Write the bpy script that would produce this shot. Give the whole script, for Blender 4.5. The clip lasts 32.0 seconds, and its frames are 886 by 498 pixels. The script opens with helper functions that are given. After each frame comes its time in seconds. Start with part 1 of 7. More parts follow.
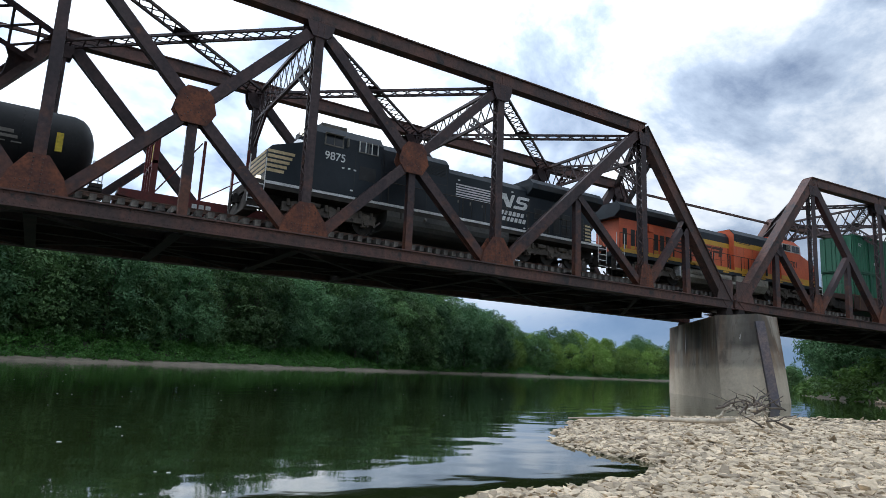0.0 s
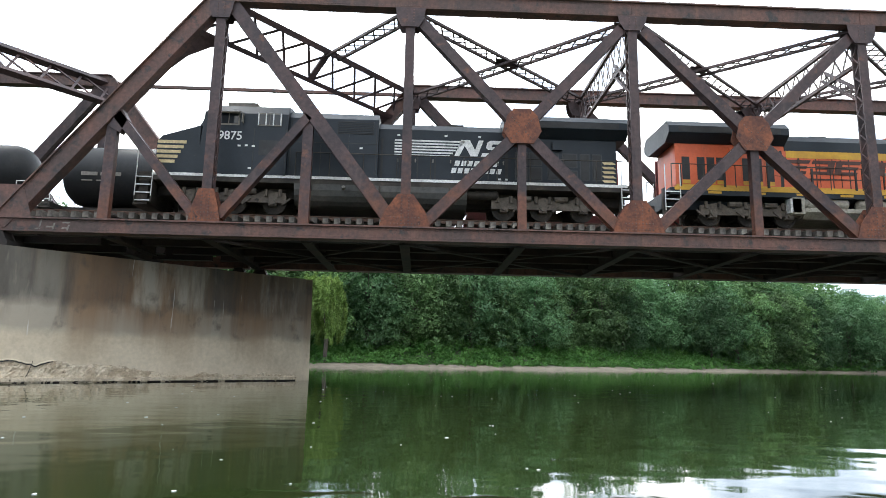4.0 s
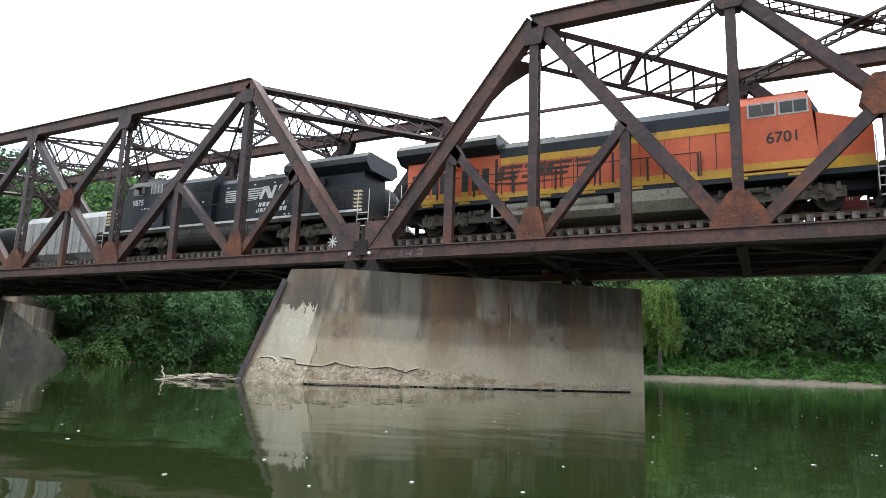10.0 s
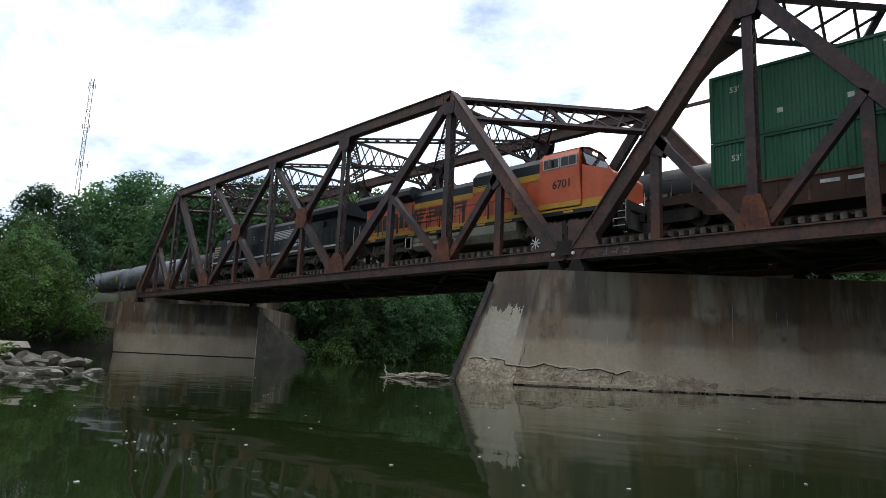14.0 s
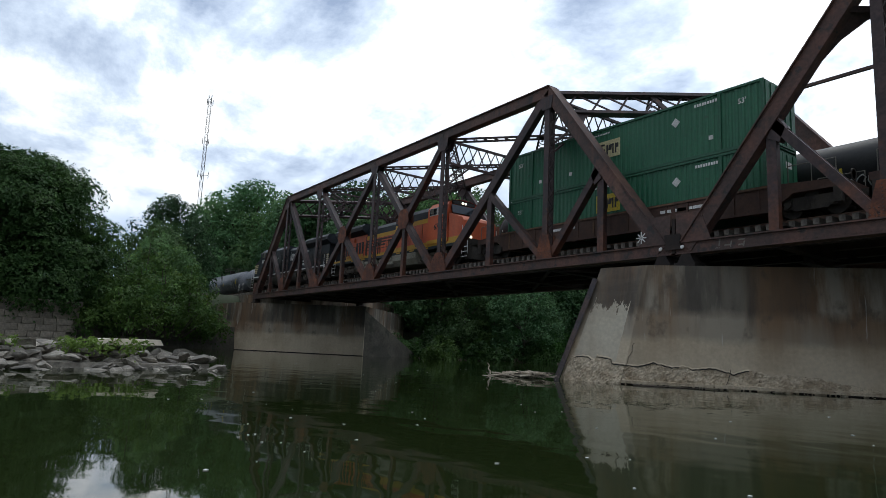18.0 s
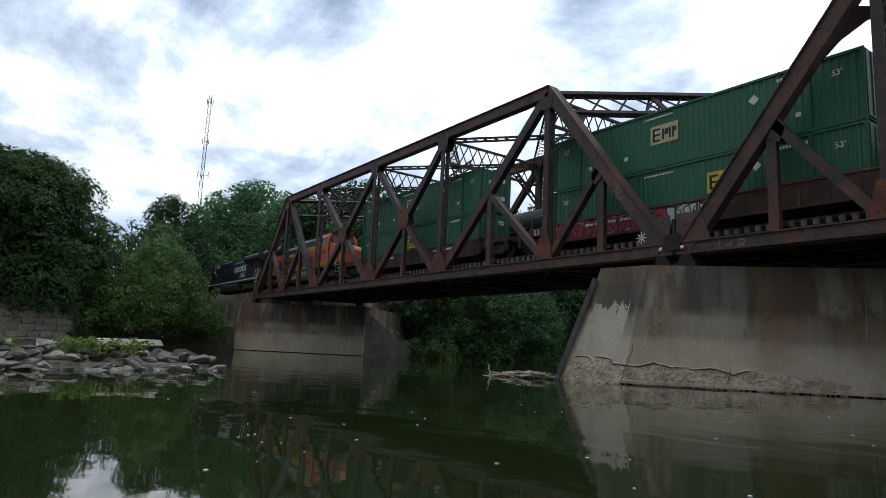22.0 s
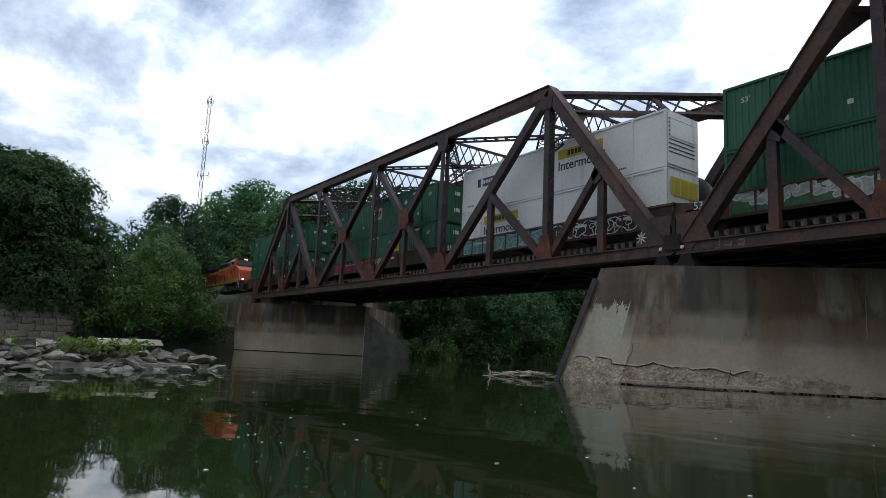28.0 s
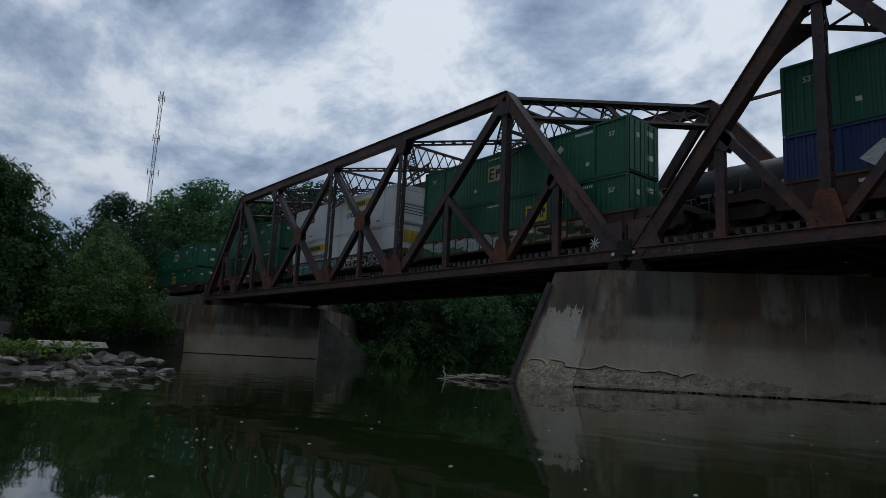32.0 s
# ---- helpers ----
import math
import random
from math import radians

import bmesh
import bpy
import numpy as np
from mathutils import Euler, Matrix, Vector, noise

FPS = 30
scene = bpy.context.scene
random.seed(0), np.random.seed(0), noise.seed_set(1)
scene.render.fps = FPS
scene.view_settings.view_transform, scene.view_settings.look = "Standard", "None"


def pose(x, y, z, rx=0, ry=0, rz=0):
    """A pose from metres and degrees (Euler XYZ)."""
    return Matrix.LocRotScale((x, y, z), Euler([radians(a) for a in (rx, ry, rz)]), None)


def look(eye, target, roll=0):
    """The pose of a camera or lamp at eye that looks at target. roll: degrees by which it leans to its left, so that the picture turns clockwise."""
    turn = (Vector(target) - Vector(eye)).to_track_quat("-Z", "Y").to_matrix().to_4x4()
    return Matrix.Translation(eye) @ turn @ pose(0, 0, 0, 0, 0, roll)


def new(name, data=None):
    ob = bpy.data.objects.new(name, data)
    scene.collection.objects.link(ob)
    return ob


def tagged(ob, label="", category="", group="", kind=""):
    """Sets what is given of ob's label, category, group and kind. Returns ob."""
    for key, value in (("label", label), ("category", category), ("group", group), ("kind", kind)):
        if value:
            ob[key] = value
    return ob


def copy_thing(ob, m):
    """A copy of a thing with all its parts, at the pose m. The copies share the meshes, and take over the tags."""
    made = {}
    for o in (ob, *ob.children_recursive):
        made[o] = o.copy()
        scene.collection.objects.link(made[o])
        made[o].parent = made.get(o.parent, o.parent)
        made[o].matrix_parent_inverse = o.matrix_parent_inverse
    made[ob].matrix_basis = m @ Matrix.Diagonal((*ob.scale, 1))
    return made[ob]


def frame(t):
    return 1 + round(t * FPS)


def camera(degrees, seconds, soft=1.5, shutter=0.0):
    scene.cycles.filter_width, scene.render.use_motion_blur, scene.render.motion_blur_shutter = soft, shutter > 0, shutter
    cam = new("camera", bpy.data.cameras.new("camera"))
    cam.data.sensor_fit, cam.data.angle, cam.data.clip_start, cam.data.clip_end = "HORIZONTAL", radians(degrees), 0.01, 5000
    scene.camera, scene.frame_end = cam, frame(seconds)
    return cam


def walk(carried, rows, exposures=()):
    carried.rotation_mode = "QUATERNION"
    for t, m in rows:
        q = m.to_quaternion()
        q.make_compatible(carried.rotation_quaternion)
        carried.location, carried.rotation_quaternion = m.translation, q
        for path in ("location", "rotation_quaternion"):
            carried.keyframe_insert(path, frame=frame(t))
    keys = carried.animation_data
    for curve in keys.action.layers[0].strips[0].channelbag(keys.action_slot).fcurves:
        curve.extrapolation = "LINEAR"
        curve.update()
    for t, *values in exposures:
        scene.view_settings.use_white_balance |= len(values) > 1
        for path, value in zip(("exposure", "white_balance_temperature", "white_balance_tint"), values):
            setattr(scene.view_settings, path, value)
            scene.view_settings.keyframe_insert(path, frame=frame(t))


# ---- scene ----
cam = camera(69.75, 32.0, soft=0.72)
PATH = [
    (0.0, pose(0, 0, 1.12, 100.67, -2.44, -32.66)),
    (0.5, pose(0, 0, 1.12, 100.64, -2.56, -30.11)),
    (1.0, pose(0, 0, 1.12, 100.65, -2.79, -26.38)),
    (1.5, pose(0, 0, 1.12, 100.68, -2.87, -21.81)),
    (2.0, pose(0, 0, 1.12, 100.56, -3.01, -18.92)),
    (2.5, pose(0, 0, 1.12, 100.52, -3.46, -14.87)),
    (3.0, pose(0, 0, 1.12, 100.77, -3.28, -11.51)),
    (3.5, pose(0, 0, 1.12, 99.99, -2.61, -7.89)),
    (4.0, pose(0, 0, 1.12, 99.94, -1.06, -2.24)),
    (4.5, pose(0, 0, 1.12, 99.46, -0.94, 1.07)),
    (6.5, pose(0, 0, 1.12, 100.05, -1.93, 11.24)),
    (7.0, pose(0, 0, 1.12, 99.98, -2.02, 13.45)),
    (7.5, pose(0, 0, 1.12, 99.85, -2.24, 16.36)),
    (8.0, pose(0, 0, 1.12, 99.78, -2.25, 18.77)),
    (8.5, pose(0, 0, 1.12, 99.53, -2.50, 20.52)),
    (9.0, pose(0, 0, 1.12, 99.37, -2.26, 22.47)),
    (9.5, pose(0, 0, 1.12, 100.09, -1.89, 26.16)),
    (10.0, pose(0, 0, 1.12, 100.12, -1.98, 26.71)),
    (10.5, pose(0, 0, 1.12, 100.21, -2.18, 26.63)),
    (11.0, pose(0, 0, 1.12, 99.93, -2.53, 32.21)),
    (11.5, pose(0, 0, 1.12, 99.72, -2.73, 37.95)),
    (12.0, pose(0, 0, 1.12, 99.74, -2.59, 39.78)),
    (12.5, pose(0, 0, 1.12, 99.61, -2.61, 42.20)),
    (13.0, pose(0, 0, 1.12, 99.51, -2.52, 42.15)),
    (13.5, pose(0, 0, 1.12, 99.59, -2.51, 43.18)),
    (14.0, pose(0, 0, 1.12, 99.49, -2.52, 45.07)),
    (14.5, pose(0, 0, 1.12, 99.41, -2.42, 46.97)),
    (16.5, pose(0, 0, 1.12, 99.21, -2.38, 50.21)),
    (17.0, pose(0, 0, 1.12, 99.00, -2.40, 53.24)),
    (17.5, pose(0, 0, 1.12, 98.98, -2.64, 54.26)),
    (18.0, pose(0, 0, 1.12, 98.93, -2.65, 54.24)),
    (29.0, pose(0, 0, 1.12, 98.93, -2.65, 54.24)),
    (29.5, pose(0, 0, 1.12, 98.94, -2.59, 54.24)),
    (30.0, pose(0, 0, 1.12, 99.03, -2.74, 54.21)),
    (30.5, pose(0, 0, 1.12, 98.89, -2.71, 54.22)),
    (31.0, pose(0, 0, 1.12, 98.96, -2.72, 54.14)),
    (31.5, pose(0, 0, 1.12, 99.21, -2.71, 53.25)),
    (32.0, pose(0, 0, 1.12, 99.38, -2.70, 50.26)),
]
# brightness of the clip's own camera over time
EXPOSURES = [(0.0, -0.72, 5950, 8), (1.0, -0.36, 6200, 8), (2.0, -0.15, 6300, 8), (3.0, 0.6, 6450, 8), (4.0, 0.8, 6500, 8), (7.0, 0.84, 6600, 8), (8.0, 0.55, 6600, 8),
             (9.0, 0.82, 6600, 8), (10.0, 0.62, 6600, 8), (10.5, 0.55, 6600, 8), (11.0, 0.2, 6550, 8), (11.5, -0.18, 6500, 8), (12.2, -0.48, 6500, 8), (13.0, -0.70, 6500, 8), (14.0, -0.73, 6450, 8),
             (17.0, -0.78, 6350, 8), (18.0, -1.1, 6250, 8), (19.0, -1.17, 6250, 8), (22.0, -1.08, 6250, 8), (25.5, -1.2, 6200, 8), (27.5, -1.1, 6200, 8), (28.3, -1.2, 6150, 8),
             (29.0, -1.7, 5980, 8), (30.0, -2.05, 5800, 8), (31.0, -2.28, 5720, 8), (32.0, -2.18, 5760, 8)]
walk(cam, PATH, EXPOSURES)

# ---- light: broken overcast, a veiled sun high beyond the bridge ----
SUN_EL, SUN_AZ = 50.0, -38.0
SUN_DIR = Vector((math.sin(radians(SUN_AZ)) * math.cos(radians(SUN_EL)), math.cos(radians(SUN_AZ)) * math.cos(radians(SUN_EL)), math.sin(radians(SUN_EL))))


def make_world():
    w = bpy.data.worlds.new("sky")
    w.use_nodes = True
    nt = w.node_tree
    nt.nodes.clear()
    N, L = nt.nodes.new, nt.links.new
    out, bg = N("ShaderNodeOutputWorld"), N("ShaderNodeBackground")
    sky = N("ShaderNodeTexSky")
    sky.sky_type, sky.sun_disc = "NISHITA", False
    sky.sun_elevation, sky.sun_rotation = radians(SUN_EL), radians(SUN_AZ)
    scale = N("ShaderNodeVectorMath")
    scale.operation = "SCALE"
    scale.inputs[3].default_value = 0.115
    L(sky.outputs[0], scale.inputs[0])
    co, sep = N("ShaderNodeTexCoord"), N("ShaderNodeSeparateXYZ")
    L(co.outputs["Generated"], sep.inputs[0])
    up = N("ShaderNodeMath")
    up.operation = "MAXIMUM"
    up.inputs[1].default_value = 0.0
    L(sep.outputs[2], up.inputs[0])
    add = N("ShaderNodeMath")
    add.inputs[1].default_value = 0.5
    L(up.outputs[0], add.inputs[0])
    comb = N("ShaderNodeCombineXYZ")
    for i in range(2):
        d = N("ShaderNodeMath")
        d.operation = "DIVIDE"
        L(sep.outputs[i], d.inputs[0])
        L(add.outputs[0], d.inputs[1])
        L(d.outputs[0], comb.inputs[i])
    big = N("ShaderNodeTexNoise")
    big.inputs["Scale"].default_value, big.inputs["Detail"].default_value = 3.2, 12.0
    big.inputs["Roughness"].default_value, big.inputs["Distortion"].default_value = 0.62, 0.2
    L(comb.outputs[0], big.inputs["Vector"])
    shade = N("ShaderNodeValToRGB")
    el = shade.color_ramp.elements
    el[0].position, el[0].color = 0.34, (0.24, 0.30, 0.42, 1)
    el[1].position, el[1].color = 0.58, (1.0, 1.0, 1.0, 1)
    half_tone = el.new(0.47)
    half_tone.color = (0.54, 0.61, 0.72, 1)
    L(big.outputs[0], shade.inputs[0])
    gap = N("ShaderNodeTexNoise")
    gap.inputs["Scale"].default_value, gap.inputs["Detail"].default_value = 0.8, 5.0
    off = N("ShaderNodeVectorMath")
    off.inputs[1].default_value = (5.3, 2.1, 0.0)
    L(comb.outputs[0], off.inputs[0])
    L(off.outputs[0], gap.inputs["Vector"])
    # clear blue low over the horizon, cloud higher up
    lift = N("ShaderNodeMath")
    lift.operation = "MULTIPLY_ADD"
    lift.inputs[1].default_value, lift.inputs[2].default_value = 0.34, -0.17
    L(gap.outputs[0], lift.inputs[0])
    height = N("ShaderNodeMath")
    L(up.outputs[0], height.inputs[0])
    L(lift.outputs[0], height.inputs[1])
    cover = N("ShaderNodeMapRange")
    cover.interpolation_type = "SMOOTHSTEP"
    cover.inputs[1].default_value, cover.inputs[2].default_value = 0.06, 0.23
    cover.inputs[3].default_value, cover.inputs[4].default_value = 0.12, 1.0
    L(height.outputs[0], cover.inputs[0])
    deep = N("ShaderNodeVectorMath")
    deep.inputs[1].default_value = (0, 0, 0.22)
    L(co.outputs["Generated"], deep.inputs[0])
    unit = N("ShaderNodeVectorMath")
    unit.operation = "NORMALIZE"
    L(deep.outputs[0], unit.inputs[0])
    L(unit.outputs[0], sky.inputs[0])
    mix = N("ShaderNodeMix")
    mix.data_type = "RGBA"
    L(cover.outputs[0], mix.inputs[0])
    L(scale.outputs[0], mix.inputs[6])
    L(shade.outputs[0], mix.inputs[7])
    # the clouds are brightest round the veiled sun
    dot = N("ShaderNodeVectorMath")
    dot.operation = "DOT_PRODUCT"
    dot.inputs[1].default_value = SUN_DIR
    L(co.outputs["Generated"], dot.inputs[0])
    glow = N("ShaderNodeMapRange")
    glow.interpolation_type = "SMOOTHSTEP"
    glow.inputs[1].default_value, glow.inputs[2].default_value = -0.2, 1.0
    glow.inputs[3].default_value, glow.inputs[4].default_value = 1.25, 3.4
    L(dot.outputs["Value"], glow.inputs[0])
    L(mix.outputs[2], bg.inputs[0])
    L(glow.outputs[0], bg.inputs[1])
    L(bg.outputs[0], out.inputs[0])
    scene.world = w


make_world()
sun = new("sun", bpy.data.lights.new("sun", "SUN"))
sun.data.energy, sun.data.angle, sun.data.color = 0.9, radians(14), (1.0, 0.96, 0.9)
sun.matrix_basis = look(SUN_DIR * 200, (0, 0, 0))

# ---- materials ----


def mat(name, base, second, rough=0.7, metal=0.0, coarse=0.6, fine=18.0, low=0.42, high=0.62, bump=0.15, third=None,
        third_scale=3.0, third_at=0.6, stretch=(1, 1, 1), vary=0.0, gloss=0.5, island=False, trans=0.0, streaks=None, tongues=None, low_rust=None, grain=0.26, each=0.0):
    """A two-scale worn surface: base, patches of second, specks of third, fine bump."""
    m = bpy.data.materials.new(name)
    m.use_nodes = True
    nt = m.node_tree
    N, L = nt.nodes.new, nt.links.new
    b = nt.nodes["Principled BSDF"]
    b.inputs["Roughness"].default_value, b.inputs["Metallic"].default_value = rough, metal
    b.inputs["Specular IOR Level"].default_value = gloss
    co, mp = N("ShaderNodeTexCoord"), N("ShaderNodeMapping")
    mp.inputs["Scale"].default_value = stretch
    L(co.outputs["Object"], mp.inputs[0])

    def top_stain(col, paint):
        # dirt that has run down from the top edge in uneven tongues
        sm = N("ShaderNodeMapping")
        sm.inputs["Scale"].default_value = (0.75, 0.75, 0.05)
        L(co.outputs["Object"], sm.inputs[0])
        n, sep, a = noise_tex(1.0, 7.0, sm), N("ShaderNodeSeparateXYZ"), N("ShaderNodeMath")
        L(co.outputs["Object"], sep.inputs[0])
        a.operation = "MULTIPLY_ADD"
        a.inputs[1].default_value, a.inputs[2].default_value = 0.075, -0.30
        L(sep.outputs[2], a.inputs[0])
        s = N("ShaderNodeMath")
        L(n.outputs[0], s.inputs[0])
        L(a.outputs[0], s.inputs[1])
        return blend(ramp(s.outputs[0], 0.42, 0.62), col, paint)

    def noise_tex(scale, detail=5.0, vec=mp):
        n = N("ShaderNodeTexNoise")
        n.inputs["Scale"].default_value, n.inputs["Detail"].default_value = scale, detail
        n.inputs["Roughness"].default_value = 0.62
        L(vec.outputs[0], n.inputs["Vector"])
        return n

    def ramp(src, a, z):
        r = N("ShaderNodeMapRange")
        r.inputs[1].default_value, r.inputs[2].default_value = a, z
        L(src, r.inputs[0])
        return r.outputs[0]

    def blend(fac, a, z, mode="MIX"):
        x = N("ShaderNodeMix")
        x.data_type, x.blend_type = "RGBA", mode
        if isinstance(fac, float):
            x.inputs[0].default_value = fac
        else:
            L(fac, x.inputs[0])
        for sock, val in ((x.inputs[6], a), (x.inputs[7], z)):
            if isinstance(val, tuple):
                sock.default_value = (*val, 1)
            else:
                L(val, sock)
        return x.outputs[2]

    col = blend(ramp(noise_tex(coarse).outputs[0], low, high), base, second)
    if third:
        col = blend(ramp(noise_tex(third_scale, 8.0).outputs[0], third_at, third_at + 0.08), col, third)
    if streaks:
        sm = N("ShaderNodeMapping")
        sm.inputs["Scale"].default_value = (1.1, 1.1, 0.06)
        L(co.outputs["Object"], sm.inputs[0])
        col = blend(ramp(noise_tex(1.0, 6.0, sm).outputs[0], 0.56, 0.72), col, streaks)
    if tongues:
        col = top_stain(col, tongues)
    if low_rust:
        # rust that has spread up from the wet lower ends
        sep, a, s = N("ShaderNodeSeparateXYZ"), N("ShaderNodeMath"), N("ShaderNodeMath")
        L(co.outputs["Object"], sep.inputs[0])
        a.operation = "MULTIPLY_ADD"
        a.inputs[1].default_value, a.inputs[2].default_value = -0.10, 0.86
        L(sep.outputs[2], a.inputs[0])
        L(noise_tex(1.1, 7.0).outputs[0], s.inputs[0])
        L(a.outputs[0], s.inputs[1])
        col = blend(ramp(s.outputs[0], 0.52, 0.75), col, low_rust)
    f = noise_tex(fine, 6.0)
    grey = N("ShaderNodeMapRange")
    grey.inputs[1].default_value, grey.inputs[2].default_value = 0.3, 0.7
    grey.inputs[3].default_value, grey.inputs[4].default_value = 1 - grain, 1 + grain
    L(f.outputs[0], grey.inputs[0])
    col = blend(1.0, col, grey.outputs[0], "MULTIPLY")
    if vary:
        src = N("ShaderNodeNewGeometry").outputs["Random Per Island"] if island else N("ShaderNodeObjectInfo").outputs["Random"]
        v = N("ShaderNodeMapRange")
        v.inputs[3].default_value, v.inputs[4].default_value = 1 - vary, 1 + vary
        L(src, v.inputs[0])
        col = blend(1.0, col, v.outputs[0], "MULTIPLY")
    if each:
        v = N("ShaderNodeMapRange")
        v.inputs[3].default_value, v.inputs[4].default_value = 1 - each, 1 + each
        L(N("ShaderNodeObjectInfo").outputs["Random"], v.inputs[0])
        col = blend(1.0, col, v.outputs[0], "MULTIPLY")
    L(col, b.inputs["Base Color"])
    if bump:
        bp = N("ShaderNodeBump")
        bp.inputs["Strength"].default_value, bp.inputs["Distance"].default_value = bump, 0.02
        L(f.outputs[0], bp.inputs["Height"])
        L(bp.outputs[0], b.inputs["Normal"])
    r = N("ShaderNodeMapRange")
    r.inputs[3].default_value, r.inputs[4].default_value = max(0.03, rough - 0.15), min(1.0, rough + 0.15)
    L(f.outputs[0], r.inputs[0])
    L(r.outputs[0], b.inputs["Roughness"])
    if trans:
        t, ms = N("ShaderNodeBsdfTranslucent"), N("ShaderNodeMixShader")
        L(col, t.inputs[0])
        ms.inputs[0].default_value = trans
        L(b.outputs[0], ms.inputs[1])
        L(t.outputs[0], ms.inputs[2])
        L(ms.outputs[0], nt.nodes["Material Output"].inputs[0])
    return m


STEEL = mat("rusty_steel", (0.040, 0.028, 0.030), (0.073, 0.043, 0.042), 0.62, 0.1, 0.7, 6.0, bump=0.5, third=(0.128, 0.058, 0.038), third_scale=1.6, third_at=0.61, streaks=(0.080, 0.054, 0.050), grain=0.38, low_rust=(0.132, 0.053, 0.032))
GUSSET = mat("rust_plate", (0.104, 0.042, 0.029), (0.212, 0.074, 0.037), 0.8, 0.1, 1.4, 10.0, bump=0.4, third=(0.048, 0.028, 0.024), third_scale=3.5, third_at=0.60, grain=0.36)
CHORD = mat("rusty_chord", (0.078, 0.050, 0.044), (0.140, 0.069, 0.053), 0.68, 0.1, 0.6, 6.0, bump=0.5, third=(0.044, 0.038, 0.038), third_scale=1.7, third_at=0.57, streaks=(0.160, 0.084, 0.060), grain=0.36)
# darkened below the truss steel to put under-deck shade into the colour
DARKSTEEL = mat("dark_steel", (0.020, 0.016, 0.015), (0.042, 0.028, 0.023), 0.85, 0.1, 0.8, 9.0)
TIE = mat("tie_wood", (0.119, 0.106, 0.092), (0.246, 0.223, 0.191), 0.9, 0.0, 2.0, 22.0, vary=0.35)
RAIL = mat("rail_steel", (0.10, 0.06, 0.045), (0.16, 0.10, 0.07), 0.6, 0.5, 2.0, 20.0)
CLEANCON = mat("clean_concrete", (0.568, 0.516, 0.413), (0.490, 0.430, 0.335), 0.9, 0.0, 0.6, 6.0, bump=0.3, third=(0.172, 0.146, 0.112), third_scale=1.2, third_at=0.70, grain=0.12)
ERODED = mat("eroded_concrete", (0.568, 0.482, 0.361), (0.396, 0.318, 0.224), 0.95, 0.0, 1.6, 9.0, bump=0.9, third=(0.138, 0.103, 0.069), third_scale=5.0, third_at=0.64)
# stained concrete, its base darkened to stand in for bridge and tree shade
SHADECON = mat("shaded_concrete", (0.085, 0.078, 0.064), (0.14, 0.125, 0.10), 0.9, 0.0, 0.5, 6.0, bump=0.4, third=(0.07, 0.07, 0.055), third_scale=0.8, third_at=0.55, streaks=(0.09, 0.075, 0.06))


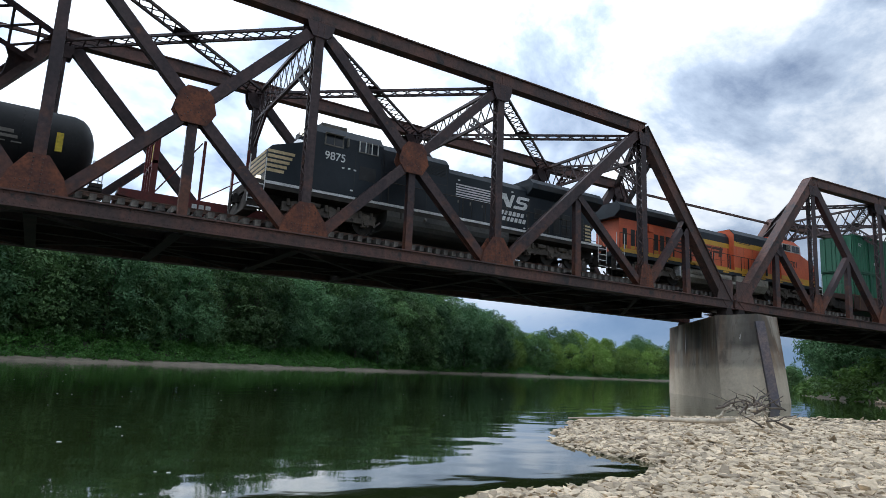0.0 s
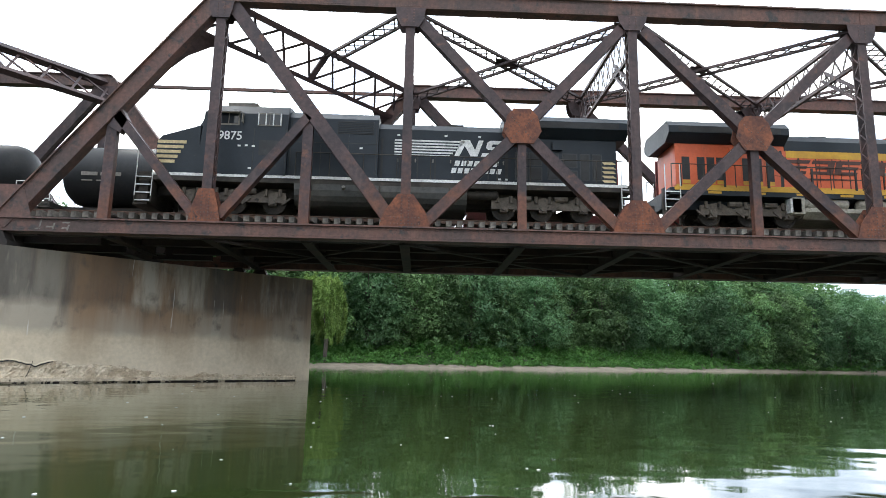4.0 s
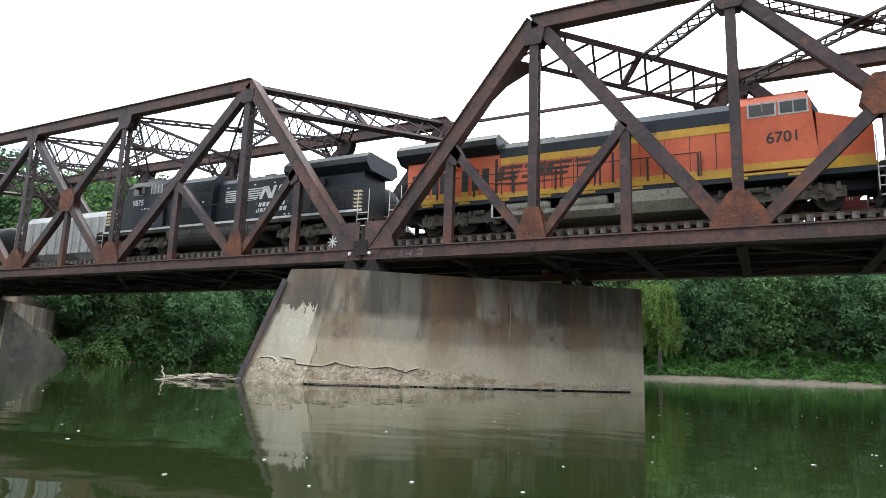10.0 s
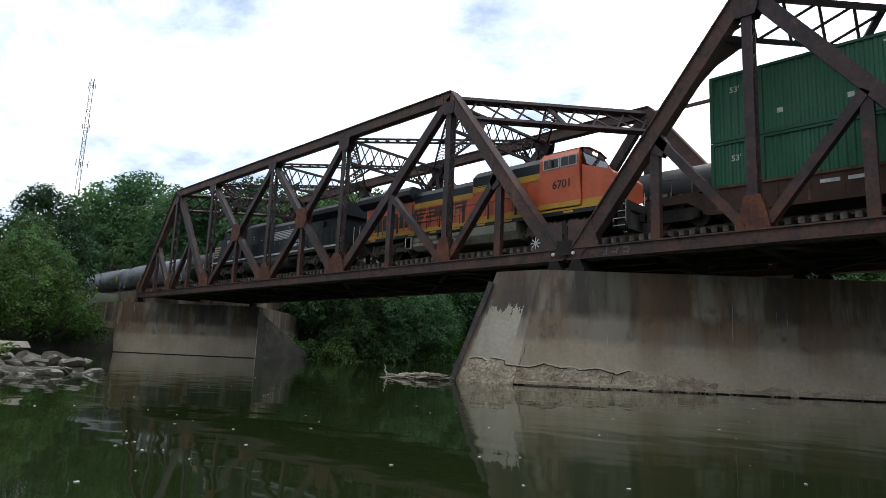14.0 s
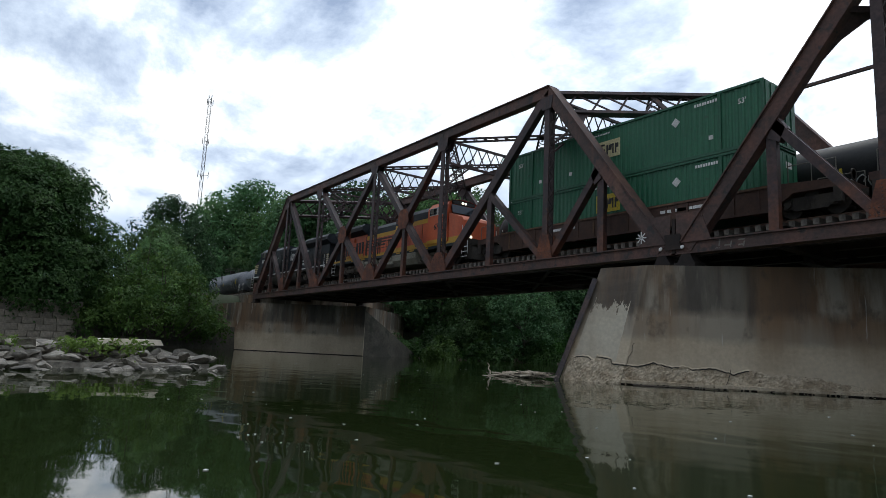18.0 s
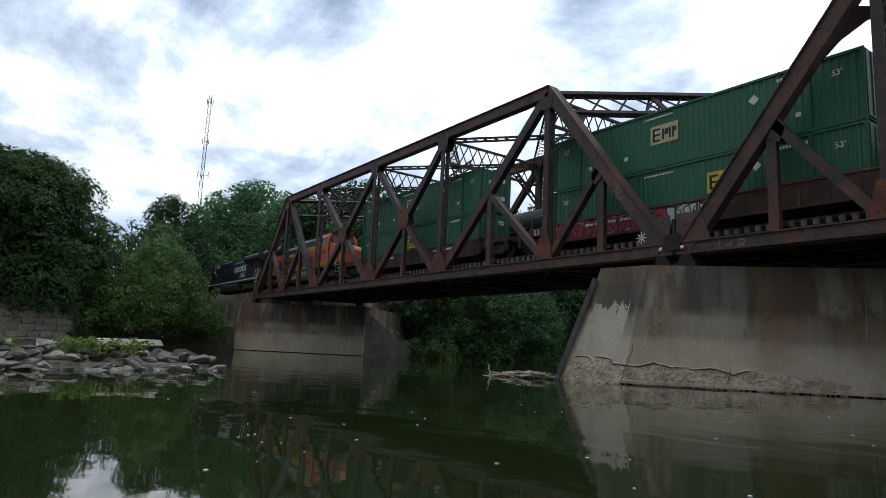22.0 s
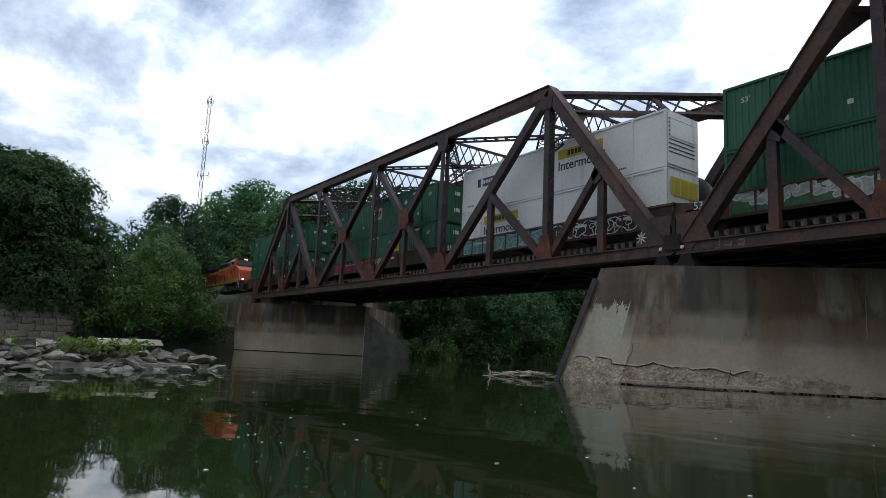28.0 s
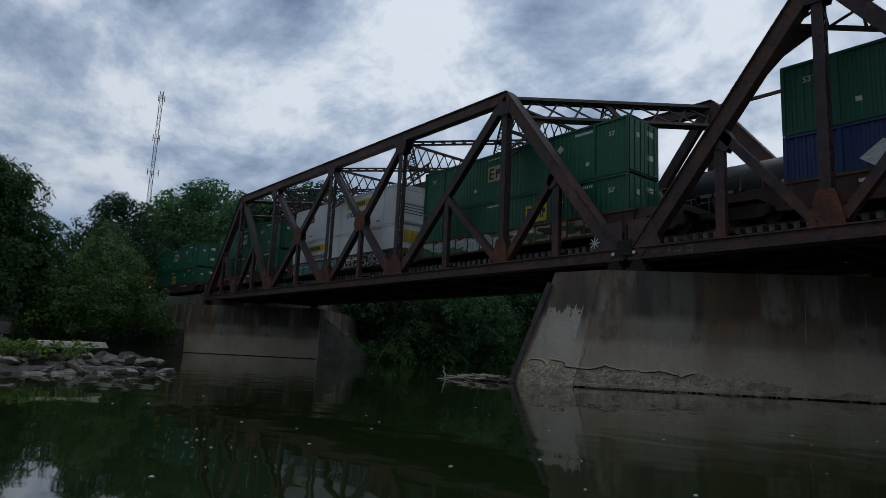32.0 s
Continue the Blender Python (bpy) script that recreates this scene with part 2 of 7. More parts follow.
def lift_concrete():
    """Old concrete poured in lifts: cream at the foot, greyer above, its top lift darkened for stain and deck shadow
    and streaked with soot and rust.
    """
    m = mat("pier_concrete", (0.636, 0.542, 0.404), (0.516, 0.430, 0.314), 0.9, 0.0, 0.35, 6.0, bump=0.4, grain=0.10)
    nt = m.node_tree
    N, L = nt.nodes.new, nt.links.new
    b = nt.nodes["Principled BSDF"]
    foot = b.inputs["Base Color"].links[0].from_socket
    co, sep = N("ShaderNodeTexCoord"), N("ShaderNodeSeparateXYZ")
    L(co.outputs["Object"], sep.inputs[0])

    def streak(across, down, detail, at, to, shift=0.0):
        mp, n, r = N("ShaderNodeMapping"), N("ShaderNodeTexNoise"), N("ShaderNodeMapRange")
        mp.inputs["Scale"].default_value, mp.inputs["Location"].default_value = (across, across, down), (shift, shift * 0.7, shift)
        n.inputs["Detail"].default_value, n.inputs["Scale"].default_value, n.inputs["Roughness"].default_value = detail, 1.0, 0.6
        r.inputs[1].default_value, r.inputs[2].default_value = at, to
        L(co.outputs["Object"], mp.inputs[0])
        L(mp.outputs[0], n.inputs["Vector"])
        L(n.outputs[0], r.inputs[0])
        return n.outputs[0], r.outputs[0]

    def math_node(op, a, c):
        x = N("ShaderNodeMath")
        x.operation = op
        for s, v in zip(x.inputs, (a, c)):
            if isinstance(v, float):
                s.default_value = v
            else:
                L(v, s)
        return x.outputs[0]

    def above(z0, z1, wobble, amount):
        r = N("ShaderNodeMapRange")
        r.inputs[1].default_value, r.inputs[2].default_value = z0, z1
        L(math_node("ADD", sep.outputs[2], math_node("MULTIPLY", wobble, amount)), r.inputs[0])
        return r.outputs[0]

    def layer(col, paint, fac):
        x = N("ShaderNodeMix")
        x.data_type = "RGBA"
        L(fac, x.inputs[0])
        L(col, x.inputs[6])
        x.inputs[7].default_value = (*paint, 1)
        return x.outputs[2]

    wob, _ = streak(0.9, 0.9, 5.0, 0, 1, 3.0)
    run, _ = streak(1.6, 0.08, 6.0, 0, 1, 9.0)
    middle = above(2.15, 2.5, wob, 0.7)
    upper = above(3.15, 3.6, wob, 0.6)
    tongue = above(3.2, 4.3, run, 2.2)
    col = layer(foot, (0.344, 0.301, 0.241), math_node("MULTIPLY", middle, 0.85))
    # dark base of the top lift: stain, plus the deck's shadow put into the colour
    col = layer(col, (0.172, 0.153, 0.125), math_node("MULTIPLY", upper, 0.8))
    _, rust = streak(0.42, 0.02, 5.0, 0.47, 0.62, 21.0)
    low = above(1.0, 3.2, run, 0.8)
    col = layer(col, (0.284, 0.176, 0.095), math_node("MULTIPLY", math_node("MULTIPLY", rust, low), 0.75))
    _, grime = streak(0.45, 0.10, 7.0, 0.36, 0.60, 5.0)
    col = layer(col, (0.086, 0.077, 0.065), math_node("MULTIPLY", math_node("MULTIPLY", grime, upper), 0.93))
    _, brown = streak(0.34, 0.05, 5.0, 0.47, 0.64, 33.0)
    col = layer(col, (0.232, 0.133, 0.069), math_node("MULTIPLY", math_node("MULTIPLY", brown, above(1.9, 3.4, run, 1.2)), 0.75))
    _, thin = streak(1.7, 0.14, 8.0, 0.50, 0.68, 14.0)
    col = layer(col, (0.065, 0.057, 0.048), math_node("MULTIPLY", math_node("MULTIPLY", thin, tongue), 0.7))
    _, pale = streak(0.6, 0.09, 6.0, 0.53, 0.64, 61.0)
    col = layer(col, (0.447, 0.396, 0.318), math_node("MULTIPLY", math_node("MULTIPLY", pale, upper), 0.75))
    _, blot = streak(1.5, 1.1, 9.0, 0.55, 0.68, 77.0)
    col = layer(col, (0.103, 0.086, 0.071), math_node("MULTIPLY", math_node("MULTIPLY", blot, middle), 0.6))
    _, white = streak(4.0, 0.22, 4.0, 0.66, 0.70, 40.0)
    col = layer(col, (0.602, 0.576, 0.516), math_node("MULTIPLY", math_node("MULTIPLY", white, middle), 0.8))
    L(col, b.inputs["Base Color"])
    return m


CONCRETE = lift_concrete()


class Mesh:
    """Collects boxes, beams, tubes and sheets into one mesh."""

    def __init__(self):
        self.v, self.f = [], []

    def add(self, verts, faces):
        n = len(self.v)
        self.v += [tuple(p) for p in verts]
        self.f += [tuple(i + n for i in f) for f in faces]
        return self

    def hexa(self, c):
        return self.add(c, [(0, 3, 2, 1), (4, 5, 6, 7), (0, 1, 5, 4), (1, 2, 6, 5), (2, 3, 7, 6), (3, 0, 4, 7)])

    def box(self, x0, x1, y0, y1, z0, z1):
        return self.hexa([(x0, y0, z0), (x1, y0, z0), (x1, y1, z0), (x0, y1, z0), (x0, y0, z1), (x1, y0, z1), (x1, y1, z1), (x0, y1, z1)])

    def beam(self, p, q, w, h, side=(0, 1, 0)):
        """A bar from p to q: h along side, w across both."""
        p, q, s = Vector(p), Vector(q), Vector(side)
        d = (q - p).normalized()
        a = s.cross(d)
        if a.length < 1e-4:
            a = Vector((1, 0, 0)).cross(d)
        a.normalize()
        s = d.cross(a).normalized()
        a, s = a * w / 2, s * h / 2
        return self.hexa([p - a - s, p + a - s, p + a + s, p - a + s, q - a - s, q + a - s, q + a + s, q - a + s])

    def tube(self, p, q, r, n=10, r2=None):
        p, q = Vector(p), Vector(q)
        d = (q - p).normalized()
        a = d.orthogonal().normalized()
        c = d.cross(a)
        r2 = r if r2 is None else r2
        vs = [p + (a * math.cos(2 * math.pi * i / n) + c * math.sin(2 * math.pi * i / n)) * r for i in range(n)]
        vs += [q + (a * math.cos(2 * math.pi * i / n) + c * math.sin(2 * math.pi * i / n)) * r2 for i in range(n)]
        fs = [(i, (i + 1) % n, n + (i + 1) % n, n + i) for i in range(n)]
        return self.add(vs, fs + [tuple(range(n - 1, -1, -1)), tuple(range(n, 2 * n))])

    def prism(self, poly, a, z, axis="z"):
        """A polygon of pairs, drawn out along an axis from a to z."""
        put = {"z": lambda u, v, t: (u, v, t), "y": lambda u, v, t: (u, t, v), "x": lambda u, v, t: (t, u, v)}[axis]
        n = len(poly)
        vs = [put(u, v, a) for u, v in poly] + [put(u, v, z) for u, v in poly]
        fs = [(i, (i + 1) % n, n + (i + 1) % n, n + i) for i in range(n)]
        return self.add(vs, fs + [tuple(range(n - 1, -1, -1)), tuple(range(n, 2 * n))])

    def lathe(self, profile, n=24, axis="x", c=(0, 0, 0)):
        """Rings (position, radius) turned about an axis through c."""
        vs, fs = [], []
        for t, r in profile:
            for i in range(n):
                u, w = r * math.cos(2 * math.pi * i / n), r * math.sin(2 * math.pi * i / n)
                vs.append({"x": (c[0] + t, c[1] + u, c[2] + w), "y": (c[0] + u, c[1] + t, c[2] + w), "z": (c[0] + u, c[1] + w, c[2] + t)}[axis])
        for k in range(len(profile) - 1):
            for i in range(n):
                j = (i + 1) % n
                fs.append((k * n + i, k * n + j, (k + 1) * n + j, (k + 1) * n + i))
        fs += [tuple(range(n - 1, -1, -1)), tuple((len(profile) - 1) * n + i for i in range(n))]
        return self.add(vs, fs)

    def data(self, name, material, smooth=False):
        me = bpy.data.meshes.new(name)
        me.from_pydata(self.v, [], self.f)
        bm = bmesh.new()
        bm.from_mesh(me)
        bmesh.ops.recalc_face_normals(bm, faces=bm.faces)
        bm.to_mesh(me)
        bm.free()
        me.materials.append(material)
        if smooth:
            me.shade_smooth()
        return me


def part(name, m, material, parent, label="", smooth=False, data=None):
    ob = new(name, data or m.data(name, material, smooth))
    ob.parent = parent
    if label:
        ob["label"] = label
    return ob


def thing(name, label, category, group="", kind="", at=None):
    ob = new(name)
    if at is not None:
        ob.matrix_basis = at
    return tagged(ob, label, category, group, kind)


def laced(m, p, q, width, depth, side, step=0.7, bar=0.07, flange=0.09, cross=False):
    """Two flange bars a width apart, joined by zigzag or crossed flat bars: an old laced member."""
    p, q, s = Vector(p), Vector(q), Vector(side).normalized()
    d = (q - p)
    n = max(2, round(d.length / step))
    a = s.cross(d).normalized() * (width / 2 - flange / 2)
    for k in (-1, 1):
        m.beam(p + a * k, q + a * k, flange, depth, s)
    for i in range(n):
        u, v = p + d * (i / n), p + d * ((i + 1) / n)
        k = 1 if i % 2 else -1
        for kk in ((k, -k) if cross else (k,)):
            m.beam(u + a * kk, v - a * kk, bar, 0.025, s)
    return m


# ---- the bridge: three skewed through-truss spans ----
NEAR_Y, FAR_Y = 24.6, 33.6
RAIL_Z, TRACK_1, TRACK_2 = 6.98, 27.0, 31.1
SPAN_A = [-16.1, -8.4, -0.65, 8.65, 18.5, 29.25, 37.0]
SPAN_D = [-70.5, -62.8, -54.9, -44.45, -34.9, -24.8, -17.3]
SPAN_C = [38.4, 46.1, 53.85, 63.15, 73.0, 83.75, 91.5]
SKEW = 7.8
# the line bends towards the river's near side past the second pier, and falls a little
BEND, FALL = -0.125, -0.028
_ls = np.arange(-200.0, 260.0, 0.25)
_lt = np.clip((_ls - 34.5) / 7.0, 0, 1)
_lt = _lt * _lt * (3 - 2 * _lt)
_lx = -200.0 + np.concatenate([[0], np.cumsum(np.cos(BEND * _lt) * 0.25)[:-1]])
_ly = np.concatenate([[0], np.cumsum(np.sin(BEND * _lt) * 0.25)[:-1]])
_lz = np.concatenate([[0], np.cumsum(FALL * _lt * 0.25)[:-1]])


def on_line(d, y=0.0, z=0.0):
    """A point on the line at the distance d along it: y metres off the middle of the near track, z over the rail's top."""
    h = BEND * float(np.interp(d, _ls, _lt))
    return Vector((float(np.interp(d, _ls, _lx)) - math.sin(h) * y, TRACK_1 + float(np.interp(d, _ls, _ly)) + math.cos(h) * y, RAIL_Z + float(np.interp(d, _ls, _lz)) + z))


def along(d0, d1, y=0.0, z=0.0):
    """A pose at d0 with its x axis towards d1."""
    p, q = on_line(d0, y), on_line(d1, y)
    x = (q - p).normalized()
    side = Vector((-x.y, x.x, 0)).normalized()
    up = x.cross(side)
    m = Matrix((x, side, up)).transposed().to_4x4()
    m.translation = p + up * z
    return m


C_TURN = Matrix.Translation((37.9, 27.0, 0)) @ Matrix.Rotation(BEND, 4, "Z") @ Matrix.Rotation(-FALL, 4, "Y") @ Matrix.Translation((-37.9, -27.0, 0))


def truss_side(span, nodes, y, inward):
    """One truss in the plane y: chords, end posts, posts, diagonals, sub-members and gusset plates."""
    zb, zt = 5.98, 15.86
    x0, x1, x2, x3, x4, x5, x6 = nodes
    chord = part("bottom_chord", Mesh().box(x0 - 0.5, x6 + 0.5, y - 0.24, y + 0.24, 5.72, 6.18), CHORD, span)
    part("flange", Mesh().box(x0 - 0.5, x6 + 0.5, y - 0.33, y + 0.33, 6.18, 6.24), CHORD, chord)
    part("flange", Mesh().box(x0 - 0.5, x6 + 0.5, y - 0.31, y + 0.31, 5.68, 5.72), CHORD, chord)
    m = Mesh().box(x1 - 0.1, x5 + 0.1, y - 0.27, y + 0.27, 15.52, 16.12)
    m.box(x1 - 0.16, x5 + 0.16, y - 0.36, y + 0.36, 16.12, 16.18)
    for x in (x1 + 0.5, x2, x3, x4, x5 - 0.5):
        m.box(x - 0.02, x + 0.02, y - 0.29, y + 0.29, 15.48, 16.12)
    part("top_chord", m, CHORD, span)
    for a, b in ((x0, x1), (x6, x5)):
        m = Mesh().beam((a, y, zb), (b, y, zt), 0.62, 0.54)
        d = Vector((b - a, 0, zt - zb)).normalized()
        up = Vector((-d.z, 0, d.x)) * (1 if b > a else -1)
        m.beam(Vector((a, y, zb)) + up * 0.33, Vector((b, y, zt)) + up * 0.33, 0.05, 0.72)
        part("end_post", m, CHORD, span)
    # posts at the nodes: two channels with lacing between
    for x in (x1, x2, x3, x4, x5):
        m = Mesh()
        for k in (-1, 1):
            m.box(x - 0.19, x + 0.19, y + k * 0.2 - 0.035, y + k * 0.2 + 0.035, 6.2, 15.53)
        for k in (-1, 1):
            laced(m, (x + k * 0.17, y, 7.4), (x + k * 0.17, y, 15.08), 0.44, 0.03, (1, 0, 0), 0.42, 0.06, 0.05)
        part("post", m, STEEL, span)

    def diagonal(p, q, w=0.46, name="diagonal"):
        m = Mesh()
        pv, qv = Vector((p[0], y, p[1])), Vector((q[0], y, q[1]))
        for k in (-1, 1):
            o = Vector((0, k * 0.17, 0))
            m.beam(pv + o, qv + o, w, 0.06)
        laced(m, pv, qv, w * 0.9, 0.3, (0, 1, 0), 0.5, 0.06, 0.05)
        part(name, m, STEEL, span)

    for a, b in ((x1, x2), (x5, x4)):
        s = 1 if b > a else -1
        diagonal((a + 0.3 * s, 15.58), (b - 0.4 * s, 6.3), 0.55)
        mid = ((a + b) / 2 - 0.1 * s, 11.0)
        diagonal((mid[0], 10.7), (a + 0.5 * s, 6.5), 0.36, "sub_diagonal")
        part("sub_post", Mesh().box(mid[0] - 0.2, mid[0] + 0.2, y - 0.14, y + 0.14, 6.24, 10.6), STEEL, span)
    for a, b in ((x0, x1), (x6, x5)):
        s = 1 if b > a else -1
        mx = a + (b - a) * 0.49
        diagonal((mx + 0.1 * s, 10.6), (b - 0.45 * s, 6.5), 0.36, "sub_diagonal")
        part("sub_post", Mesh().box(mx - 0.2, mx + 0.2, y - 0.14, y + 0.14, 6.24, 10.4), STEEL, span)
        part("gusset_plate", Mesh().prism([(mx - 0.1 * s, 10.0), (mx + 0.35 * s, 9.75), (mx + 0.6 * s, 10.3), (mx + 0.25 * s, 10.9)], y - 0.20, y + 0.20, "y"), STEEL, span)
    for a, b in ((x2, x3), (x3, x4)):
        c = ((a + b) / 2, 10.42)
        for p, q in (((a + 0.45, 14.98), c), (c, (b - 0.55, 6.2)), ((b - 0.45, 14.98), c), (c, (a + 0.55, 6.2))):
            diagonal(p, q, 0.44)
        part("sub_post", Mesh().box(c[0] - 0.17, c[0] + 0.17, y - 0.14, y + 0.14, 6.24, 9.9), STEEL, span)
        poly = [(c[0] + u, c[1] + v) for u, v in ((-0.35, 0.85), (0.35, 0.85), (0.62, 0.55), (0.78, -0.1), (0.45, -0.62), (-0.45, -0.62), (-0.78, -0.1), (-0.62, 0.55))]
        for k in (-1, 1):
            part("gusset_plate", Mesh().prism(poly, y + k * 0.235 - 0.014, y + k * 0.235 + 0.014, "y"), GUSSET, span)
    for x, w, sk in ((x1, 0.62, 0), (x2, 1.0, 0), (x3, 1.05, 0), (x4, 1.0, 0), (x5, 0.62, 0)):
        poly = [(x - w, 6.24), (x + w, 6.24), (x + w * 0.8, 6.85), (x + 0.3, 7.55), (x - 0.3, 7.55), (x - w * 0.8, 6.85)]
        for k in (-1, 1):
            part("gusset_plate", Mesh().prism(poly, y + k * 0.26 - 0.014, y + k * 0.26 + 0.014, "y"), GUSSET, span)
    for x, lo in ((x1, 14.78), (x2, 14.68), (x3, 14.88), (x4, 14.68), (x5, 14.78)):
        w = 0.5 if x in (x1, x5) else 0.62
        poly = [(x - w, 15.52), (x - w * 0.9, lo + 0.35), (x - 0.35, lo), (x + 0.35, lo), (x + w * 0.9, lo + 0.35), (x + w, 15.52)]
        for k in (-1, 1):
            part("gusset_plate", Mesh().prism(poly, y + k * 0.285 - 0.012, y + k * 0.285 + 0.012, "y"), STEEL, span)
    # rivet rows on the river side
    m, yy = Mesh(), -1 if inward > 0 else 1
    if inward > 0:
        def rivets(p, q, step=0.16, r=0.026):
            p, q = Vector(p), Vector(q)
            n = int((q - p).length / step)
            for i in range(n + 1):
                c = p + (q - p) * (i / n)
                m.add([c + Vector((r, 0, r)), c + Vector((-r, 0, r)), c + Vector((-r, 0, -r)), c + Vector((r, 0, -r)), c + Vector((0, -0.022, 0))], [(0, 1, 4), (1, 2, 4), (2, 3, 4), (3, 0, 4)])
        for z in (5.80, 6.10):
            rivets((x0 - 0.4, y - 0.241, z), (x6 + 0.4, y - 0.241, z))
        for z in (15.60, 16.04):
            rivets((x1, y - 0.271, z), (x5, y - 0.271, z))
        for a, b in ((x0, x1), (x6, x5)):
            d = Vector((b - a, 0, zt - zb)).normalized()
            up = Vector((-d.z, 0, d.x))
            for k in (-0.24, 0.24):
                rivets(Vector((a, y - 0.271, zb)) + up * k, Vector((b, y - 0.271, zt)) + up * k)
        for x in (x1, x2, x3, x4, x5):
            for k in (-0.14, 0.14):
                rivets((x + k, y - 0.275, 6.35), (x + k, y - 0.275, 7.4), 0.13)
                rivets((x + k, y - 0.298, 14.88), (x + k, y - 0.298, 15.43), 0.13)
            for z in (6.35, 6.6):
                rivets((x - 0.55, y - 0.275, z), (x + 0.55, y - 0.275, z), 0.13)
        for a, b in ((x2, x3), (x3, x4)):
            c = Vector(((a + b) / 2, y - 0.25, 10.42))
            for k in range(4):
                e = Vector((math.cos(0.75 + k * 1.571), 0, math.sin(0.75 + k * 1.571)))
                rivets(c + e * 0.2, c + e * 0.62, 0.13)
        ob = part("rivets", m, CHORD, span)
        ob["kind"] = "stuff"
    # shoe on the pier
    for x in (x0, x6):
        part("bearing_shoe", Mesh().box(x - 0.5, x + 0.5, y - 0.4, y + 0.4, 5.1, 5.3).prism([(x - 0.4, 5.3), (x + 0.4, 5.3), (x + 0.2, 5.7), (x - 0.2, 5.7)], y - 0.3, y + 0.3, "y"), DARKSTEEL, span)
        s = 1 if x == x0 else -1
        part("gusset_plate", Mesh().prism([(x - 0.45 * s, 6.24), (x + 1.2 * s, 6.24), (x + 0.75 * s, 7.5), (x - 0.45 * s, 7.5)], y - 0.3, y - 0.272, "y"), CHORD, span)


def truss_span(nodes):
    span = thing("truss_span", "rust-brown riveted steel through-truss span carrying two tracks over the river", "bridge span", "bridge spans")
    far = nodes[1:] + [nodes[6] + SKEW]
    truss_side(span, nodes, NEAR_Y, 1)
    truss_side(span, far, FAR_Y, -1)
    shared = nodes[1:]
    # sway frames square across the bridge at the shared nodes
    for x in nodes[2:6]:
        m = Mesh()
        laced(m, (x, NEAR_Y + 0.3, 14.73), (x, FAR_Y - 0.3, 14.73), 1.75, 0.16, (1, 0, 0), 0.8, 0.09, 0.16, True)
        for y, s in ((NEAR_Y, 1), (FAR_Y, -1)):
            laced(m, (x, y + 0.25 * s, 12.6), (x, y + 2.4 * s, 14.4), 0.5, 0.14, (1, 0, 0), 0.42, 0.06, 0.11, True)
        part("sway_frame", m, STEEL, span)
    # skewed portals in the planes of the end posts
    for a, b in ((nodes[1], far[1]), (nodes[5], far[5])):
        m = Mesh()
        inn = 1 if a == nodes[1] else -1
        p, q = Vector((a, NEAR_Y, 15.73)), Vector((b, FAR_Y, 15.73))
        drop = Vector((-1.05 * inn, 0, -1.4))
        side = (q - p).cross(drop).normalized()
        m.beam(p, q, 0.26, 0.38, side)
        m.beam(p + drop, q + drop, 0.22, 0.34, side)
        n = 8
        for i in range(n):
            u0, u1 = p + (q - p) * (i / n), p + (q - p) * ((i + 1) / n)
            m.beam(u0, u1 + drop, 0.11, 0.05, side)
            m.beam(u0 + drop, u1, 0.11, 0.05, side)
        c = (p + q) / 2
        m.beam(c - (q - p) * 0.02, c + drop, 0.3, 0.1, side)
        # curved corner brackets
        for e, s in ((p, 1), (q, -1)):
            w = (q - p).normalized() * s
            pts = [e + drop + w * 0.3, e + drop + w * 1.7, e + drop * 1.25 + w * 1.0, e + drop * 1.7 + w * 0.5, e + drop * 2.2 + w * 0.3]
            vs = [v + side * 0.03 for v in pts] + [v - side * 0.03 for v in pts]
            m.add(vs, [(0, 1, 2), (0, 2, 3), (0, 3, 4), (5, 7, 6), (5, 8, 7), (5, 9, 8), (1, 6, 7, 2), (2, 7, 8, 3), (3, 8, 9, 4)])
        part("portal_frame", m, STEEL, span)
    # crossed laced bracing between the top chords
    def brace(x0, x1, z=15.53, ya=NEAR_Y + 0.3, yb=FAR_Y - 0.3):
        laced(m, (x0, ya, z), (x1, yb, z), 0.78, 0.12, (0, 0, 1), 0.72, 0.065, 0.115, True)
    ym = (NEAR_Y + FAR_Y) / 2
    for i in range(2, 5):
        a, b = nodes[i], nodes[i + 1]
        for p, q, z in ((a, b, 15.53), (b, a, 15.40)):
            m = Mesh()
            brace(p, q, z)
            part("top_brace", m, STEEL, span)
        c = (a + b) / 2
        part("brace_plate", Mesh().box(c - 0.5, c + 0.5, ym - 0.34, ym + 0.34, 15.59, 15.61), STEEL, span)
    m = Mesh()
    brace(nodes[2], (nodes[1] + nodes[2]) / 2, 15.53, NEAR_Y + 0.3, ym)
    part("top_brace", m, STEEL, span)
    m = Mesh()
    brace((nodes[5] + nodes[6]) / 2, nodes[5], 15.53, ym, FAR_Y - 0.3)
    part("top_brace", m, STEEL, span)
    # floor, its steel painted near black for the shade under the deck
    xs = [nodes[0]]
    for a, b in zip(nodes, nodes[1:]):
        xs += [(a + b) / 2, b]
    for x in xs + [nodes[6] + SKEW / 2, nodes[6] + SKEW]:
        y0 = NEAR_Y + 0.3 if x <= nodes[6] + 0.1 else NEAR_Y + 9 * (x - nodes[6]) / SKEW
        y1 = FAR_Y - 0.3 if x >= far[0] - 0.1 else NEAR_Y + 9 * (x - nodes[0]) / SKEW + 0.4
        if y1 - y0 > 0.5:
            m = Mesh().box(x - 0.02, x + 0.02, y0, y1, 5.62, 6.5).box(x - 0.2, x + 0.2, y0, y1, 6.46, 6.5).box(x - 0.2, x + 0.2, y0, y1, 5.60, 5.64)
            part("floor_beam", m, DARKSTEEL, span)
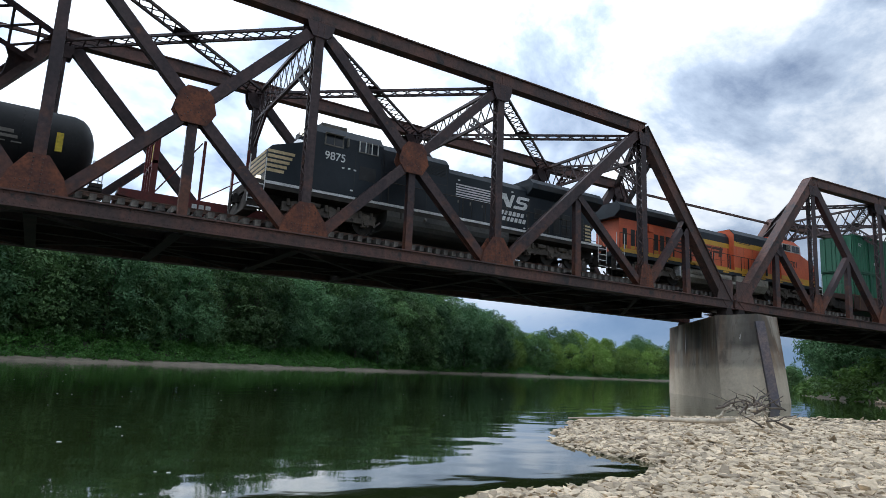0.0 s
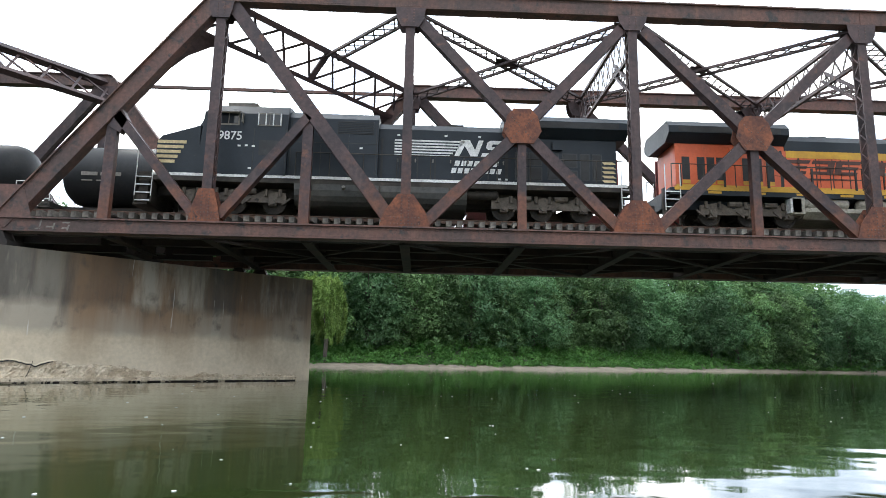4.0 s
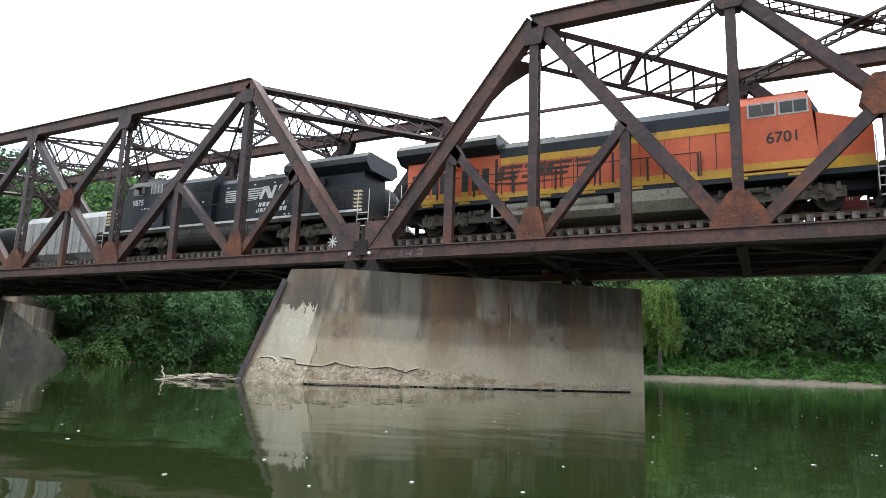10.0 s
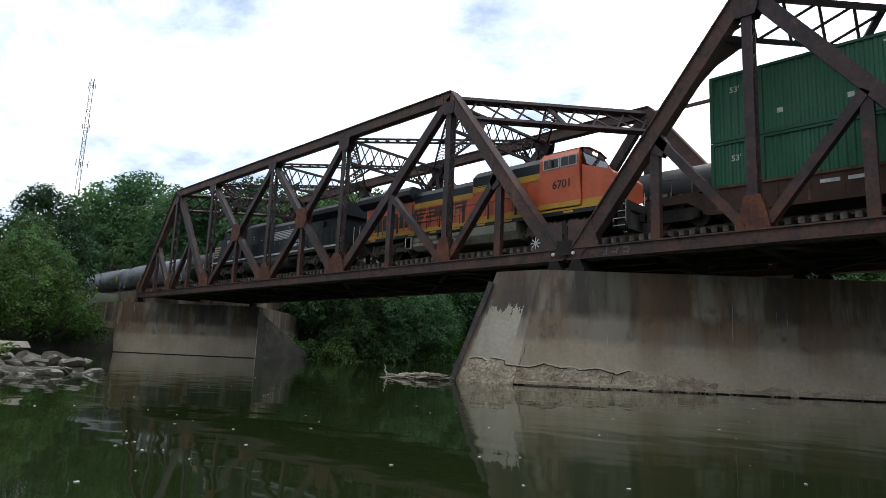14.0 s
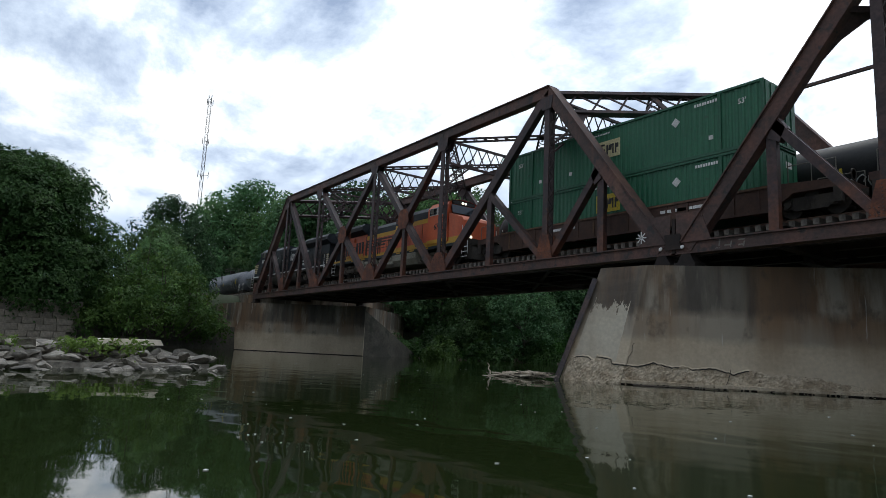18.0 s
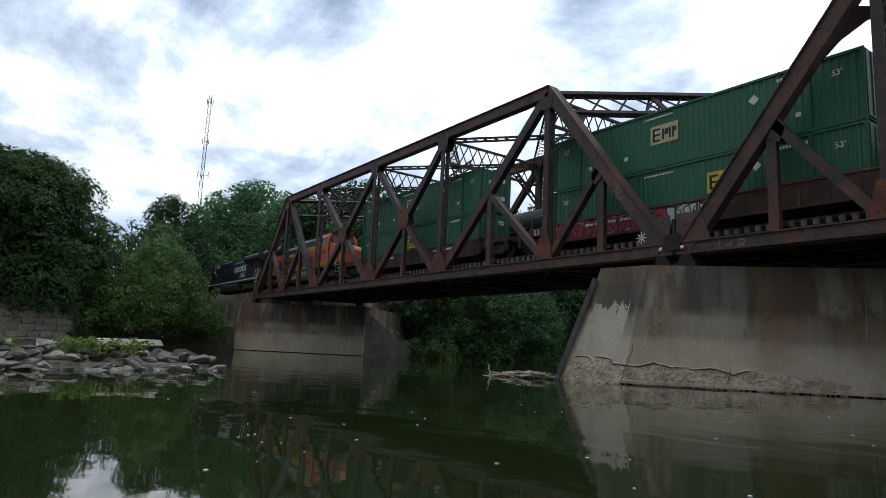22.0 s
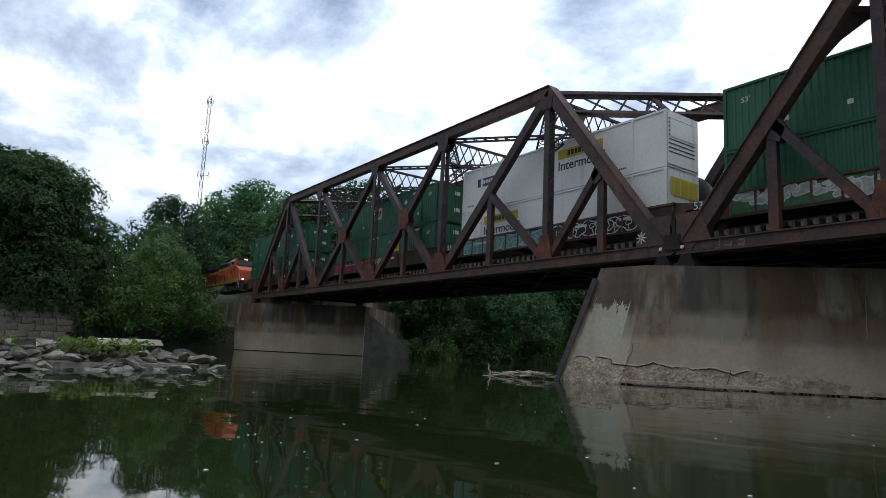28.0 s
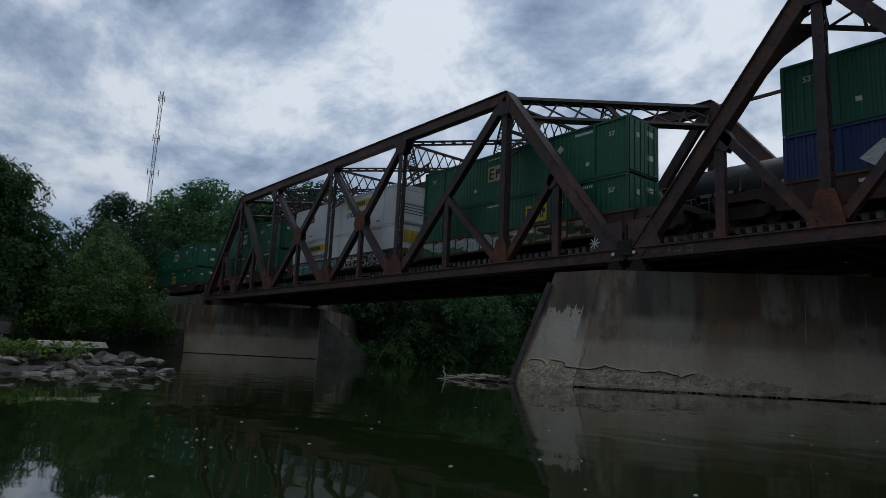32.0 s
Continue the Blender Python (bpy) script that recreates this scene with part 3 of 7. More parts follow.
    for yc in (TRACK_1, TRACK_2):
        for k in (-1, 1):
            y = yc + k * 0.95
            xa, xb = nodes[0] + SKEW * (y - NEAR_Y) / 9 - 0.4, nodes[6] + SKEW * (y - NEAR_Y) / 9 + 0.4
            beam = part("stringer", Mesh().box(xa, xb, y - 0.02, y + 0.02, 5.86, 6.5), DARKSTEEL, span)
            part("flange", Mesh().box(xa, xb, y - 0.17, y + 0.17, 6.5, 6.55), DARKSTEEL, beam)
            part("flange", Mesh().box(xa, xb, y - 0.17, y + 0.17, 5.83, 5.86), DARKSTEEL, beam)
    # unseen boards beside and between the tracks, added to block light through the deck
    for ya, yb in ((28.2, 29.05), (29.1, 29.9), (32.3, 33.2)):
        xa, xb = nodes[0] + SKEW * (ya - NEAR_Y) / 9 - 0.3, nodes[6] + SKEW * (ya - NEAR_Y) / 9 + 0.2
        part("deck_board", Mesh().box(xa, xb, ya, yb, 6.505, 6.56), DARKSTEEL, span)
    for a, b in zip(nodes[1:], nodes[2:]):
        for p, q, z in ((a, b, 5.66), (b, a, 5.79)):
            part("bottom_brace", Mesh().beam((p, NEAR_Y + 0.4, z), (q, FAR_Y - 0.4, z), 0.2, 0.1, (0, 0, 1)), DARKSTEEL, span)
    return span


for _nodes in (SPAN_A, SPAN_D, SPAN_C):
    _span = truss_span(_nodes)
    if _nodes is SPAN_C:
        _span.matrix_basis = C_TURN
for p, q in ((Vector((SPAN_D[5] + SKEW, FAR_Y, 15.68)), Vector((SPAN_A[1] + SKEW, FAR_Y, 15.68))), (Vector((SPAN_A[5] + SKEW, FAR_Y, 15.68)), C_TURN @ Vector((SPAN_C[1] + SKEW, FAR_Y, 15.68)))):
    tagged(new("tie_strut", Mesh().beam(p, q, 0.16, 0.16).beam(p, p + (q - p).normalized() * 0.4, 0.3, 0.3).data("tie_strut", CHORD)),
           "thin rusty steel strut joining the tops of two spans", "bridge strut")
# end connection blocks over the pier, between the spans
for xa, xb in ((SPAN_D[6] + 0.5, SPAN_A[0] - 0.5),):
    tagged(new("link_plate", Mesh().box(xa + 0.02, xb - 0.02, NEAR_Y - 0.28, NEAR_Y + 0.28, 5.75, 7.3).box(xa - 0.3, xb + 0.3, NEAR_Y - 0.36, NEAR_Y - 0.345, 5.9, 6.6).data("link_plate", DARKSTEEL)),
           "dark rusty steel block between two truss spans", "bridge fitting")


def pier(nose, u, length, half, wedge, top, label):
    """A battered concrete pier with a pointed cutwater at its upstream end."""
    n = Vector((-u[1], u[0], 0))
    u = Vector((u[0], u[1], 0))
    nose = Vector((nose[0], nose[1], 0))
    pr = thing("bridge_pier", label, "bridge pier", "bridge piers")

    def ring(z, inset):
        s = inset
        a = nose + u * (1.75 * s)
        b, c = nose + u * (wedge + 1.1 * s), nose + u * length
        e = half - 0.12 * s
        return [Vector((*v.xy, z)) for v in (a, b - n * e, c - n * e, c + n * e, b + n * e)]
    m, rows = Mesh(), 12
    vs = []
    for k in range(rows + 1):
        z = -1.5 + (top + 1.5) * k / rows
        vs += ring(z, -0.3 + 1.22 / 6.15 * (z + 1.5))
    m.add(vs, [(5 * k + i, 5 * k + (i + 1) % 5, 5 * k + 5 + (i + 1) % 5, 5 * k + 5 + i) for k in range(rows) for i in range(5)] + [(4, 3, 2, 1, 0), tuple(5 * rows + i for i in range(5))])
    part("shaft", m, CONCRETE, pr)
    # steel nosing on the cutwater's edge
    p, q = Vector((*(nose - u * 0.45).xy, -0.8)), Vector((*(nose + u * 1.52).xy, top - 0.5))
    part("nosing", Mesh().beam(p, q, 0.5, 0.22, u), NOSING, pr, "steel nosing")
    return pr, u, n, nose


NOSING = mat("grey_steel", (0.10, 0.09, 0.10), (0.16, 0.12, 0.11), 0.6, 0.4, 1.0, 8.0)
PIER_B = pier((-20.7, 21.5), (0.751, 0.660), 19.0, 1.45, 2.6, 5.1, "weathered concrete bridge pier with rust streaks and a pointed cutwater")
PIER_A = pier((34.6, 20.3), (0.630, 0.777), 15.6, 1.95, 2.6, 5.1, "weathered concrete bridge pier standing in the river")
# ---- abutment on the wooded bank ----
def abutment():
    ab = thing("abutment", "stained concrete bridge abutment with a sloping wing wall", "abutment")
    front = [(-58.5, 32.0), (-69.6, 22.2), (-84.0, 21.6), (-84.0, 44.0), (-70.0, 44.0), (-63.0, 37.0)]
    part("seat_wall", Mesh().prism(front, -1.5, 5.1, "z"), CONCRETE, ab)
    back = [(-66.8, 35.5), (-75.4, 25.2), (-84.2, 23.6), (-84.2, 43.0), (-71.0, 43.0)]
    part("back_wall", Mesh().prism(back, 5.1, 6.45, "z"), CONCRETE, ab)
    d = Vector((11.1, 9.8, 0)).normalized()
    out = Vector((d.y, -d.x, 0))
    a, b = Vector((-69.6, 22.2, 0)), Vector((-58.5, 32.0, 0))
    for name, z0, z1, o, paint in (("wet_line", -0.4, 0.06, 0.05, DARKSTEEL),):
        base = [a - out * 0.02, b - out * 0.02, b + out * o, a + out * o]
        part(name, Mesh().hexa([(*p.xy, z0) for p in base] + [(*p.xy, z1) for p in base]), paint, ab)
    # the wing wall's shade is painted into its dark concrete
    w = [(-59.4, 32.3), (-58.6, 32.1), (-60.3, 39.4), (-61.2, 39.6)]
    zs = (4.7, 4.7, 0.5, 0.5)
    m = Mesh().hexa([(x, y, -1.5) for x, y in w] + [(x, y, z) for (x, y), z in zip(w, zs)])
    part("wing_wall", m, SHADECON, ab, "stained sloping wing wall, its concrete painted dark for shade")


abutment()
right_abutment = thing("abutment", "plain concrete abutment at the far end of the bridge", "abutment", at=C_TURN)
part("seat_wall", Mesh().prism([(93.0, 22.4), (101.5, 35.0), (116.0, 35.0), (116.0, 22.4)], -1.5, 5.05, "z"), CONCRETE, right_abutment)
part("back_wall", Mesh().prism([(96.5, 23.4), (104.5, 34.6), (115.5, 34.6), (115.5, 23.4)], 5.1, 6.45, "z"), CONCRETE, right_abutment)

# ---- ground: one sheet, river bed, banks and gravel bar ----
BANK = [(-64.0, -140.0), (-60.0, -30.0), (-61.5, 0.0), (-67.0, 12.0), (-76.0, 22.0), (-68.0, 36.0), (-60.5, 40.5), (-57.5, 43.5), (-50.0, 62.0), (-32.0, 80.0), (-13.0, 86.0),
        (23.0, 100.0), (70.0, 128.0), (130.0, 152.0), (200.0, 168.0), (300.0, 196.0), (500.0, 290.0), (1400.0, 800.0)]
# this wall's shadow is put into its dark colour, on top of real stains
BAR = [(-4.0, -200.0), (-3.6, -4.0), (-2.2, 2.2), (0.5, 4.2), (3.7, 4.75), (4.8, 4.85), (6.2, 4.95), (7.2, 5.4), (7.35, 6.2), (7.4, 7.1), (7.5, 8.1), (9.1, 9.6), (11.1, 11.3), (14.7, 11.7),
       (19.5, 12.0), (21.8, 9.9), (28.0, 8.6), (40.0, 12.0), (49.0, 20.0), (57.0, 29.5), (66.0, 36.0), (110.0, 60.0), (200.0, 108.0), (500.0, 272.0), (1400.0, 760.0)]


def side_of(line, x, y):
    """Signed distance to a polyline: positive to its left."""
    p = np.stack([x, y], -1)
    best, sign = np.full(x.shape, 1e9), np.zeros(x.shape)
    for a, b in zip(line, line[1:]):
        a, b = np.array(a), np.array(b)
        d = b - a
        t = np.clip(((p - a) @ d) / (d @ d), 0, 1)
        off = p - (a + t[..., None] * d)
        r = np.hypot(off[..., 0], off[..., 1])
        s = np.sign(d[0] * (p[..., 1] - a[1]) - d[1] * (p[..., 0] - a[0]))
        near = r < best
        best, sign = np.where(near, r, best), np.where(near, s, sign)
    return best * sign


def smooth(v, a, z):
    t = np.clip((v - a) / (z - a), 0, 1)
    return t * t * (3 - 2 * t)


def ground_z(x, y):
    x, y = np.asarray(x, float), np.asarray(y, float)
    wob = 0.8 * np.sin(x * 0.31 + 1) * np.sin(y * 0.27) + 0.5 * np.sin(x * 0.9 + y * 0.7)
    db = side_of(BANK, x, y) + wob
    dg = -side_of(BAR, x, y) + 0.16 * np.sin(x * 1.7) * np.sin(y * 1.9 + 0.6) + 0.1 * np.sin(x * 4.1 + y * 2.3)
    z = np.full(x.shape, -1.1)
    bank = -1.1 + 1.3 * smooth(db, -4, 1) + 0.3 * smooth(db, 0.5, 2.5) + 2.65 * smooth(db, 2.2, 12) + 3.0 * smooth(db, 14, 50)
    bar = -1.1 + 1.14 * smooth(dg, -2.2, 0.25) + 0.16 * smooth(dg, 0.1, 3.0) + 0.2 * smooth(dg, 3, 14) + 3.0 * smooth(dg, 45, 70) + 1.8 * smooth(dg, 1, 7) * smooth(x, 40, 50)
    z = np.maximum(bank, bar)
    # railway embankments at both ends
    emb = smooth(-x, 72, 78) * smooth(-abs(y - 29) , -13, -8.5)
    z = np.maximum(z, -1.1 + 7.5 * emb)
    emb2 = smooth(x, 104, 112) * smooth(-abs(y - 29), -13, -8.5)
    return np.maximum(z, -1.1 + 7.5 * emb2)


def spread(lo, hi, a, b, fine, grow=1.22):
    """Grid lines: even between a and b, ever wider outside."""
    mid = list(np.arange(a, b, fine))
    left, s, v = [], fine, a
    while v > lo:
        s *= grow
        v -= s
        left.append(v)
    right, s, v = [], fine, mid[-1]
    while v < hi:
        s *= grow
        v += s
        right.append(v)
    return np.array(left[::-1] + mid + right)


def make_ground():
    xs = np.unique(np.concatenate([spread(-2600, 2600, -92, 60, 1.1), np.arange(2.0, 16.0, 0.27)]).round(3))
    ys = np.unique(np.concatenate([spread(-2600, 2600, -12, 112, 1.1), np.arange(3.0, 13.5, 0.27)]).round(3))
    X, Y = np.meshgrid(xs, ys, indexing="ij")
    Z = ground_z(X, Y)
    far = smooth(np.hypot(X, Y), 300, 900)
    Z = Z + far * 9
    nx, ny = X.shape
    vs = np.stack([X, Y, Z], -1).reshape(-1, 3)
    i = np.arange((nx - 1) * ny).reshape(nx - 1, ny)[:, :-1].ravel()
    fs = np.stack([i, i + ny, i + ny + 1, i + 1], -1)
    me = bpy.data.meshes.new("ground")
    me.from_pydata(vs.tolist(), [], fs.tolist())
    me.shade_smooth()
    me.materials.append(GROUND)
    tagged(new("ground", me), "sandy river bank and pale gravel turning to dark soil under the trees", "ground", kind="structure")


def ground_material():
    m = mat("bank_ground", (0.19, 0.16, 0.118), (0.125, 0.108, 0.08), 0.95, 0.0, 0.8, 9.0, bump=0.6, third=(0.16, 0.14, 0.10), third_at=0.6)
    nt = m.node_tree
    N, L = nt.nodes.new, nt.links.new
    b = nt.nodes["Principled BSDF"]
    old = b.inputs["Base Color"].links[0].from_socket
    geo, sep = N("ShaderNodeNewGeometry"), N("ShaderNodeSeparateXYZ")
    L(geo.outputs["Position"], sep.inputs[0])
    r = N("ShaderNodeMapRange")
    r.inputs[1].default_value, r.inputs[2].default_value = 0.44, 0.6
    L(sep.outputs[2], r.inputs[0])
    n = N("ShaderNodeTexNoise")
    n.inputs["Scale"].default_value = 0.7
    L(geo.outputs["Position"], n.inputs["Vector"])
    soil = N("ShaderNodeMix")
    soil.data_type = "RGBA"
    soil.inputs[6].default_value, soil.inputs[7].default_value = (0.05, 0.045, 0.03, 1), (0.04, 0.07, 0.025, 1)
    L(n.outputs[0], soil.inputs[0])
    mix = N("ShaderNodeMix")
    mix.data_type = "RGBA"
    L(r.outputs[0], mix.inputs[0])
    L(old, mix.inputs[6])
    L(soil.outputs[2], mix.inputs[7])
    L(mix.outputs[2], b.inputs["Base Color"])
    return m


GROUND = ground_material()
make_ground()


def water_material():
    m = bpy.data.materials.new("river_water")
    m.use_nodes = True
    nt = m.node_tree
    N, L = nt.nodes.new, nt.links.new
    b = nt.nodes["Principled BSDF"]
    b.inputs["Roughness"].default_value, b.inputs["IOR"].default_value = 0.03, 1.33
    co = N("ShaderNodeTexCoord")
    n1, n2, n3 = N("ShaderNodeTexNoise"), N("ShaderNodeTexNoise"), N("ShaderNodeTexNoise")
    mp = N("ShaderNodeMapping")
    mp.inputs["Rotation"].default_value, mp.inputs["Scale"].default_value = (0, 0, radians(41)), (0.8, 1.2, 1)
    L(co.outputs["Object"], mp.inputs[0])
    for n, s, d in ((n1, 0.75, 1.5), (n2, 3.0, 2.0), (n3, 0.035, 2.0)):
        n.inputs["Scale"].default_value, n.inputs["Detail"].default_value = s, d
        L(mp.outputs[0], n.inputs["Vector"])
    bed = N("ShaderNodeMix")
    bed.data_type = "RGBA"
    bed.inputs[6].default_value, bed.inputs[7].default_value = (0.011, 0.018, 0.005, 1), (0.020, 0.030, 0.009, 1)
    L(n3.outputs[0], bed.inputs[0])
    L(bed.outputs[2], b.inputs["Base Color"])
    b1, b2 = N("ShaderNodeBump"), N("ShaderNodeBump")
    b1.inputs["Strength"].default_value, b1.inputs["Distance"].default_value = 0.13, 0.10
    b2.inputs["Strength"].default_value, b2.inputs["Distance"].default_value = 0.025, 0.02
    L(n1.outputs[0], b1.inputs["Height"])
    L(n2.outputs[0], b2.inputs["Height"])
    L(b1.outputs[0], b2.inputs["Normal"])
    L(b2.outputs[0], b.inputs["Normal"])
    return m


WATER = water_material()
tagged(new("water", Mesh().add([(-2600, -2600, 0), (2600, -2600, 0), (2600, 2600, 0), (-2600, 2600, 0)], [(0, 1, 2, 3)]).data("water", WATER)),
       "calm dark green river water with faint ripples", "water", kind="structure")

# ---- trees ----
LEAF = [mat("leaf_" + k, a, b, 0.6, 0, 0.45, 2.0, bump=0, vary=0.22, each=0.42, island=True, trans=0.35, gloss=0.3) for k, a, b in (
    ("deep", (0.034, 0.080, 0.021), (0.064, 0.126, 0.034)), ("mid", (0.054, 0.110, 0.026), (0.098, 0.170, 0.038)),
    # light: yellow-green leaf, its colour raised further to look sunlit
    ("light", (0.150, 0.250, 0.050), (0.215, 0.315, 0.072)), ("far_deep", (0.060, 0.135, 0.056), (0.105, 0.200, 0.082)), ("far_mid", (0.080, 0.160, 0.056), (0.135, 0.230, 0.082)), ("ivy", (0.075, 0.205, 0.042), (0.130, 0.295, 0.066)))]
BARK = mat("bark", (0.10, 0.085, 0.07), (0.055, 0.045, 0.038), 0.95, 0, 1.5, 12.0, bump=0.5, stretch=(3, 3, 0.6))


def leaf_mesh(name, clumps, per, size, material, seed, droop=0.0):
    """Many small bent leaf sprays filling a set of clumps (centre, radius)."""
    rng = np.random.default_rng(seed)
    vs, fs = [], []
    for (cx, cy, cz, r) in clumps:
        n = max(6, int(per * r * r / 8))
        d = rng.normal(size=(n, 3))
        d /= np.linalg.norm(d, axis=1)[:, None]
        rad = r * rng.uniform(0.62, 1.0, n) ** 0.5
        hub = d * rad[:, None] * (1, 1, 0.8) + (cx, cy, cz)
        tilt = d + (0, 0, 0.7) + rng.normal(size=(n, 3)) * 0.25
        tilt /= np.linalg.norm(tilt, axis=1)[:, None]
        # each twig carries a flat spray of eight leaves
        n *= 8
        hub, tilt = np.repeat(hub, 8, 0), np.repeat(tilt, 8, 0)
        o = rng.normal(size=(n, 3)) * size * 1.7
        o -= tilt * (o * tilt).sum(1)[:, None] * 0.75
        c = hub + o
        c[:, 2] -= 0.35 * (o * o).sum(1) / (size * 4)
        nrm = tilt + rng.normal(size=(n, 3)) * 0.2
        nrm /= np.linalg.norm(nrm, axis=1)[:, None]
        t = np.cross(nrm, rng.normal(size=(n, 3)))
        t /= np.linalg.norm(t, axis=1)[:, None]
        t[:, 2] -= droop
        bt = np.cross(nrm, t)
        s = size * rng.uniform(0.55, 1.3, n)[:, None]
        quad = np.stack([c - t * s, c - bt * s * 0.55 + nrm * s * 0.12, c + t * s - nrm * s * 0.25, c + bt * s * 0.55 + nrm * s * 0.12], 1)
        vs.append(quad.reshape(-1, 3))
    v = np.concatenate(vs)
    f = np.arange(len(v)).reshape(-1, 4)
    me = bpy.data.meshes.new(name)
    me.from_pydata(v.tolist(), [], f.tolist())
    me.materials.append(material)
    return me


def crown_clumps(rng, h, w, n, base=0.18):
    out = []
    for _ in range(n):
        z = h * rng.uniform(base, 0.97)
        k = (z / h - base) / (1 - base)
        env = w * math.sin(math.pi * min(0.97, 0.15 + 0.83 * k)) ** 0.6
        a, q = rng.uniform(0, 2 * math.pi), env * math.sqrt(rng.uniform(0.1, 1))
        r = rng.uniform(0.12, 0.21) * h * (1.1 - 0.45 * k)
        out.append((q * math.cos(a), q * math.sin(a), z - r * 0.3, r))
    return out


def tree(label, h, w, clumps, material, seed, leaf=0.28, per=37, group="bank trees", base=0.18):
    rng = random.Random(seed)
    t = thing("tree", label, "tree", group)
    m = Mesh()
    top = (rng.uniform(-0.4, 0.4), rng.uniform(-0.4, 0.4), h * 0.55)
    m.tube((0, 0, -0.6), (0, 0, h * 0.2), 0.026 * h, 8, 0.02 * h)
    m.tube((0, 0, h * 0.2), top, 0.02 * h, 8, 0.011 * h)
    cl = crown_clumps(rng, h, w, clumps, base)
    for c in cl[::3]:
        z = min(h * 0.55, max(h * 0.16, c[2] * 0.55))
        m.tube((top[0] * z / h, top[1] * z / h, z), c[:3], 0.008 * h, 5, 0.003 * h)
    part("trunk", m, BARK, t)
    part("crown", None, None, t, data=leaf_mesh("crown", cl, per, leaf, material, seed))
    return t


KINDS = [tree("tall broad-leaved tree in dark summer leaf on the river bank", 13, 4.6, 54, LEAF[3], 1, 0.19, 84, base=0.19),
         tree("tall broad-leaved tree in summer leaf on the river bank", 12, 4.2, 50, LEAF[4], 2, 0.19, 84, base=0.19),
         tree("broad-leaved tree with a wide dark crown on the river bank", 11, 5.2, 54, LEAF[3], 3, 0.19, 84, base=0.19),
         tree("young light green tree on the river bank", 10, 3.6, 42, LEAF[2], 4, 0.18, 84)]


def stand(kind, x, y, s=1.0, turn=0.0):
    z = float(ground_z(x, y))
    m = Matrix.Translation((x, y, z)) @ Matrix.Rotation(turn, 4, "Z")
    t = copy_thing(KINDS[kind], m)
    t.scale = (s, s, s)
    return t


def forest():
    rng = random.Random(7)
    # the far bank, three ragged rows
    pts = np.array(BANK[7:17], float)
    seg = np.hypot(*np.diff(pts, axis=0).T)
    for row, (back, gap, s0) in enumerate(((10, 6.2, 0.95), (16, 6.8, 1.15), (26, 9.0, 1.3))):
        d = 0.0
        while d < seg.sum() - 1:
            k = np.searchsorted(np.cumsum(seg), d)
            t = (d - (np.cumsum(seg)[k] - seg[k])) / seg[k]
            p, u = pts[k] + (pts[k + 1] - pts[k]) * t, (pts[k + 1] - pts[k]) / seg[k]
            n = np.array((-u[1], u[0]))
            x, y = p + n * (back - (4 if p[0] > 60 else 0) + rng.uniform(-1.5, 2.5))
            far = math.hypot(x, y)
            az = math.degrees(math.atan2(x, y))
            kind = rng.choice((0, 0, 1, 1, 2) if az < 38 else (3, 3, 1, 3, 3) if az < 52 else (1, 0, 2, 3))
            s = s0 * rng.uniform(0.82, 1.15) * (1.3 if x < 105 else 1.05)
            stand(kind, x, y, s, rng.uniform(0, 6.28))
            d += gap * rng.uniform(0.75, 1.25) * (1 if far < 200 else 1.5)
    # right bank behind the third span
    for i in range(16):
        stand(rng.choice((0, 1, 2)), 80 + i * 8 + rng.uniform(-3, 3), 36.0 + i * 4.0 + rng.uniform(-1, 2), rng.uniform(0.75, 1.0), rng.uniform(0, 6))

    for x, y, k in ((176, 98.5, 0.55), (190, 106, 0.6), (206, 114, 0.7), (222, 124, 0.7)):
        stand(1, x, y, k, x)


forest()
for k, (x, y, s) in enumerate(((-67, 60, 1.0), (-73, 54, 1.2), (-61, 72, 0.9), (-70.0, 62.5, 0.9))):
    KINDS[k].matrix_basis = Matrix.Translation((x, y, float(ground_z(x, y))))
    KINDS[k].scale = (s, s, s)
# ---- rolling stock ----
TRAVEL = [(0.0, 0.0), (4.0, 18.2), (9.0, 39.9), (13.0, 58.4), (19.0, 86.7), (23.0, 105.7), (28.0, 128.9), (32.0, 147.5)]
MOVING, WHEELS = [], []
GREEN = mat("container_green", (0.014, 0.115, 0.056), (0.020, 0.135, 0.066), 0.5, 0, 0.5, 8.0, bump=0.05, vary=0.12, third=(0.03, 0.06, 0.035), third_scale=2.0, third_at=0.66, grain=0.14)
DKGREEN = mat("rail_green", (0.013, 0.095, 0.048), (0.018, 0.11, 0.055), 0.55, 0, 0.5, 8.0)
BLUE = mat("container_blue", (0.02, 0.04, 0.16), (0.025, 0.05, 0.13), 0.5, 0, 0.5, 8.0)
ORANGE = mat("loco_orange", (0.64, 0.128, 0.045), (0.55, 0.098, 0.034), 0.5, 0, 0.8, 9.0, bump=0.05, third=(0.40, 0.10, 0.042), third_scale=2.5, third_at=0.66, streaks=(0.46, 0.115, 0.05), grain=0.1)
YELLOW = mat("loco_yellow", (0.60, 0.34, 0.03), (0.48, 0.26, 0.03), 0.55, 0, 0.8, 9.0, bump=0.05, third=(0.30, 0.16, 0.03), third_at=0.66, grain=0.1)
BLACK = mat("loco_black", (0.009, 0.015, 0.021), (0.014, 0.021, 0.028), 0.5, 0, 0.8, 9.0, bump=0.06, gloss=0.38, grain=0.14, third=(0.045, 0.042, 0.038), third_at=0.66)
SOOT = mat("running_gear", (0.030, 0.026, 0.022), (0.066, 0.056, 0.046), 0.8, 0.1, 1.5, 14.0, third=(0.08, 0.06, 0.045), third_at=0.63)
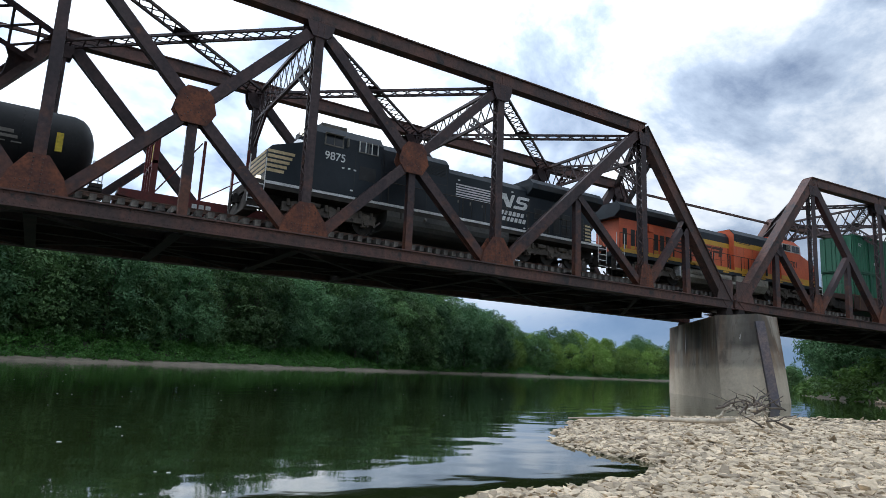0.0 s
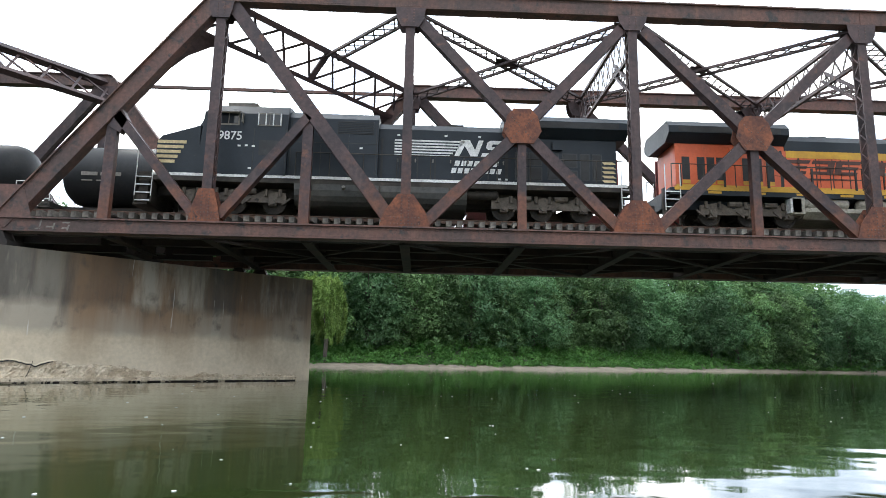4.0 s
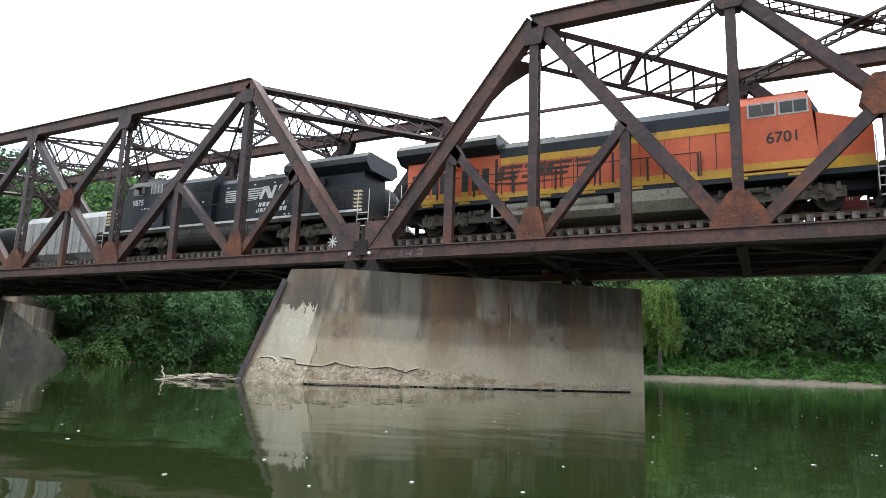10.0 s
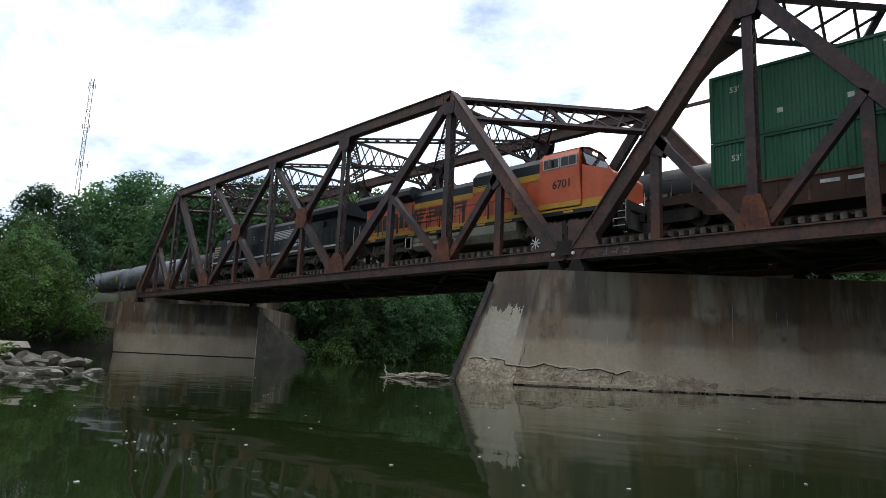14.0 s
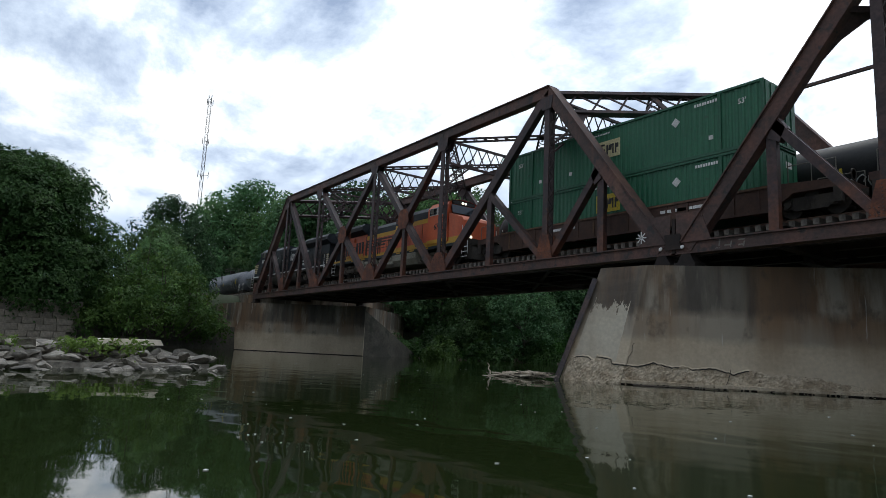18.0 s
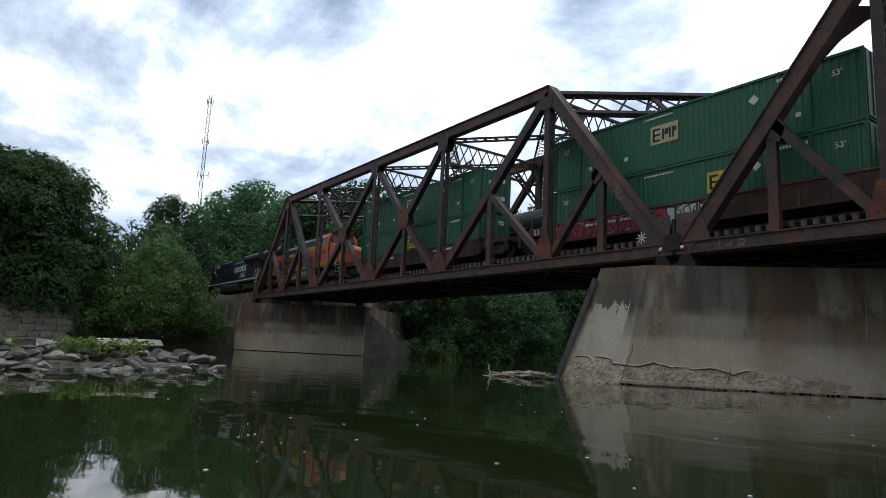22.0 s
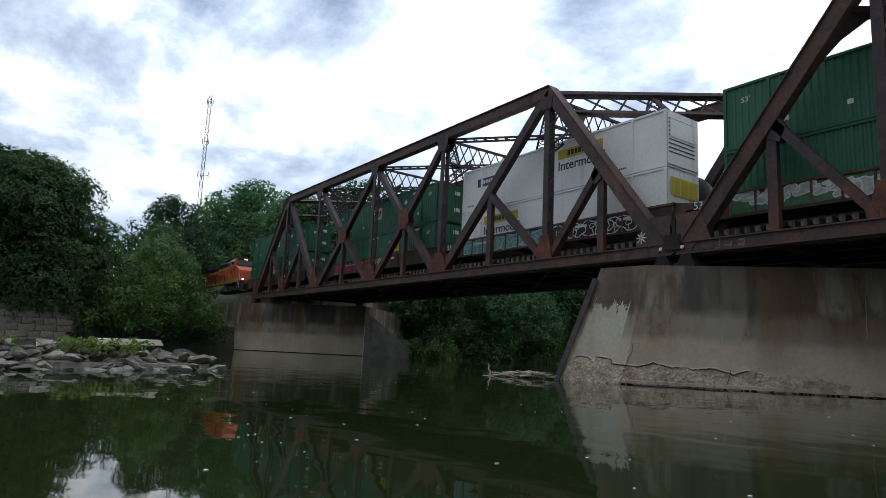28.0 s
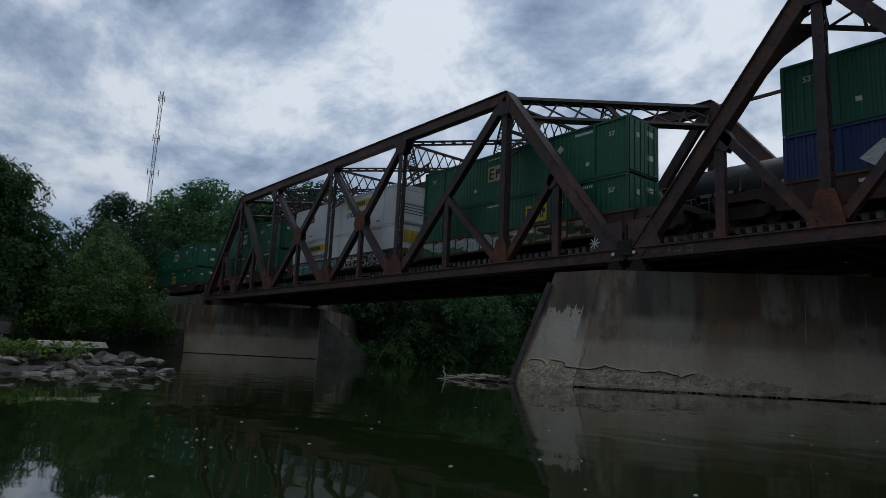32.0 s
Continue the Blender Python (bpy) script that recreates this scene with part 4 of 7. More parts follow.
TRUCK = mat("truck_grime", (0.10, 0.084, 0.068), (0.165, 0.14, 0.115), 0.85, 0.0, 1.6, 12.0, third=(0.03, 0.026, 0.024), third_at=0.58)
BEIGE = mat("dusty_beige", (0.36, 0.34, 0.28), (0.27, 0.25, 0.20), 0.8, 0.0, 1.2, 10.0, third=(0.14, 0.12, 0.09), third_at=0.62)
TANKGREY = mat("tank_grime", (0.055, 0.056, 0.052), (0.085, 0.08, 0.07), 0.55, 0, 0.9, 9.0, third=(0.035, 0.032, 0.03), third_at=0.6)
GREYBLACK = mat("faded_black", (0.035, 0.038, 0.04), (0.05, 0.052, 0.054), 0.7, 0, 1.2, 10.0)
GREY = mat("dusty_grey", (0.16, 0.15, 0.13), (0.22, 0.20, 0.17), 0.8, 0.0, 1.2, 10.0)
WHITE = mat("container_white", (0.91, 0.90, 0.87), (0.86, 0.85, 0.82), 0.45, 0, 0.6, 8.0, bump=0.05, grain=0.07, streaks=(0.66, 0.64, 0.58))
PAINTWHITE = mat("white_paint", (0.75, 0.75, 0.73), (0.62, 0.62, 0.6), 0.6, 0, 2.0, 12.0, bump=0)
GOLD = mat("gold_paint", (0.62, 0.50, 0.28), (0.5, 0.4, 0.22), 0.6, 0, 2.0, 12.0, bump=0)
NAVY = mat("navy_paint", (0.02, 0.03, 0.09), (0.03, 0.04, 0.1), 0.5, 0, 2.0, 12.0, bump=0)
LOGOYELLOW = mat("sign_yellow", (0.66, 0.50, 0.03), (0.56, 0.42, 0.03), 0.6, 0, 2.0, 12.0, bump=0)
EMBLEM = mat("emblem_brown", (0.055, 0.022, 0.016), (0.075, 0.03, 0.02), 0.6, 0, 2.0, 12.0, bump=0)
CREAM = mat("sign_cream", (0.55, 0.50, 0.28), (0.48, 0.43, 0.24), 0.6, 0, 2.0, 12.0, bump=0)
INK = mat("black_paint", (0.015, 0.015, 0.015), (0.025, 0.025, 0.025), 0.6, 0, 2.0, 12.0, bump=0)
REDPAINT = mat("red_paint", (0.32, 0.03, 0.03), (0.24, 0.03, 0.03), 0.6, 0, 2.0, 12.0, bump=0)
WELLBROWN = mat("well_brown", (0.062, 0.033, 0.025), (0.098, 0.052, 0.036), 0.75, 0, 0.7, 10.0, third=(0.05, 0.03, 0.025), third_at=0.6)
OCHRE = mat("worn_edge", (0.19, 0.11, 0.06), (0.09, 0.05, 0.034), 0.8, 0, 3.0, 12.0)
TANKBLACK = mat("tank_black", (0.012, 0.013, 0.014), (0.020, 0.020, 0.020), 0.55, 0, 0.7, 8.0, bump=0.04, gloss=0.25, third=(0.05, 0.045, 0.04), third_at=0.68)
SILVER = mat("tank_silver", (0.23, 0.24, 0.27), (0.18, 0.19, 0.21), 0.45, 0.2, 0.7, 8.0, bump=0.04)
HOPPER = mat("hopper_grey", (0.50, 0.51, 0.50), (0.42, 0.42, 0.40), 0.65, 0, 0.7, 8.0, bump=0.05, streaks=(0.3, 0.26, 0.2))
REDCAR = mat("flat_car_red", (0.14, 0.022, 0.02), (0.10, 0.025, 0.02), 0.7, 0, 1.0, 9.0)
GRAF = [mat("spray_" + k, c, c2, 0.6, 0, 1.5, 8.0, bump=0) for k, c, c2 in (
    ("pink", (0.55, 0.17, 0.22), (0.45, 0.12, 0.17)), ("red", (0.36, 0.03, 0.06), (0.28, 0.03, 0.05)), ("teal", (0.10, 0.30, 0.30), (0.14, 0.36, 0.36)),
    ("pale", (0.42, 0.48, 0.44), (0.5, 0.53, 0.48)), ("tan", (0.42, 0.34, 0.16), (0.34, 0.28, 0.14)), ("olive", (0.06, 0.10, 0.04), (0.05, 0.08, 0.04)), ("sky", (0.20, 0.33, 0.40), (0.26, 0.40, 0.45)), ("wine", (0.05, 0.012, 0.02), (0.035, 0.01, 0.015)), ("moss", (0.05, 0.16, 0.07), (0.08, 0.2, 0.1)))]


def glass_material():
    m = bpy.data.materials.new("cab_glass")
    m.use_nodes = True
    b = m.node_tree.nodes["Principled BSDF"]
    b.inputs["Base Color"].default_value = (0.02, 0.025, 0.03, 1)
    b.inputs["Roughness"].default_value = 0.06
    return m


GLASS = glass_material()


def glow_material(name, col, strength):
    m = bpy.data.materials.new(name)
    m.use_nodes = True
    b = m.node_tree.nodes["Principled BSDF"]
    b.inputs["Base Color"].default_value = (*col, 1)
    b.inputs["Emission Color"].default_value = (*col, 1)
    b.inputs["Emission Strength"].default_value = strength
    return m


LAMP = glow_material("headlight", (1.0, 0.9, 0.7), 3.0)


def lettering(text, size, width=None):
    """A flat mesh of the words, lying in x and z, centred, facing -y."""
    cu = bpy.data.curves.new("lettering", "FONT")
    cu.body, cu.size, cu.align_x, cu.align_y = text, size, "CENTER", "CENTER"
    cu.extrude, cu.offset = 0.003, size * 0.012
    ob = new("lettering", cu)
    bpy.context.view_layer.update()
    me = bpy.data.meshes.new_from_object(ob)
    bpy.data.objects.remove(ob)
    me.transform(Matrix.Rotation(radians(90), 4, "X"))
    if width:
        w = max(v.co.x for v in me.vertices) - min(v.co.x for v in me.vertices)
        me.transform(Matrix.Diagonal((width / w, 1, 1, 1)))
    return me


def writing(text, size, x, y, z, material, parent, side=-1, width=None):
    me = lettering(text, size, width)
    if side > 0:
        me.transform(Matrix.Rotation(radians(180), 4, "Z"))
    me.transform(Matrix.Translation((x, y, z)))
    me.materials.append(material)
    return part("lettering", None, None, parent, data=me)


def flat(m, poly, y, side=-1, t=0.006):
    """A thin painted shape on a side wall: pairs (x, z)."""
    return m.prism(poly, y, y + side * t, "y")


def bar(m, x0, x1, z0, z1, y, side=-1, lean=0.0):
    return flat(m, [(x0, z0), (x1, z0), (x1 + lean, z1), (x0 + lean, z1)], y, side)


def wheelset(parent, x, r=0.5, gauge=0.75, spin=True):
    m = Mesh().tube((0, -0.95, 0), (0, 0.95, 0), 0.09, 8)
    for s in (-1, 1):
        m.lathe([(s * gauge - 0.07, r), (s * gauge + 0.07, r * 0.97), (s * gauge + 0.07, r * 0.8), (s * gauge + 0.02, r * 0.76), (s * gauge + 0.03, 0.16), (s * gauge + 0.1, 0.14)], 20, "y")
    w = part("wheelset", m, SOOT, parent)
    w.matrix_basis = Matrix.Translation((x, 0, r))
    if spin:
        WHEELS.append((w, x, r))
    return w


def truck(parent, xc, axles, half, spin=True):
    """A railway truck: cast side frames with journal boxes and springs, and its wheelsets."""
    for s in (-1, 1):
        y = s * 1.05
        m = Mesh()
        L = half
        if len(axles) == 3:
            m.prism([(xc - L, 0.45), (xc + L, 0.45), (xc + L, 0.85), (xc + L * 0.62, 0.98), (xc + L * 0.35, 0.72), (xc, 0.98), (xc - L * 0.35, 0.72), (xc - L * 0.62, 0.98), (xc - L, 0.85)], y - 0.07, y + 0.07, "y")
        else:
            m.prism([(xc - L, 0.62), (xc - L * 0.55, 0.25), (xc + L * 0.55, 0.25), (xc + L, 0.62), (xc + L, 0.8), (xc - L, 0.8)], y - 0.08, y + 0.08, "y")
            for k in (-0.16, 0, 0.16):
                m.tube((xc + k, y + s * 0.03, 0.32), (xc + k, y + s * 0.03, 0.66), 0.07, 8)
        for a in axles:
            m.box(xc + a - 0.17, xc + a + 0.17, y - 0.12, y + 0.12, 0.32, 0.72)
            m.tube((xc + a, y + s * 0.08, 0.5), (xc + a, y + s * 0.2, 0.5), 0.14, 10)
            if len(axles) == 3:
                m.tube((xc + a - 0.3, y + s * 0.1, 0.7), (xc + a - 0.3, y + s * 0.1, 1.0), 0.08, 8)
                m.tube((xc + a + 0.3, y + s * 0.1, 0.7), (xc + a + 0.3, y + s * 0.1, 1.0), 0.08, 8)
                m.beam((xc + a + 0.4, y + s * 0.12, 0.35), (xc + a + 0.75, y + s * 0.12, 0.62), 0.07, 0.06)
        if len(axles) == 3:
            m.tube((xc - L * 0.5, y + s * 0.12, 0.9), (xc - L * 0.25, y + s * 0.12, 0.9), 0.12, 8)
            m.tube((xc + L * 0.2, y + s * 0.12, 0.9), (xc + L * 0.45, y + s * 0.12, 0.9), 0.12, 8)
        part("truck_frame", m, TRUCK if len(axles) == 3 else SOOT, parent)
    part("bolster", Mesh().box(xc - 0.25, xc + 0.25, -1.0, 1.0, 0.5, 0.95), SOOT, parent)
    for a in axles:
        wheelset(parent, xc + a, 0.5 if len(axles) == 3 else 0.45, spin=spin)


def loco(label, scheme, near, trim):
    """A six-axle wide-cab diesel, front at x = 0, rear at 22.1; near: the side towards the river (-1 or 1)."""
    lo = thing("locomotive", label, "locomotive", "locomotives")
    hoodc, roofc, sillc = (BLACK, BLACK, PAINTWHITE) if scheme == "black" else (ORANGE, BLACK, YELLOW)
    part("underframe", Mesh().box(0.75, 21.5, -1.5, 1.5, 1.2, 1.5).box(0.75, 21.5, -0.5, 0.5, 0.8, 1.2), SOOT if scheme == "black" else BLACK, lo)
    part("anticlimber", Mesh().box(0.35, 0.85, -1.45, 1.45, 1.15, 1.55), SOOT, lo)
    part("plow", Mesh().prism([(0.15, 0.15), (0.75, 0.2), (0.75, 1.15), (0.45, 1.15)], -1.4, 1.4, "y"), SOOT, lo)
    for x in (0.0, 21.7):
        part("coupler", Mesh().box(x, x + 0.5, -0.16, 0.16, 0.72, 1.0).box(x + (0.0 if x < 1 else 0.3), x + (0.2 if x < 1 else 0.5), -0.22, 0.22, 0.66, 1.06), SOOT, lo)
    # short hood, cab, long hood
    nose = [(0.95, 1.5), (2.75, 1.5), (2.75, 3.62), (2.55, 3.55), (1.15, 3.12), (0.95, 2.9)]
    m = Mesh().prism(nose, -1.42, 1.42, "y")
    part("nose", m, hoodc, lo)
    cab = [(-1.52, 1.5), (1.52, 1.5), (1.52, 4.15), (1.15, 4.6), (0.5, 4.72), (-0.5, 4.72), (-1.15, 4.6), (-1.52, 4.15)]
    m = Mesh()
    back = 6.5 if scheme == "black" else 5.35
    vs = [(2.70, y, z) for y, z in cab] + [(back, y, z) for y, z in cab]
    for i, (y, z) in enumerate(cab):
        if z > 3.6:
            vs[i] = (2.70 + (z - 3.6) * 0.38, y, z)
    n = len(cab)
    m.add(vs, [(i, (i + 1) % n, n + (i + 1) % n, n + i) for i in range(n)] + [tuple(range(n)), tuple(range(2 * n - 1, n - 1, -1))])
    cabo = part("cab", m, hoodc, lo)
    if scheme != "black":
        part("cab_roof_band", Mesh().prism([(-1.2, 4.585), (-0.5, 4.73), (0.5, 4.73), (1.2, 4.585), (0.5, 4.76), (-0.5, 4.76)], 2.9, 5.3, "x"), REDPAINT, lo)
    part("windscreen", Mesh().hexa([(2.62, -1.2, 3.68), (2.75, -1.2, 3.66), (2.75, 1.2, 3.66), (2.62, 1.2, 3.68), (2.90, -1.1, 4.32), (3.0, -1.1, 4.30), (3.0, 1.1, 4.30), (2.90, 1.1, 4.32)]), GLASS, lo)
    part("number_board", Mesh().box(2.95, 3.2, -1.0, 1.0, 4.4, 4.66), INK, lo)
    part("headlight", Mesh().tube((2.88, -0.12, 4.52), (2.93, -0.12, 4.52), 0.09, 10).tube((2.88, 0.14, 4.52), (2.93, 0.14, 4.52), 0.09, 10), LAMP, lo, "round headlight")
    for x in (1.0,):
        for y in (-0.9, 0.9):
            part("ditch_light", Mesh().tube((0.72, y, 1.72), (0.9, y, 1.72), 0.11, 10), LAMP, lo)
    for s in (-1, 1):
        for x0, x1 in ((3.55, 4.35), (5.25, 6.15)) if scheme == "black" else ((3.05, 3.95), (4.15, 5.05)):
            w = part("window_frame", Mesh().box(x0 - 0.07, x1 + 0.07, s * 1.525 - 0.015, s * 1.525 + 0.015, 3.62, 4.18), GREY if scheme == "black" else HOPPER, lo)
            wm = Mesh().box(x0, (x0 + x1) / 2 - 0.02, s * 1.545 - 0.005, s * 1.545 + 0.005, 3.68, 4.12).box((x0 + x1) / 2 + 0.02, x1, s * 1.545 - 0.005, s * 1.545 + 0.005, 3.68, 4.12)
            part("pane", wm, GLASS, w)
        part("mirror", Mesh().box(4.55, 4.6, s * 1.55, s * 1.75, 3.7, 4.1), GREY, lo)
    # equipment cabinet behind the cab, engine hood, radiator section
    part("air_cabinet", Mesh().prism([(-1.35, 1.5), (1.35, 1.5), (1.35, 4.1), (1.0, 4.45), (-1.0, 4.45), (-1.35, 4.1)], back, 10.4, "x"), hoodc, lo)
    part("engine_hood", Mesh().prism([(-1.0, 1.5), (1.0, 1.5), (1.0, 3.85), (0.75, 4.15), (-0.75, 4.15), (-1.0, 3.85)], 10.4, 16.2, "x"), hoodc, lo)
    part("radiator_hood", Mesh().prism([(-1.0, 1.5), (1.0, 1.5), (1.0, 3.7), (-1.0, 3.7)], 16.2, 21.0, "x"), hoodc, lo)
    wing = [(-1.05, 3.62), (1.05, 3.62), (1.5, 3.95), (1.5, 4.25), (1.25, 4.52), (-1.25, 4.52), (-1.5, 4.25), (-1.5, 3.95)]
    part("radiator_roof", Mesh().prism(wing, 15.9, 21.45, "x"), BLACK, lo, "black overhanging radiator roof")
    if scheme != "black":
        part("cabinet_roof", Mesh().prism([(-1.37, 3.6), (1.37, 3.6), (1.37, 4.12), (1.02, 4.48), (-1.02, 4.48), (-1.37, 4.12)], 5.37, 10.35, "x"), BLACK, lo)
        part("hood_roof", Mesh().prism([(-1.02, 3.42), (1.02, 3.42), (1.02, 3.87), (0.77, 4.18), (-0.77, 4.18), (-1.02, 3.87)], 10.45, 15.9, "x"), BLACK, lo)
    part("exhaust_stack", Mesh().box(13.4, 14.2, -0.35, 0.35, 4.15, 4.38), SOOT, lo)
    part("horn", Mesh().tube((12.4, -0.1, 4.3), (12.8, -0.1, 4.34), 0.05, 6, 0.11), GREY, lo)
    for s in (-1, 1):
        part("intake_grille", Mesh().box(8.6, 10.2, s * 1.355 - 0.01, s * 1.355 + 0.01, 3.45, 4.02), INK, lo)
        m = Mesh()
        for i in range(7):
            z = 3.5 + i * 0.075
            m.box(8.62, 10.18, s * 1.37 - 0.012, s * 1.37 + 0.012, z, z + 0.03)
        part("louvres", m, BLACK, lo)
        # access doors on the hood
        part("door_recess", Mesh().box(10.5, 16.15, s * 1.0 - 0.004, s * 1.0 + 0.004, 1.58, 3.42), INK, lo)
        for i in range(7):
            x = 10.6 + i * 0.78
            if scheme != "black":
                part("hood_door", Mesh().box(x, x + 0.74, s * 1.005 - 0.008, s * 1.005 + 0.012, 3.13, 3.41), hoodc, lo)
            m = Mesh().box(x, x + 0.72, s * 1.005 - 0.008, s * 1.005 + 0.012, 1.62, 3.5 if scheme == "black" else 3.1)
            d = part("hood_door", m, hoodc, lo)
            part("latch", Mesh().box(x + 0.62, x + 0.68, s * 1.025 - 0.01, s * 1.025 + 0.01, 2.4, 2.55), GREY, d)
        if scheme == "black":
            panels = [(16.5 + 0.62 * i, 0.5, z, z + 0.5) for i in range(2) for z in (1.8, 2.45)] + [(17.95, 0.42, 1.85, 2.95), (18.6, 0.6, 1.8, 2.2), (18.6, 0.6, 2.4, 2.95), (19.4, 0.35, 1.85, 2.95), (19.95, 0.35, 1.85, 2.95)]
        else:
            panels = [(x, 0.36, 2.0, 3.02) for x in (16.45, 17.0, 17.55, 18.75, 19.2, 19.65, 20.35)]
        for x, w, z0, z1 in panels:
            d = part("radiator_door", Mesh().box(x - 0.05, x + w + 0.05, s * 1.0 - 0.01, s * 1.0 + 0.02, z0 - 0.05, z1 + 0.05), GREYBLACK if scheme == "black" else ORANGE, lo)
            part("louvre", Mesh().box(x, x + w, s * 1.022 - 0.006, s * 1.022 + 0.006, z0, z1), INK, d)
            if scheme != "black":
                part("kick_plate", Mesh().box(x, x + w, s * 1.03 - 0.008, s * 1.03 + 0.008, z0 - 0.18, z0 - 0.02), YELLOW, d)
        part("lamp_box", Mesh().box(18.1, 18.55, s * 1.0, s * 1.16, 3.1, 3.45), hoodc, lo)
        part("blower_grille", Mesh().box(16.3, 21.0, s * 1.49, s * 1.51, 3.98, 4.22), INK, lo)
        # fuel tank, air reservoirs
        m = Mesh()
        part("sill_stripe", Mesh().box(0.9, 21.3, s * 1.5 - 0.02, s * 1.5 + 0.02, 1.40, 1.52 if scheme == "black" else 1.56), sillc, lo)
        # hand rail and stanchions along the walkway
        m = Mesh()
        xs = [6.9 + i * 1.45 for i in range(11)]
        for x in xs:
            m.tube((x, s * 1.47, 1.5), (x, s * 1.47, 2.55), 0.022, 5)
        m.tube((xs[0], s * 1.47, 2.55), (xs[-1], s * 1.47, 2.55), 0.022, 5)
        part("handrail", m, PAINTWHITE if scheme == "x" else SOOT, lo)
        for x in (0.55, 21.35):
            for i in range(4):
                part("step", Mesh().box(x - 0.3, x + 0.35, s * 1.15, s * 1.5, 0.3 + i * 0.33, 0.34 + i * 0.33), SOOT, lo)
            for k in (-0.33, 0.35):
                part("step_side", Mesh().box(x + k, x + k + 0.04, s * 1.1, s * 1.5, 0.25, 1.5), SOOT, lo)
            for i in range(4):
                part("step_edge", Mesh().box(x - 0.28, x + 0.34, s * 1.505 - 0.008, s * 1.505 + 0.008, 0.3 + i * 0.33, 0.345 + i * 0.33), PAINTWHITE, lo)
            m = Mesh()
            for k in (-0.31, 0.37):
                m.tube((x + k, s * 1.5, 0.5), (x + k, s * 1.5, 2.5), 0.022, 6)
            part("grab_iron", m, PAINTWHITE, lo, "white grab irons")
    tank = [(-1.5, 1.2), (-1.5, 0.75), (-1.2, 0.35), (1.2, 0.35), (1.5, 0.75), (1.5, 1.2)]
    if scheme == "black":
        tank = [(-1.5, 1.2), (1.5, 1.2), (1.5, 0.95), (1.44, 0.72), (1.3, 0.52), (1.08, 0.38), (0.8, 0.32), (-0.8, 0.32), (-1.08, 0.38), (-1.3, 0.52), (-1.44, 0.72), (-1.5, 0.95)]
    part("fuel_tank", Mesh().prism(tank, 6.9, 14.3 if scheme == "black" else 10.4, "x"), TANKGREY if scheme == "black" else BEIGE, lo)
    if scheme == "black":
        for x in (7.6, 10.5, 13.5):
            part("tank_band", Mesh().box(x, x + 0.08, -1.515, 1.515, 0.9, 1.2), SOOT, lo)
        for s in (-1, 1):
            part("filler_cap", Mesh().tube((9.0, s * 1.4, 1.0), (9.0, s * 1.6, 1.08), 0.08, 8), GREY, lo)
    if scheme != "black":
        for s in (-1, 1):
            for x in (10.7, 13.3):
                part("air_reservoir", Mesh().lathe([(0, 0.1), (0.08, 0.24), (2.1, 0.24), (2.2, 0.1)], 14, "x", (x, s * 1.2, 1.0)), BEIGE, lo, smooth=True)
            part("side_box", Mesh().box(15.6, 16.1, s * 1.1, s * 1.5, 0.55, 1.15), PAINTWHITE, lo)
    else:
        for s in (-1, 1):
            part("air_reservoir", Mesh().lathe([(0, 0.1), (0.08, 0.2), (1.6, 0.2), (1.7, 0.1)], 12, "x", (14.0, s * 1.15, 1.0)), SOOT, lo, smooth=True)
    truck(lo, 4.2, (-1.75, 0.05, 1.75), 2.3)
    truck(lo, 17.7, (-1.75, -0.05, 1.75), 2.3)
    s = near
    if scheme == "black":
        m = Mesh()
        for i in range(5):
            bar(m, 0.97, 1.75 + 0.11 * i, 1.95 + 0.21 * i, 2.08 + 0.21 * i, s * 1.42, s)
            m.box(0.935, 0.948, -1.3, 1.3, 1.95 + 0.21 * i, 2.08 + 0.21 * i)
        part("nose_stripes", m, GOLD, lo, "cream nose stripes")
        m = Mesh()
        for i in range(5):
            bar(m, 20.45, 20.98, 1.75 + 0.2 * i, 1.86 + 0.2 * i, s * 1.0, s, -0.12)
        part("rear_stripes", m, GOLD, lo, "cream rear stripes")
        for i in range(6):
            part("speed_line", bar(Mesh(), 11.1, 13.55 + 0.13 * i, 2.68 + 0.13 * i, 2.75 + 0.13 * i, s * 1.017, s), PAINTWHITE, lo, "white speed line")
        m, x, y = Mesh(), 13.75, s * 1.017   # a slanting white monogram
        flat(m, [(x, 2.74), (x + 0.22, 2.74), (x + 0.46, 3.2), (x + 0.72, 2.74), (x + 1.02, 2.74), (x + 1.3, 3.46), (x + 1.08, 3.46), (x + 0.92, 3.02), (x + 0.68, 3.46), (x + 0.3, 3.46)], y, s)
        flat(m, [(x + 1.18, 2.74), (x + 1.98, 2.74), (x + 2.16, 2.86), (x + 2.22, 3.04), (x + 2.1, 3.16), (x + 1.66, 3.18), (x + 1.7, 3.3), (x + 2.3, 3.3), (x + 2.36, 3.46), (x + 1.6, 3.46), (x + 1.46, 3.36), (x + 1.4, 3.14), (x + 1.5, 3.05), (x + 1.96, 3.02), (x + 1.92, 2.9), (x + 1.24, 2.9)], y, s)
        part("monogram", m, PAINTWHITE, lo, "white painted railway monogram")
        for z, x, n in ((2.30, 13.75, 7), (1.98, 13.6, 8)):
            for i in range(n):
                part("name_bar", bar(Mesh(), x + i * 0.285, x + i * 0.285 + 0.21, z, z + 0.23, s * 1.017, s, 0.06), PAINTWHITE, lo)
        # vent panel under the rear cab window, door seams, small white notices
        part("vent_panel", Mesh().box(5.3, 6.15, s * 1.52 - 0.012, s * 1.52 + 0.012, 2.35, 3.0), INK, lo)
        for x in (5.05, 6.42):
            part("seam", Mesh().box(x, x + 0.035, s * 1.52 - 0.006, s * 1.52 + 0.006, 1.6, 3.5), INK, lo)
